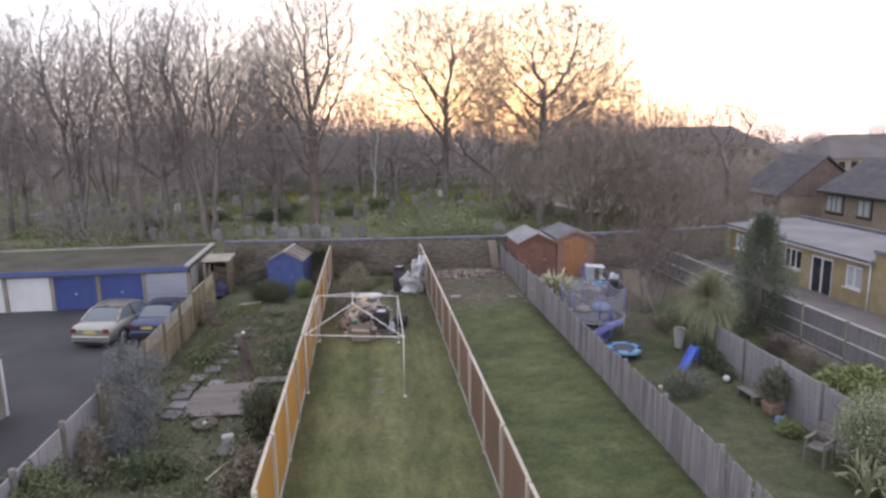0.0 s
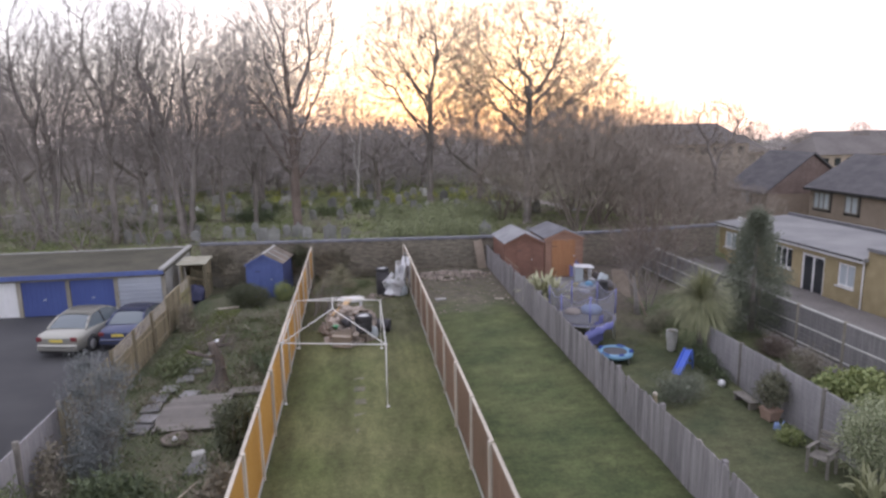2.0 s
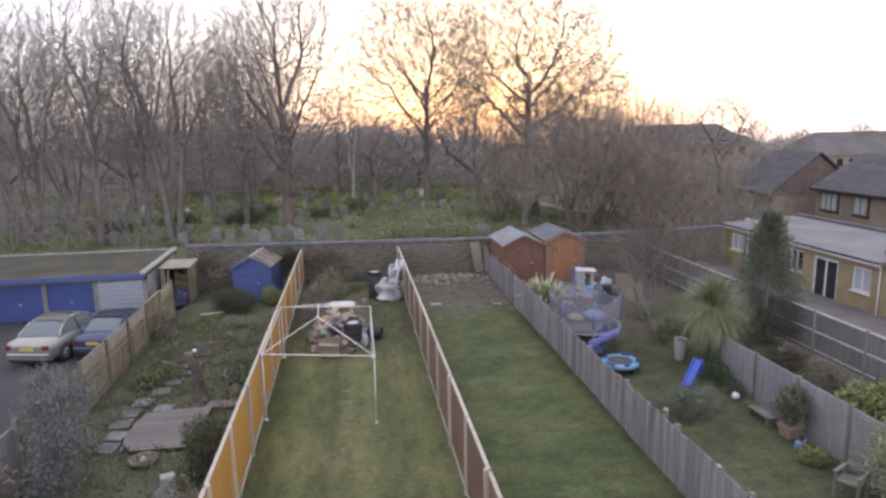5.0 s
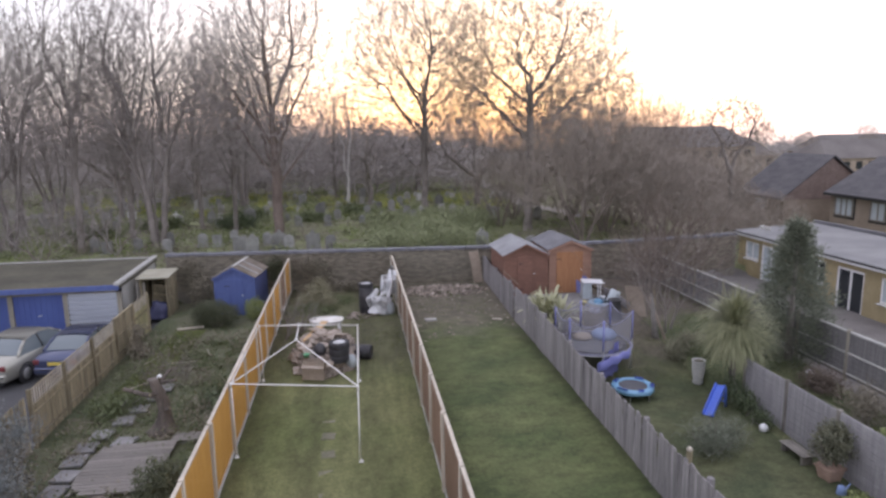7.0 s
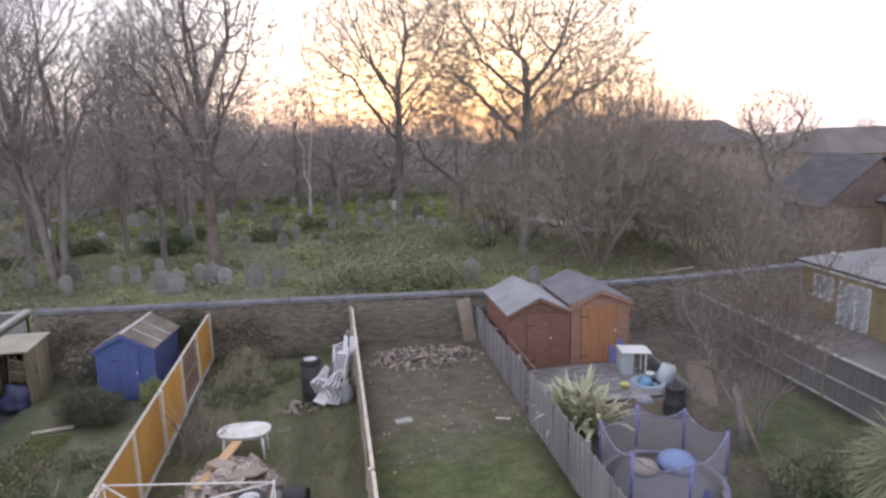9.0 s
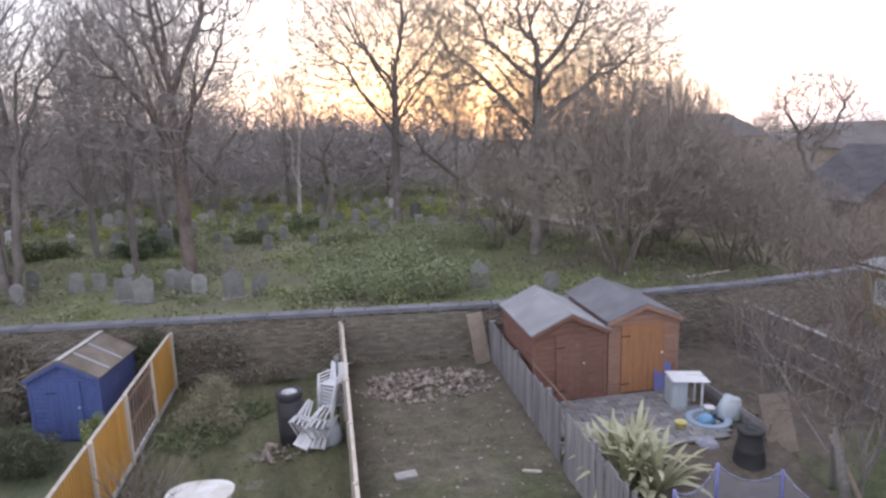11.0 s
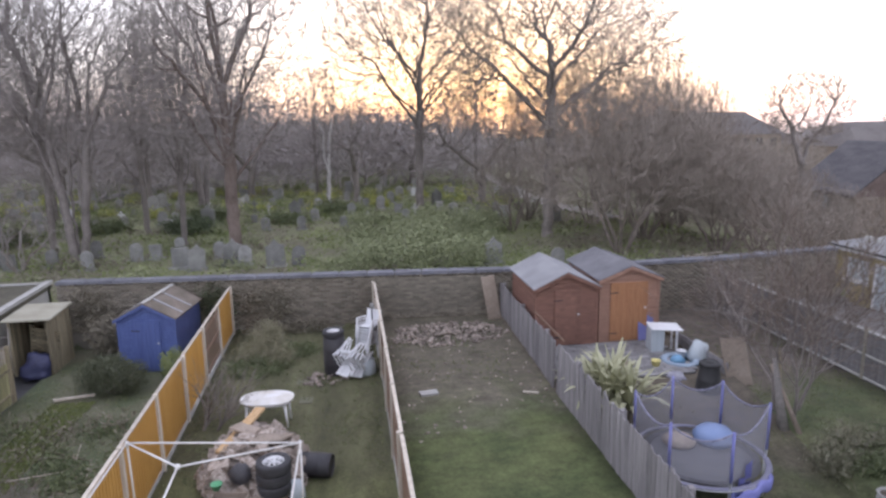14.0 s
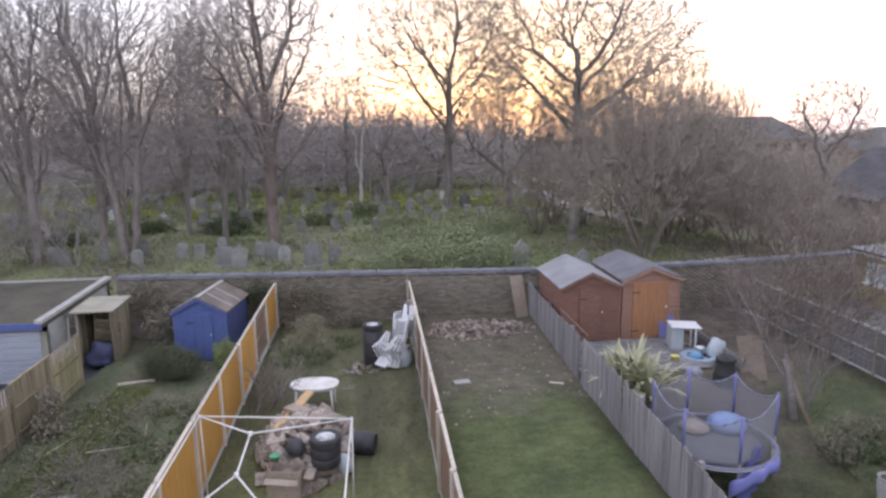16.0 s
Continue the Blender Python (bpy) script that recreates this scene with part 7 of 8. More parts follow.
def round_barrel(label, x, y, z, r, h, tilt=0, rz=0):
    t = thing("barrel", label, "barrel", x, y, z)
    t.matrix_basis = pose(x, y, z, tilt, 0, rz)
    part("drum", lathe([(r * 0.9, 0), (r * 0.97, 0.03), (r, h * 0.3), (r * 1.03, h * 0.33), (r, h * 0.36), (r, h * 0.66), (r * 1.03, h * 0.69), (r, h * 0.72), (r * 0.96, h * 0.97), (r * 0.9, h)], 24), M["barrel"], t)
    part("rim", lathe([(r * 0.80, h + 0.001), (r * 0.92, h + 0.001), (r * 0.92, h + 0.03), (r * 0.80, h + 0.03), (r * 0.80, h + 0.001)], 24, caps=False), M["barrel"], t)


round_barrel("tall black plastic drum beside the chair stack", 1.60, 29.1, -0.42, 0.30, 1.05)
round_barrel("black plastic barrel lying beside the rubble", 0.98, 24.0, -0.22, 0.24, 0.62, 90, 75)
t = thing("compost_bin", "black tapered plastic compost bin behind the trampoline", "compost bin", 10.45, 25.5, -0.2)
part("drum", lathe([(0.34, 0), (0.34, 0.05), (0.31, 0.08), (0.27, 0.40), (0.265, 0.43), (0.255, 0.44), (0.22, 0.72), (0.215, 0.74)], 24), M["dark"], t)
part("lid", lathe([(0.24, 0.742), (0.25, 0.76), (0.245, 0.80), (0.19, 0.83), (0.17, 0.815), (0.10, 0.81), (0.09, 0.84), (0.03, 0.845)], 24), M["dark"], t)
t = thing("low_fence", "low grey boards edging the patio", "edging", 11.25, 26.0, -0.15)
for i in range(3):
    part("board", bx(-0.02, 0.02, 0.0, 2.6, 0.02 + i * 0.155, 0.165 + i * 0.155, 0.006), M["grey"], t)
for i in range(3):
    part("post", bx(0.022, 0.09, 0.05 + i * 1.22, 0.12 + i * 1.22, -0.1, 0.50, 0.008), M["old"], t)
t = thing("cardboard", "crumpled tan cardboard sheet on the patio edge", "cardboard", 8.75, 26.75, 0.06, 25)
bm = bmesh.new()
rows = [[bm.verts.new((0.11 * i, 0.10 * j, 0.06 * math.sin(i * 1.7 + j) + 0.05 * j)) for j in range(4)] for i in range(5)]
for ra, rb in zip(rows, rows[1:]):
    for j in range(3):
        bm.faces.new((ra[j], rb[j], rb[j + 1], ra[j + 1]))
bmesh.ops.solidify(bm, geom=bm.faces[:], thickness=0.012)
part("sheet", bm, M["card"], t)
t = thing("plastic_bag", "crumpled grey-blue plastic sack on the soil", "bag", 10.0, 26.2, -0.1)
bm = lathe([(0.22, 0), (0.26, 0.06), (0.21, 0.15), (0.10, 0.20), (0.02, 0.22)], 14)
for v in bm.verts:
    v.co += Vector((0.09 * noise.noise(v.co * 7), 0.09 * noise.noise(v.co * 7 + Vector((4, 0, 0))), 0.03 * noise.noise(v.co * 9)))
part("sack", bm, M["sack"], t)
for x, y, a in ((7.6, 26.9, 60), (7.85, 27.15, 75), (7.75, 26.6, 110)):
    t = thing("offcut", "pale timber offcut lying by the fence", "offcut", x, y, 0.045, a)
    part("stick", bx(-0.35, 0.35, -0.03, 0.03, 0, 0.03, 0.004), M["pale"], t)


def oval_table():
    t = thing("garden_table", "white plastic oval garden table with a stained top", "table", 0.13, 26.3, -0.48, -4)
    n = 36
    def ring(s, z):
        return [(s * 0.60 * abs(math.cos(a)) ** 0.8 * math.copysign(1, math.cos(a)), s * 0.40 * abs(math.sin(a)) ** 0.8 * math.copysign(1, math.sin(a)), z) for a in (2 * math.pi * i / n for i in range(n))]
    part("tabletop", loft([ring(0.97, 0.66), ring(1.0, 0.675), ring(1.0, 0.70), ring(0.97, 0.712)]), M["stained"], t)
    part("apron", loft([ring(0.86, 0.60), ring(0.88, 0.659)]), M["plastic"], t)
    for x in (-0.42, 0.42):
        for y in (-0.22, 0.22):
            part("leg", rod((x * 1.12, y * 1.12, 0), (x, y, 0.605), 0.022, 10, None, 0.034), M["plastic"], t)


oval_table()


def plastic_chair(label, x, y, z, rz, tilt=0, group="stacked chairs"):
    c = thing("plastic_chair", label, "chair", x, y, z, group=group)
    c.matrix_basis = pose(x, y, z, tilt, 0, rz)
    part("seat", bx(-0.21, 0.21, -0.20, 0.21, 0.40, 0.43, 0.012), M["plastic"], c)
    m = pose(0, 0.20, 0.43, -14)
    back_rest = part("backrest", bx(-0.23, 0.23, 0.0, 0.025, 0.34, 0.41, 0.006, m), M["plastic"], c)
    part("lower_rail", bx(-0.22, 0.22, 0.0, 0.025, 0.0, 0.05, 0.006, m), M["plastic"], back_rest)
    for i in range(4):
        part("slat", bx(-0.22 + i * 0.113, -0.121 + i * 0.113, 0.0, 0.02, 0.05, 0.34, 0, m), M["plastic"], back_rest)
    for sx in (-1, 1):
        part("arm", box(bx(sx * 0.25 - 0.025, sx * 0.25 + 0.025, -0.2, 0.26, 0.60, 0.625, 0.008), sx * 0.25 - 0.018, sx * 0.25 + 0.018, -0.19, -0.15, 0.40, 0.598), M["plastic"], c)
        for y0 in (-0.18, 0.19):
            part("leg", rod((sx * 0.25, y0 * 1.18, 0), (sx * 0.20, y0, 0.405), 0.018, 8, None, 0.026), M["plastic"], c)
    return c


for i in range(7):
    plastic_chair("white plastic garden chair in a stack by the fence", 2.45 + 0.01 * i, 29.3 + 0.01 * i, -0.10 + i * 0.08, -48 + 2 * i, -6)
for i in range(4):
    plastic_chair("white plastic garden chair tipped off the stack", 2.36 - i * 0.05, 29.0 - 0.02 * i, 0.36 + 0.02 * (i % 3), 150 - 6 * i, -122 + 2 * i)


def pile_things():
    t = thing("plank", "new orange timber plank leaning on the rubble", "plank", 0, 0, 0)
    a, b = Vector((-0.42, 23.7, 0.30)), Vector((0.12, 25.3, 0.42))
    m = Matrix.Translation(a) @ (b - a).to_track_quat("Y", "Z").to_matrix().to_4x4()
    part("board", bx(-0.11, 0.11, 0, (b - a).length, 0, 0.04, 0.005, m), M["plank"], t)
    t = thing("cardboard_box", "open brown cardboard box slumped against the rubble", "cardboard box", -0.12, 22.5, -0.46, -8)
    part("box_wall", bx(-0.32, 0.32, -0.24, -0.22, 0, 0.55, 0.004, pose(0, 0, 0, -6, 3)), M["card"], t)
    part("box_wall", bx(-0.32, 0.32, 0.22, 0.24, 0, 0.52, 0.004), M["card"], t)
    for sx in (-0.32, 0.30):
        part("box_wall", bx(sx, sx + 0.02, -0.219, 0.219, 0, 0.52, 0.004), M["card"], t)
    part("flap", bx(-0.31, 0.31, -0.40, -0.24, 0.50, 0.512, 0.003, pose(0, 0.02, 0.06, 12, 4)), M["card"], t)
    part("flap", bx(0.33, 0.50, -0.20, 0.20, 0.50, 0.512, 0.003, pose(0, 0, 0, 0, 8)), M["card"], t)
    t = thing("refuse_sack", "small black refuse sack tucked into the rubble", "sack", 0.05, 23.0, 0.18)
    bm = lathe([(0.10, -0.1), (0.20, 0), (0.20, 0.12), (0.10, 0.24), (0.03, 0.28)], 14)
    for v in bm.verts:
        v.co *= 1 + 0.3 * noise.noise(v.co * 6)
    part("bag", bm, M["barrel"], t)
    for x, y, z, a, w in ((0.35, 23.9, 0.40, 20, 0.30), (-0.05, 24.3, 0.44, -30, 0.26), (0.62, 24.1, 0.30, 50, 0.24)):
        t = thing("slab", "broken tan paving slab lying on the rubble", "slab", x, y, z, a)
        part("stone", bx(-w, w, -w * 0.7, w * 0.7, 0, 0.05, 0.012, pose(0, 0, 0, -8, 7)), M["card"], t)
    t = thing("plastic_sack", "pale plastic sack sagging on the rubble", "sack", 0.98, 23.05, -0.32)
    bm = lathe([(0.05, -0.1), (0.16, -0.02), (0.17, 0.16), (0.10, 0.30), (0.03, 0.34)], 14)
    for v in bm.verts:
        v.co *= 1 + 0.25 * noise.noise(v.co * 5)
    part("bag", bm, M["curtain"], t)
    t = thing("bottle_crate", "small green plastic tub on the rubble", "tub", -0.35, 22.85, 0.08)
    part("tub", lathe([(0.07, 0), (0.10, 0.10), (0.11, 0.105), (0.09, 0.10), (0.06, 0.02)], 14), mat("green_plastic", (0.08, 0.36, 0.16), (0.10, 0.42, 0.20), 2, 0.4, 0), t)
    t = thing("refuse_sack", "crumpled pale grey refuse sack under the chairs", "sack", 2.4, 28.95, 0.0)
    bm = lathe([(0.30, -0.42), (0.36, -0.25), (0.27, -0.02), (0.05, 0.06)], 16)
    for v in bm.verts:
        v.co *= 1 + 0.4 * noise.noise(v.co * 4)
    part("sheet", bm, M["curtain"], t)
    t = thing("post_stub", "dark leaning stick with a small grey pot on top", "stick", 2.62, 29.6, -0.4)
    part("stick", rod((0, 0, 0), (0.05, 0, 1.65), 0.02), M["dark"], t)
    part("pot", lathe([(0.05, 1.60), (0.065, 1.66), (0.06, 1.74), (0.03, 1.77)], 12, None, pose(0.05, 0, 0)), M["stone"], t)
    t = thing("pillar", "leaning pale brown board against the wall", "post", 6.72, 31.95, -0.1)
    part("board", bx(-0.22, 0.22, -0.04, 0.04, 0, 1.46, 0.01, pose(0, 0, 0, -4, -9, 0)), M["card"], t)


pile_things()


# ---- left garden ----
def hut():
    h = thing("lean_to_store", "open-fronted timber store with a pale sloping roof", "shed", -7.14, 31.55, -0.8)
    for x0, x1 in ((-0.55, -0.50), (0.50, 0.55)):
        for i in range(8):
            part("board", bx(x0, x1, 0.02 + i * 0.175, 0.19 + i * 0.175, 0, 1.62 + 0.006 * i, 0.006), M["old"], h)
    for i in range(5):
        part("back_board", bx(-0.5 + i * 0.2, -0.31 + i * 0.2, 1.38, 1.42, 0, 1.64), M["old"], h)
    part("roof", bx(-0.66, 0.66, -0.12, 1.52, 1.68, 1.74, 0.01, pose(0, 0, 0, 2)), mat("faded_tan_roof", (0.36, 0.34, 0.25), (0.45, 0.43, 0.33), 1.5, 0.9, 0.4, 30), h)
    part("front_post", bx(-0.55, -0.47, -0.06, 0.018, 0, 1.64, 0.008), M["old"], h)
    part("front_post", bx(0.47, 0.55, -0.06, 0.018, 0, 1.64, 0.008), M["old"], h)
    t = thing("pallet", "broken timber pallet stored on end", "pallet", -7.14, 32.1, -0.8)
    for i in range(6):
        part("slat", bx(-0.4, 0.4, -0.01, 0.01, 0.62 + i * 0.13, 0.70 + i * 0.13, 0.004, pose(0, 0, 0, 12, 14, 0)), M["old"], t)
    for x in (-0.35, 0.3):
        part("bearer", bx(x, x + 0.06, 0.012, 0.09, 0.0, 1.40, 0.004, pose(0, 0, 0, 8, 8, 0)), M["old"], t)
    t = thing("tarpaulin", "dark blue tarpaulin bundle in the store", "tarpaulin", -7.02, 31.55, -0.8)
    bm = lathe([(0.46, 0), (0.44, 0.12), (0.40, 0.3), (0.34, 0.45), (0.30, 0.6), (0.2, 0.72), (0.06, 0.78)], 24)
    for v in bm.verts:
        k = 1 + 0.45 * noise.noise(v.co * 3) + 0.15 * noise.noise(v.co * 11)
        v.co = Vector((v.co.x * k, v.co.y * k * 0.8, v.co.z * (0.9 + 0.3 * noise.noise(v.co * 2.3))))
    part("cover", bm, mat("navy_tarpaulin", (0.03, 0.035, 0.10), (0.05, 0.055, 0.14), 3, 0.5, 0.4, 12), t)
    t = thing("ladder", "grey aluminium ladder leaning on the store", "ladder", -7.35, 30.4, -0.8)
    for x in (-0.13, 0.13):
        part("rail", rod((x, 0, 0), (x, 0.2, 1.75), 0.022), M["benchw"], t)
    for i in range(6):
        part("rung", rod((-0.13, 0.03 * i + 0.03, 0.25 + i * 0.25), (0.13, 0.03 * i + 0.03, 0.25 + i * 0.25), 0.014), M["benchw"], t)
    t = thing("timber", "loose pale timber on the ground", "timber", -5.3, 29.5, -0.78, 12)
    part("stick", bx(-0.5, 0.5, -0.04, 0.04, 0, 0.06, 0.005), M["pale"], t)


hut()


def stump():
    t = thing("tree_stump", "cut dark tree trunk with lopped stubs and pale tops", "tree stump", -3.85, 20.4, -0.85)
    rnd = random.Random(3)
    secs = []
    for k in range(13):
        h = k * 0.125
        r = 0.30 * math.exp(-h * 6) + 0.175 - 0.05 * h / 1.5 + 0.03 * noise.noise((h * 4, 3, 0))
        cx, cy = -0.05 + 0.10 * math.sin(h * 2.4) - 0.04 * h, 0.06 * math.sin(h * 3.1)
        secs.append([(cx + r * (1 + 0.16 * noise.noise((math.cos(a) * 1.6, math.sin(a) * 1.6, h * 2))) * math.cos(a), cy + r * math.sin(a), h) for a in (2 * math.pi * i / 14 for i in range(14))])
    part("trunk", loft(secs), M["stumpbark"], t)
    for k, (a, h, ln, rise, r) in enumerate(((172, 0.98, 0.85, 0.40, 0.075), (5, 1.36, 0.36, 0.18, 0.06), (75, 1.38, 0.45, 0.5, 0.05), (235, 1.1, 0.32, 0.3, 0.06), (320, 0.62, 0.28, 0.5, 0.06))):
        p, r0 = Vector((0, 0, h)), r
        d = Vector((math.cos(radians(a)), math.sin(radians(a)), rise * 0.3))
        bm = bmesh.new()
        for j in range(4):
            q = p + d * ln / 4
            rod(p, q, r0, 8, bm, r0 * 0.9)
            p, r0 = q, r0 * 0.9
            d = Vector((d.x + rnd.uniform(-0.2, 0.2), d.y + rnd.uniform(-0.2, 0.2), d.z + rise * 0.25))
        part("stub", bm, M["stumpbark"], t)
        part("cut_face", rod(p, p + d * 0.02, r0 * 0.9, 8), M["old"], t)
    part("pale_cap", lathe([(0.05, 1.502), (0.065, 1.54), (0.03, 1.575)], 9), M["plastic"], t)
    s = thing("garden_stone", "pale block of stone by the hedge", "stone", -3.45, 15.65, -0.8, 20)
    part("block", bx(-0.15, 0.15, -0.12, 0.12, 0, 0.28, 0.03), M["gravel"], s)
    s = thing("water_bowl", "small dark pond bowl with a white stone", "bowl", -4.3, 16.8, -0.8)
    part("bowl", lathe([(0.2, 0), (0.32, 0.06), (0.34, 0.14), (0.3, 0.14), (0.24, 0.05)], 18), M["darkbark"], s)
    part("stone", lathe([(0.05, 0.06), (0.07, 0.12), (0.02, 0.17)], 10), M["plastic"], s)
    for i, (x, y, a, z) in enumerate(((-5.9, 15.5, 30, 0.1), (-5.8, 15.9, 35, 0.3), (-3.1, 13.2, 70, 0.2), (-5.2, 23.3, 60, -0.25), (-4.4, 25.2, 20, -0.3), (-4.9, 22.6, 140, -0.28), (-3.9, 26.2, 100, -0.3), (-5.6, 25.6, 75, -0.3))):
        s = thing("bare_stick", "pale dead branch lying on the shrubs", "branch", x, y, -0.3 + z, a)
        part("branch", rod((-0.5, 0, 0), (0.5, 0.1, -0.12), 0.016, 6, None, 0.008), M["pale"], s)


stump()


# ---- cars ----
def car(label, paint, x, y, z, rz, s=1.0):
    """A four-door saloon, nose towards +y."""
    c = thing("car", label, "car", x, y, z, rz)
    c.scale = (s, s, s)

    def sect(y, w, z0, z1, k=0.12):
        return [(-w + k, y, z0), (w - k, y, z0), (w, y, z0 + k), (w * 1.0, y, (z0 + z1) / 2), (w - 0.04, y, z1 - 0.06), (w - 0.12, y, z1), (-w + 0.12, y, z1), (-w + 0.04, y, z1 - 0.06), (-w, y, (z0 + z1) / 2), (-w, y, z0 + k)]
    body = part("body", loft([sect(-2.2, 0.74, 0.32, 0.80, 0.06), sect(-2.12, 0.80, 0.24, 0.95), sect(-1.3, 0.86, 0.2, 0.98), sect(0, 0.88, 0.2, 0.93), sect(1.2, 0.87, 0.2, 0.90), sect(1.95, 0.80, 0.24, 0.76), sect(2.2, 0.66, 0.32, 0.62, 0.06)]), paint, c)

    prof = [(-1.52, 0.95), (-1.24, 1.16), (-0.95, 1.335), (-0.58, 1.41), (-0.12, 1.43), (0.30, 1.39), (0.72, 1.19), (1.16, 0.91)]

    def half(z, grow=0.0):
        return 0.80 - 0.40 * (z - 0.92) + grow

    def greenhouse(pts, grow, lift):
        """A shell over the cabin's side profile, narrowing upwards."""
        bm = bmesh.new()
        rows = [[bm.verts.new((sx * half(z, grow) * k, y, z + lift + dz)) for sx, k, dz in ((-1, 1, 0), (-1, 0.82, 0.028), (-1, 0.4, 0.045), (1, 0.4, 0.045), (1, 0.82, 0.028), (1, 1, 0))] for y, z in pts]
        for ra, rb in zip(rows, rows[1:]):
            for j in range(5):
                bm.faces.new((ra[j], ra[j + 1], rb[j + 1], rb[j])).smooth = True
        return bm, rows
    bm, rows = greenhouse(prof, 0.0, 0.0)
    for j in (0, 5):
        low = [bm.verts.new(((-1 if j == 0 else 1) * half(0.90), y, 0.90)) for y, z in prof]
        for k in range(len(prof) - 1):
            bm.faces.new((rows[k][j], rows[k + 1][j], low[k + 1], low[k]))
    bmesh.ops.recalc_face_normals(bm, faces=bm.faces)
    part("cabin_glass", bm, M["carglass"], c, "car windows coloured pale like reflected sky")
    bm, rows = greenhouse(prof[2:6], 0.012, 0.012)
    bmesh.ops.solidify(bm, geom=bm.faces[:], thickness=0.02)
    bmesh.ops.recalc_face_normals(bm, faces=bm.faces)
    part("roof", bm, paint, c)
    for sx in (-1, 1):
        edge = [Vector((sx * half(z, 0.005), y, z + 0.005)) for y, z in prof]
        for nm, idx in (("rear_pillar", (0, 1, 2)), ("roof_rail", (2, 3, 4, 5)), ("front_pillar", (5, 6, 7))):
            bm = bmesh.new()
            for i0, i1 in zip(idx, idx[1:]):
                rod(edge[i0], edge[i1], 0.05 if nm == "rear_pillar" else 0.032, 8, bm)
            part(nm, bm, paint, c)
        part("centre_pillar", rod((sx * half(0.90, 0.004), -0.3, 0.90), (sx * half(1.41, 0.004), -0.32, 1.41), 0.03, 8), M["dark"], c)
        part("door_line", bx(sx * 0.885 - 0.004, sx * 0.885 + 0.004, -0.31, -0.295, 0.3, 0.86), M["dark"], c)
        part("door_handle", bx(sx * 0.89 - 0.01, sx * 0.89 + 0.01, -0.5, -0.36, 0.76, 0.785, 0.004), paint, c)
        part("tail_light", bx(sx * 0.68 - 0.13, sx * 0.68 + 0.12, -2.205, -2.13, 0.66, 0.84, 0.02), M["redlens"], c, "red tail light")
        part("headlight", bx(sx * 0.55 - 0.15, sx * 0.55 + 0.15, 2.06, 2.2, 0.56, 0.68, 0.02), M["carglass"], c)
        part("mirror", bx(sx * 0.95 - 0.08, sx * 0.95 + 0.08, 0.55, 0.66, 0.92, 1.04, 0.03), paint, c)
        for yy in (-1.32, 1.35):
            m = Matrix.Translation((sx * 0.80, yy, 0.31)) @ Matrix.Rotation(radians(90), 4, "Y")
            w = part("wheel", lathe([(0.20, -0.10), (0.29, -0.10), (0.31, -0.06), (0.31, 0.06), (0.29, 0.10), (0.20, 0.10)], 24, None, m), M["rubber"], c)
            part("hubcap", lathe([(0.20, 0.101 * sx), (0.17, 0.112 * sx), (0.05, 0.12 * sx)], 18, None, m), M["alloy"], w)
            part("arch", lathe([(0.36, 0.06 * sx), (0.38, 0.088 * sx), (0.34, 0.092 * sx)], 24, None, m, caps=False), M["dark"], c)
    part("rear_bumper", bx(-0.80, 0.80, -2.26, -2.08, 0.30, 0.55, 0.05), paint, c)
    part("rear_valance", bx(-0.7, 0.7, -2.22, -2.05, 0.2, 0.298, 0.02), M["dark"], c)
    part("front_bumper", bx(-0.74, 0.74, 2.05, 2.25, 0.26, 0.5, 0.06), paint, c)
    part("number_plate", bx(-0.26, 0.26, -2.225, -2.20, 0.64, 0.75, 0.004), M["yellow"], c, "blank yellow number plate")
    part("bumper_trim", bx(-0.78, 0.78, -2.272, -2.258, 0.46, 0.50), M["dark"], c)
    return c


car("champagne silver saloon car parked on the court", M["silver"], -9.88, 26.6, -0.97, -12, 0.94)
car("navy blue saloon car parked beside the fence", M["navy"], -8.1, 26.9, -0.97, -8, 0.88)


# ---- right garden ----
def ring(r, tube, z, n=40, k=8):
    bm = bmesh.new()
    rows = []
    for i in range(n):
        a = 2 * math.pi * i / n
        rows.append([bm.verts.new(((r + tube * math.cos(b)) * math.cos(a), (r + tube * math.cos(b)) * math.sin(a), z + 0.5 * tube * math.sin(b))) for b in (2 * math.pi * j / k for j in range(k))])
    for i in range(n):
        for j in range(k):
            f = bm.faces.new((rows[i][j], rows[(i + 1) % n][j], rows[(i + 1) % n][(j + 1) % k], rows[i][(j + 1) % k]))
            f.smooth = True
    return bm


def netmat():
    m = bpy.data.materials.new("safety_netting")
    m.use_nodes = True
    n, l = m.node_tree.nodes, m.node_tree.links
    n.remove(n["Principled BSDF"])
    d, t, x = n.new("ShaderNodeBsdfDiffuse"), n.new("ShaderNodeBsdfTransparent"), n.new("ShaderNodeMixShader")
    d.inputs["Color"].default_value = (0.36, 0.36, 0.40, 1)
    no = n.new("ShaderNodeTexNoise")
    no.inputs["Scale"].default_value = 3
    mr = n.new("ShaderNodeMapRange")
    mr.inputs[3].default_value, mr.inputs[4].default_value = 0.32, 0.52
    l.new(no.outputs[0], mr.inputs[0])
    l.new(mr.outputs[0], x.inputs[0])
    l.new(t.outputs[0], x.inputs[1])
    l.new(d.outputs[0], x.inputs[2])
    l.new(x.outputs[0], n["Material Output"].inputs["Surface"])
    return m


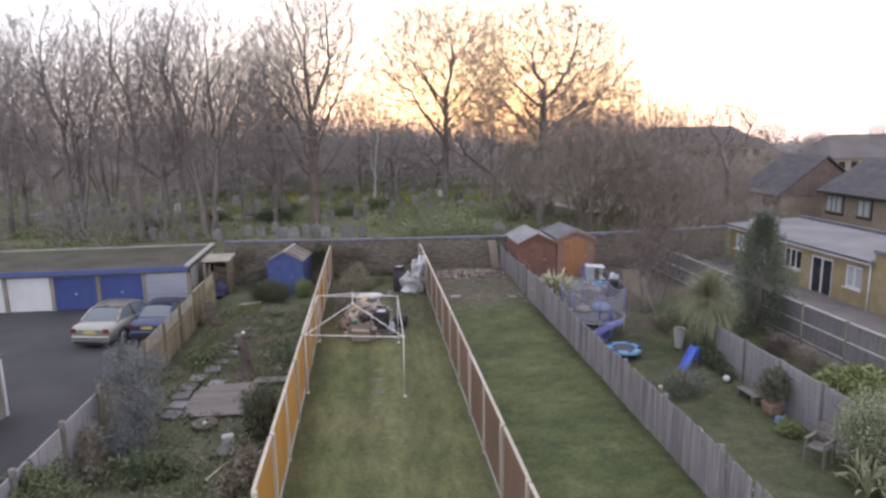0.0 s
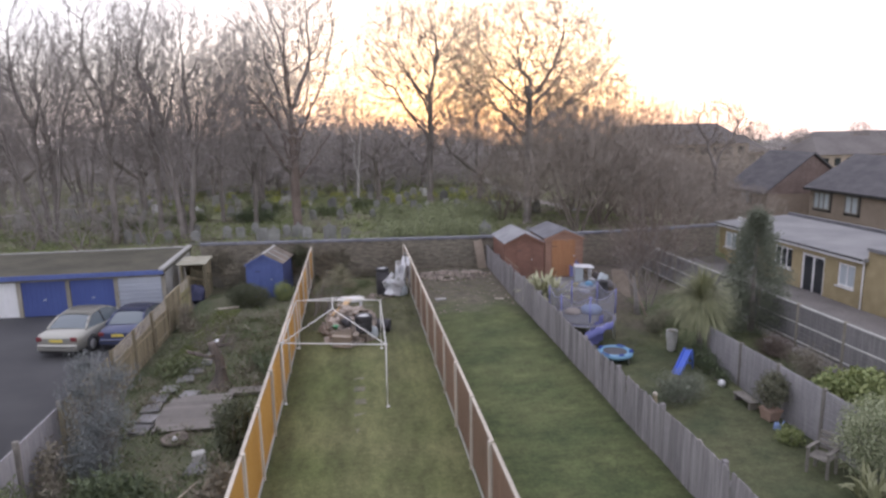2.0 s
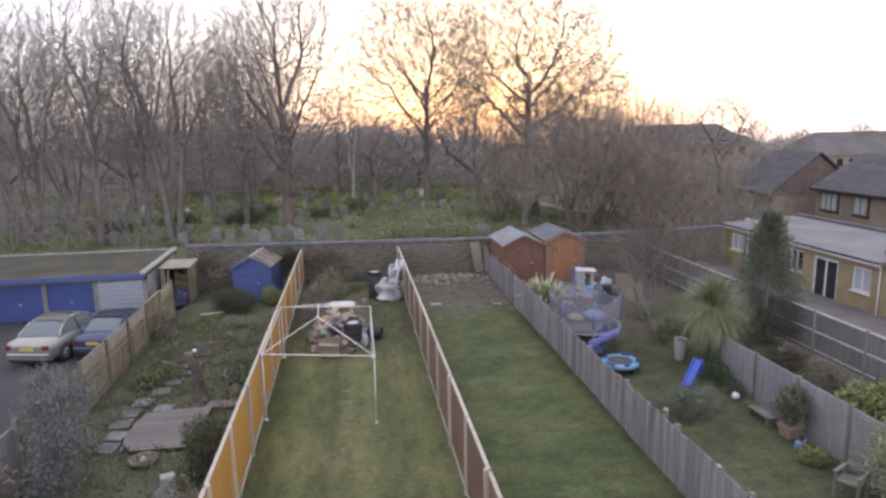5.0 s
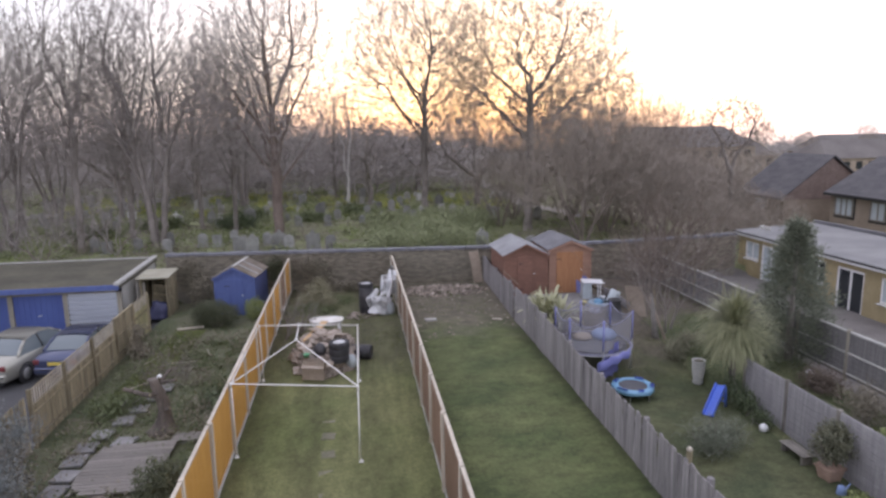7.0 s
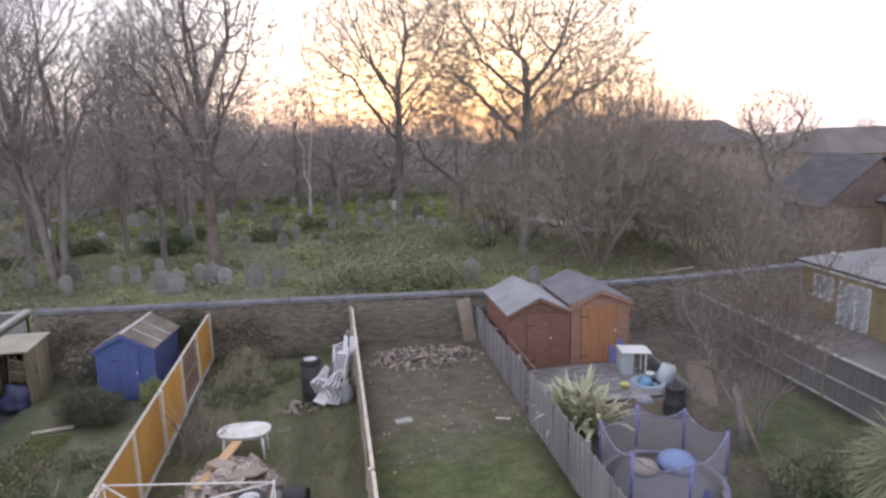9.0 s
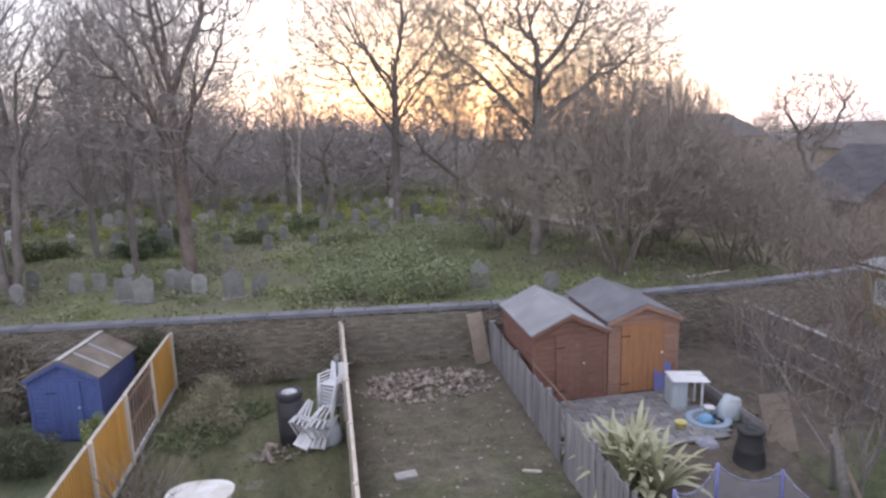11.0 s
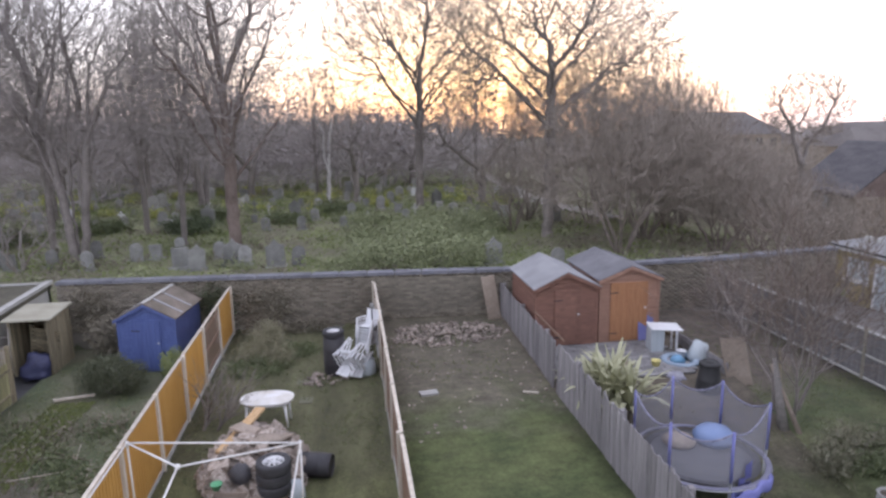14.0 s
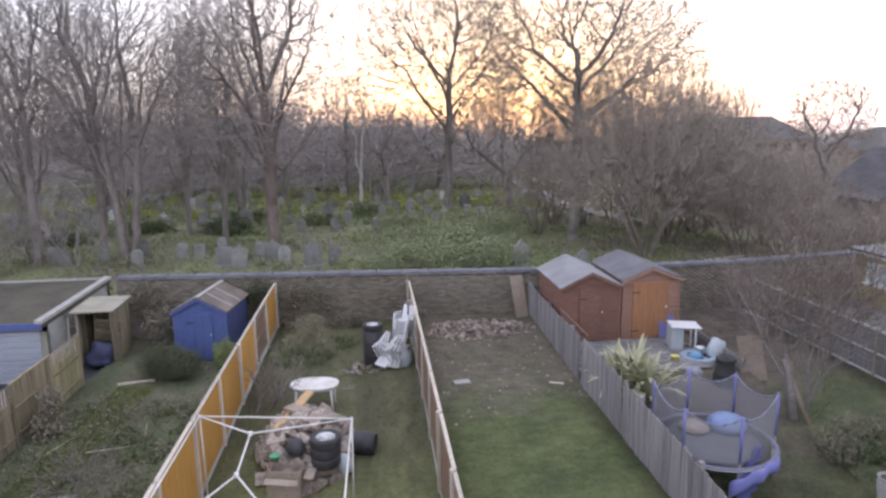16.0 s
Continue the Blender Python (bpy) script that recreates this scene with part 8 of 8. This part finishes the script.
def trampolines():
    gz = ground_z(8.45, 22.4)
    t = thing("trampoline", "large trampoline with sagging net and violet padded poles", "trampoline", 8.45, 22.4, gz)
    R = 1.2
    part("mat", lathe([(R - 0.16, 0.80), (R - 0.15, 0.805), (R * 0.5, 0.79), (0.02, 0.785)], 32), M["matblk"], t)
    part("frame", ring(R, 0.03, 0.79), M["alloy"], t)
    part("safety_pad", ring(R - 0.03, 0.055, 0.81), M["padgrey"], t, "faded lilac-grey edge padding")
    net = bmesh.new()
    n = 6
    tops = []
    for i in range(n):
        a = radians((-13, 42, 88, 146, 215, 264)[i])
        x, y = R * math.cos(a), R * math.sin(a)
        part("pole", rod((x, y, 0.0), (x, y, 1.85), 0.018), M["alloy"], t)
        part("pole_sleeve", rod((x, y, 0.95), (x, y, 1.87), 0.026, 10), M["purple"], t, "violet foam pole sleeve")
        part("leg", rod((x * 0.98, y * 0.98, 0), (x * 0.98, y * 0.98, 0.78), 0.022), M["alloy"], t)
        tops.append((x, y))
    for i in range(n):
        (xa, ya), (xb, yb) = tops[i], tops[(i + 1) % n]
        rows = []
        for k in range(7):
            s = k / 6
            sag = 0.22 * 4 * s * (1 - s)
            x, y = xa + (xb - xa) * s, ya + (yb - ya) * s
            rows.append([net.verts.new((x, y, z)) for z in (0.86, 1.1, 1.45, 1.84 - sag)])
        for a, b in zip(rows, rows[1:]):
            for j in range(3):
                net.faces.new((a[j], b[j], b[j + 1], a[j + 1]))
    (xa, ya), (xb, yb) = tops[0], tops[5]
    bm = bmesh.new()
    rows = [[bm.verts.new((xa + (xb - xa) * (0.55 + 0.45 * k / 8) + 0.05 * math.sin(k * 2.1) + 0.05, ya + (yb - ya) * (0.55 + 0.45 * k / 8) - 0.04, z + 0.05 * math.sin(k * 1.3))) for z in (0.12, 0.45, 0.78, 1.12 - 0.04 * k)] for k in range(9)]
    for ra, rb in zip(rows, rows[1:]):
        for j in range(3):
            bm.faces.new((ra[j], rb[j], rb[j + 1], ra[j + 1])).smooth = True
    bmesh.ops.solidify(bm, geom=bm.faces[:], thickness=0.03)
    part("loose_pad", bm, M["purple"], t, "violet edge pad hanging loose")
    secs = []
    for k in range(15):
        a, drop = radians(256 + 3.8 * k), (1 - k / 14) ** 2
        q, z = R + 0.04 + 0.02 * math.sin(k * 1.1), 0.76 - 0.34 * drop + 0.03 * math.sin(k * 1.4)
        secs.append([((q + 0.045 * math.cos(u)) * math.cos(a), (q + 0.045 * math.cos(u)) * math.sin(a), z + (0.12 + 0.05 * drop) * math.sin(u)) for u in (2 * math.pi * i / 10 for i in range(10))])
    bm = loft(secs)
    part("drooping_pad", bm, M["purple"], t, "violet edge pad slipped off the rim")
    part("safety_net", net, netmat(), t, "sagging grey safety net")
    for i in range(n):
        (xa, ya), (xb, yb) = tops[i], tops[(i + 1) % n]
        bm = bmesh.new()
        ps = [Vector((xa + (xb - xa) * k / 6, ya + (yb - ya) * k / 6, 1.845 - 0.22 * 4 * (k / 6) * (1 - k / 6))) for k in range(7)]
        for a, b in zip(ps, ps[1:]):
            rod(a, b, 0.016, 6, bm)
        part("net_hem", bm, M["padgrey"], t, "lilac hem along the net top")
    p = thing("paddling_pool", "light blue toy boat shell on the trampoline", "toy", 9.0, 22.85, gz + 0.81)
    bm = lathe([(0.36, 0), (0.40, 0.12), (0.30, 0.24), (0.1, 0.30)], 20)
    part("shell", bm, M["toyblue"], p)
    p = thing("cushion", "tan sandpit lid lying on the trampoline", "lid", 8.3, 22.9, gz + 0.82)
    part("lid", lathe([(0.30, 0), (0.32, 0.05), (0.2, 0.14), (0.04, 0.17)], 18), M["card"], p)
    gz = -0.9
    t = thing("mini_trampoline", "small round trampoline with a light blue rim", "trampoline", 9.0, 20.6, gz)
    part("mat", lathe([(0.44, 0.30), (0.02, 0.28)], 28, caps=True), M["matblk"], t)
    part("rim_pad", lathe([(0.40, 0.315), (0.44, 0.335), (0.56, 0.335), (0.60, 0.30), (0.60, 0.20), (0.585, 0.20), (0.585, 0.29)], 36, caps=False), M["ltblue"], t, "light blue skirted rim")
    for a0, a1, r0, r1 in ((200, 232, 0.50, 0.60), (262, 280, 0.44, 0.60), (120, 150, 0.46, 0.58), (30, 60, 0.46, 0.59), (318, 350, 0.48, 0.60)):
        bm = bmesh.new()
        rows = []
        for k in range(9):
            a = radians(a0 + (a1 - a0) * k / 8)
            w = 0.03 * math.sin(k * 2.3 + a0)
            rows.append([bm.verts.new((r * math.cos(a), r * math.sin(a), z)) for r, z in ((r0 + w, 0.345), ((r0 + r1) / 2, 0.375), (r1 - w * 0.5, 0.36))])
        for ra, rb in zip(rows, rows[1:]):
            for j in range(2):
                bm.faces.new((ra[j], ra[j + 1], rb[j + 1], rb[j])).smooth = True
        bmesh.ops.solidify(bm, geom=bm.faces[:], thickness=0.012)
        part("torn_cover", bm, M["bluepl"], t, "torn darker blue cover on the rim")
    for i in range(6):
        a = radians(i * 60)
        part("leg", rod((0.56 * math.cos(a), 0.56 * math.sin(a), 0), (0.56 * math.cos(a), 0.56 * math.sin(a), 0.29), 0.014), M["alloy"], t)


trampolines()


def right_garden():
    t = thing("slide", "bright blue plastic toy slide", "slide", 10.36, 18.9, -0.9, -50)
    m = pose(0, 0, 0, 34)
    part("chute", box(box(bx(-0.105, 0.105, 0, 1.05, 0.03, 0.06, 0.006, m), -0.14, -0.105, 0, 1.05, 0.03, 0.13, 0.006, m), 0.105, 0.14, 0, 1.05, 0.03, 0.13, 0.006, m), M["bluepl"], t)
    for x in (-0.13, 0.13):
        part("leg", rod((x, 0.95, 0), (x, 0.84, 0.6), 0.03), M["bluepl"], t)
    for i in range(3):
        part("step", bx(-0.13, 0.13, 0.90 - i * 0.03, 0.96 - i * 0.03, 0.14 + i * 0.16, 0.18 + i * 0.16, 0.006), M["bluepl"], t)
    t = thing("urn", "pale tall plaster garden urn", "urn", 11.26, 21.05, -0.88)
    part("body", lathe([(0.13, 0), (0.16, 0.04), (0.14, 0.1), (0.19, 0.45), (0.20, 0.62), (0.17, 0.68), (0.21, 0.72), (0.19, 0.74), (0.15, 0.70)], 20), M["gravel"], t)
    part("soil", lathe([(0.15, 0.70), (0.02, 0.72)], 16), M["soil"], t)
    t = thing("football", "white plastic football on the lawn", "ball", 11.25, 17.85, -0.9)
    part("ball", lathe([(0.11 * math.sin(math.pi * i / 8) + 0.001, 0.11 - 0.11 * math.cos(math.pi * i / 8)) for i in range(9)], 16), M["plastic"], t)
    t = thing("football", "white plastic football under the conifer", "ball", 14.6, 20.6, -0.75)
    part("ball", lathe([(0.13 * math.sin(math.pi * i / 8) + 0.001, 0.13 - 0.13 * math.cos(math.pi * i / 8)) for i in range(9)], 16), M["plastic"], t)
    t = thing("flower_pot", "square terracotta tub at the fence", "pot", 11.3, 15.6, -0.95, 10)
    part("tub", loft([[(-0.2, -0.2, 0), (0.2, -0.2, 0), (0.2, 0.2, 0), (-0.2, 0.2, 0)], [(-0.28, -0.28, 0.42), (0.28, -0.28, 0.42), (0.28, 0.28, 0.42), (-0.28, 0.28, 0.42)], [(-0.31, -0.31, 0.43), (0.31, -0.31, 0.43), (0.31, 0.31, 0.43), (-0.31, 0.31, 0.43)], [(-0.31, -0.31, 0.5), (0.31, -0.31, 0.5), (0.31, 0.31, 0.5), (-0.31, 0.31, 0.5)]], smooth=False), M["terra"], t)
    t.scale = (0.72, 0.72, 0.72)
    shrub("shrub", "dull green camellia growing in the terracotta tub", M["camel"], 11.3, 15.6, -0.56, [(0, 0, 0.42, 0.45, 0.4, 0.42), (0.1, 0.1, 0.65, 0.32, 0.32, 0.3)], 5000, 0.040, 40, shell=0.2)
    t = thing("watering_can", "blue plastic watering can beside the tub", "watering can", 11.1, 15.0, -0.92)
    t.scale = (0.75, 0.75, 0.75)
    part("can", lathe([(0.12, 0), (0.13, 0.05), (0.11, 0.24), (0.06, 0.28)], 16), M["toyblue"], t)
    part("spout", rod((0.08, 0, 0.08), (0.30, 0.05, 0.30), 0.02), M["toyblue"], t)
    part("handle", rod((-0.1, 0, 0.05), (-0.08, 0, 0.32), 0.015), M["toyblue"], t)

    def bench(label, x, y, z, rz, w):
        b = thing("bench", label, "bench", x, y, z, rz)
        for i in range(4):
            part("seat_slat", bx(-w, w, -0.22 + i * 0.115, -0.12 + i * 0.115, 0.42, 0.45, 0.006), M["benchw"], b)
        for i in range(4):
            part("back_slat", bx(-w, w, 0, 0.02, 0.06 + i * 0.11, 0.14 + i * 0.11, 0.005, pose(0, 0.24, 0.45, -12)), M["benchw"], b)
        for sx in (-1, 1):
            part("armrest", bx(sx * w - 0.04, sx * w + 0.04, -0.27, 0.28, 0.62, 0.65, 0.006), M["benchw"], b)
            for yy in (-0.2, 0.22):
                part("leg", bx(sx * w - 0.03, sx * w + 0.03, yy - 0.03, yy + 0.03, 0, 0.618, 0.006), M["benchw"], b)
    bench("weathered grey wooden garden seat by the round shrub", 10.75, 12.95, -0.95, -62, 0.22)
    b = thing("bench", "low plank bench against the panel fence", "bench", 11.2, 16.55, -0.95, -90)
    for i in range(3):
        part("seat_slat", bx(-0.42, 0.42, -0.15 + i * 0.105, -0.055 + i * 0.105, 0.26, 0.285, 0.006), M["benchw"], b)
    for sx in (-0.34, 0.34):
        part("leg", bx(sx - 0.03, sx + 0.03, -0.13, 0.13, 0, 0.258, 0.006), M["benchw"], b)
    for x, y, h in ((7.3, 12.2, 1.45), (8.05, 15.7, 0.95), (7.2, 19.6, 1.25)):
        t = thing("garden_post", "short pale timber post by the grey fence", "post", x, y, -0.95)
        part("post", bx(-0.05, 0.05, -0.05, 0.05, 0, h, 0.012), M["old"], t)
        part("cap", lathe([(0.06, h), (0.07, h + 0.03), (0.03, h + 0.08)], 10), M["pale"], t)
    # clutter on the patio
    t = thing("storage_cabinet", "grey plastic cabinet with a white top board", "cabinet", 10.35, 27.95, 0.0, -8)
    part("body", bx(-0.24, 0.12, -0.22, 0.22, 0, 0.68, 0.01), M["curtain"], t)
    part("door", bx(-0.22, 0.10, -0.235, -0.221, 0.03, 0.65, 0.004), M["curtain"], t)
    part("top", bx(-0.30, 0.55, -0.28, 0.28, 0.72, 0.75, 0.01, pose(0, 0, 0, 4, 3)), M["plastic"], t, "white top board")
    for y in (-0.2, 0.2):
        part("leg", bx(0.44, 0.48, y - 0.02, y + 0.02, 0, 0.70), M["plastic"], t)
    t = thing("blue_panel", "blue plastic sheet leaning on the shed", "panel", 10.4, 28.72, 0.0, 4)
    part("sheet", bx(-0.24, 0.24, -0.012, 0.012, 0, 1.05, 0.005, pose(0, 0, 0, -6)), M["purple"], t)
    t = thing("paddling_pool", "round light blue paddling pool full of oddments", "pool", 10.55, 27.05, -0.02)
    part("wall", ring(0.40, 0.09, 0.10, 28), M["dullblue"], t)
    part("floor", lathe([(0.36, 0.03), (0.02, 0.035)], 24), M["ltblue"], t)
    t = thing("bucket", "white plastic bucket standing in the pool", "bucket", 10.65, 27.2, 0.02)
    part("pail", lathe([(0.09, 0), (0.12, 0.26), (0.13, 0.265), (0.11, 0.25), (0.08, 0.02)], 16), M["plastic"], t)
    t = thing("toy_car", "pale blue toy car heaped in the pool", "toy", 10.4, 26.9, 0.06)
    part("body", loft([[(-0.15, -0.1, 0), (0.15, -0.1, 0), (0.15, 0.1, 0), (-0.15, 0.1, 0)], [(-0.16, -0.11, 0.1), (0.16, -0.11, 0.1), (0.16, 0.11, 0.1), (-0.16, 0.11, 0.1)], [(-0.08, -0.08, 0.2), (0.08, -0.08, 0.2), (0.08, 0.08, 0.2), (-0.08, 0.08, 0.2)]]), M["ltblue"], t)
    t = thing("plastic_sack", "pale blue-grey plastic sack slumped on the patio", "sack", 11.1, 27.15, -0.05)
    bm = lathe([(0.22, 0), (0.28, 0.15), (0.24, 0.4), (0.1, 0.55), (0.03, 0.58)], 16)
    for v in bm.verts:
        v.co *= 1 + 0.3 * noise.noise(v.co * 4)
    part("bag", bm, M["curtain"], t)
    t = thing("flower_pot", "yellow plastic pot on the patio", "pot", 9.75, 26.8, 0.02)
    part("pot", lathe([(0.08, 0), (0.12, 0.2), (0.13, 0.21), (0.1, 0.19), (0.06, 0.02)], 14), mat("yellow_plastic", (0.62, 0.55, 0.16), (0.70, 0.62, 0.2), 2, 0.45, 0), t)
    t = thing("plywood_sheet", "tan plywood sheet leaning against the bare tree", "plywood", 11.55, 25.9, -0.25, 8)
    part("sheet", bx(-0.38, 0.38, -0.012, 0.012, 0, 1.2, 0.004, pose(0, 0, 0, -24, 4)), M["card"], t)
    t = thing("split_trunk", "pale torn half of a split tree trunk", "trunk", 0, 0, 0)
    part("torn_limb", rod((11.35, 24.45, 1.05), (11.3, 23.9, -0.5), 0.05, 8, None, 0.13), M["deck"], t)
    part("torn_limb", rod((11.3, 24.5, 0.9), (11.55, 23.6, -0.55), 0.035, 8, None, 0.06), M["card"], t)
    part("splinter", rod((11.4, 24.4, 1.3), (11.45, 24.2, -0.4), 0.02, 6, None, 0.06), M["old"], t)
    t = thing("plank", "dirty plank laid along the patio edge", "plank", 11.45, 28.6, -0.1, 100)
    part("board", bx(-1.6, 1.6, -0.04, 0.04, 0, 0.18, 0.008), M["old"], t)
    t = thing("rail", "thin brown timber rail along the fence top", "rail", 7.02, 26.9, 1.2, 0)
    part("rail", bx(-0.012, 0.012, -0.9, 1.6, -0.02, 0.02, 0.004), M["brown"], t)


right_garden()
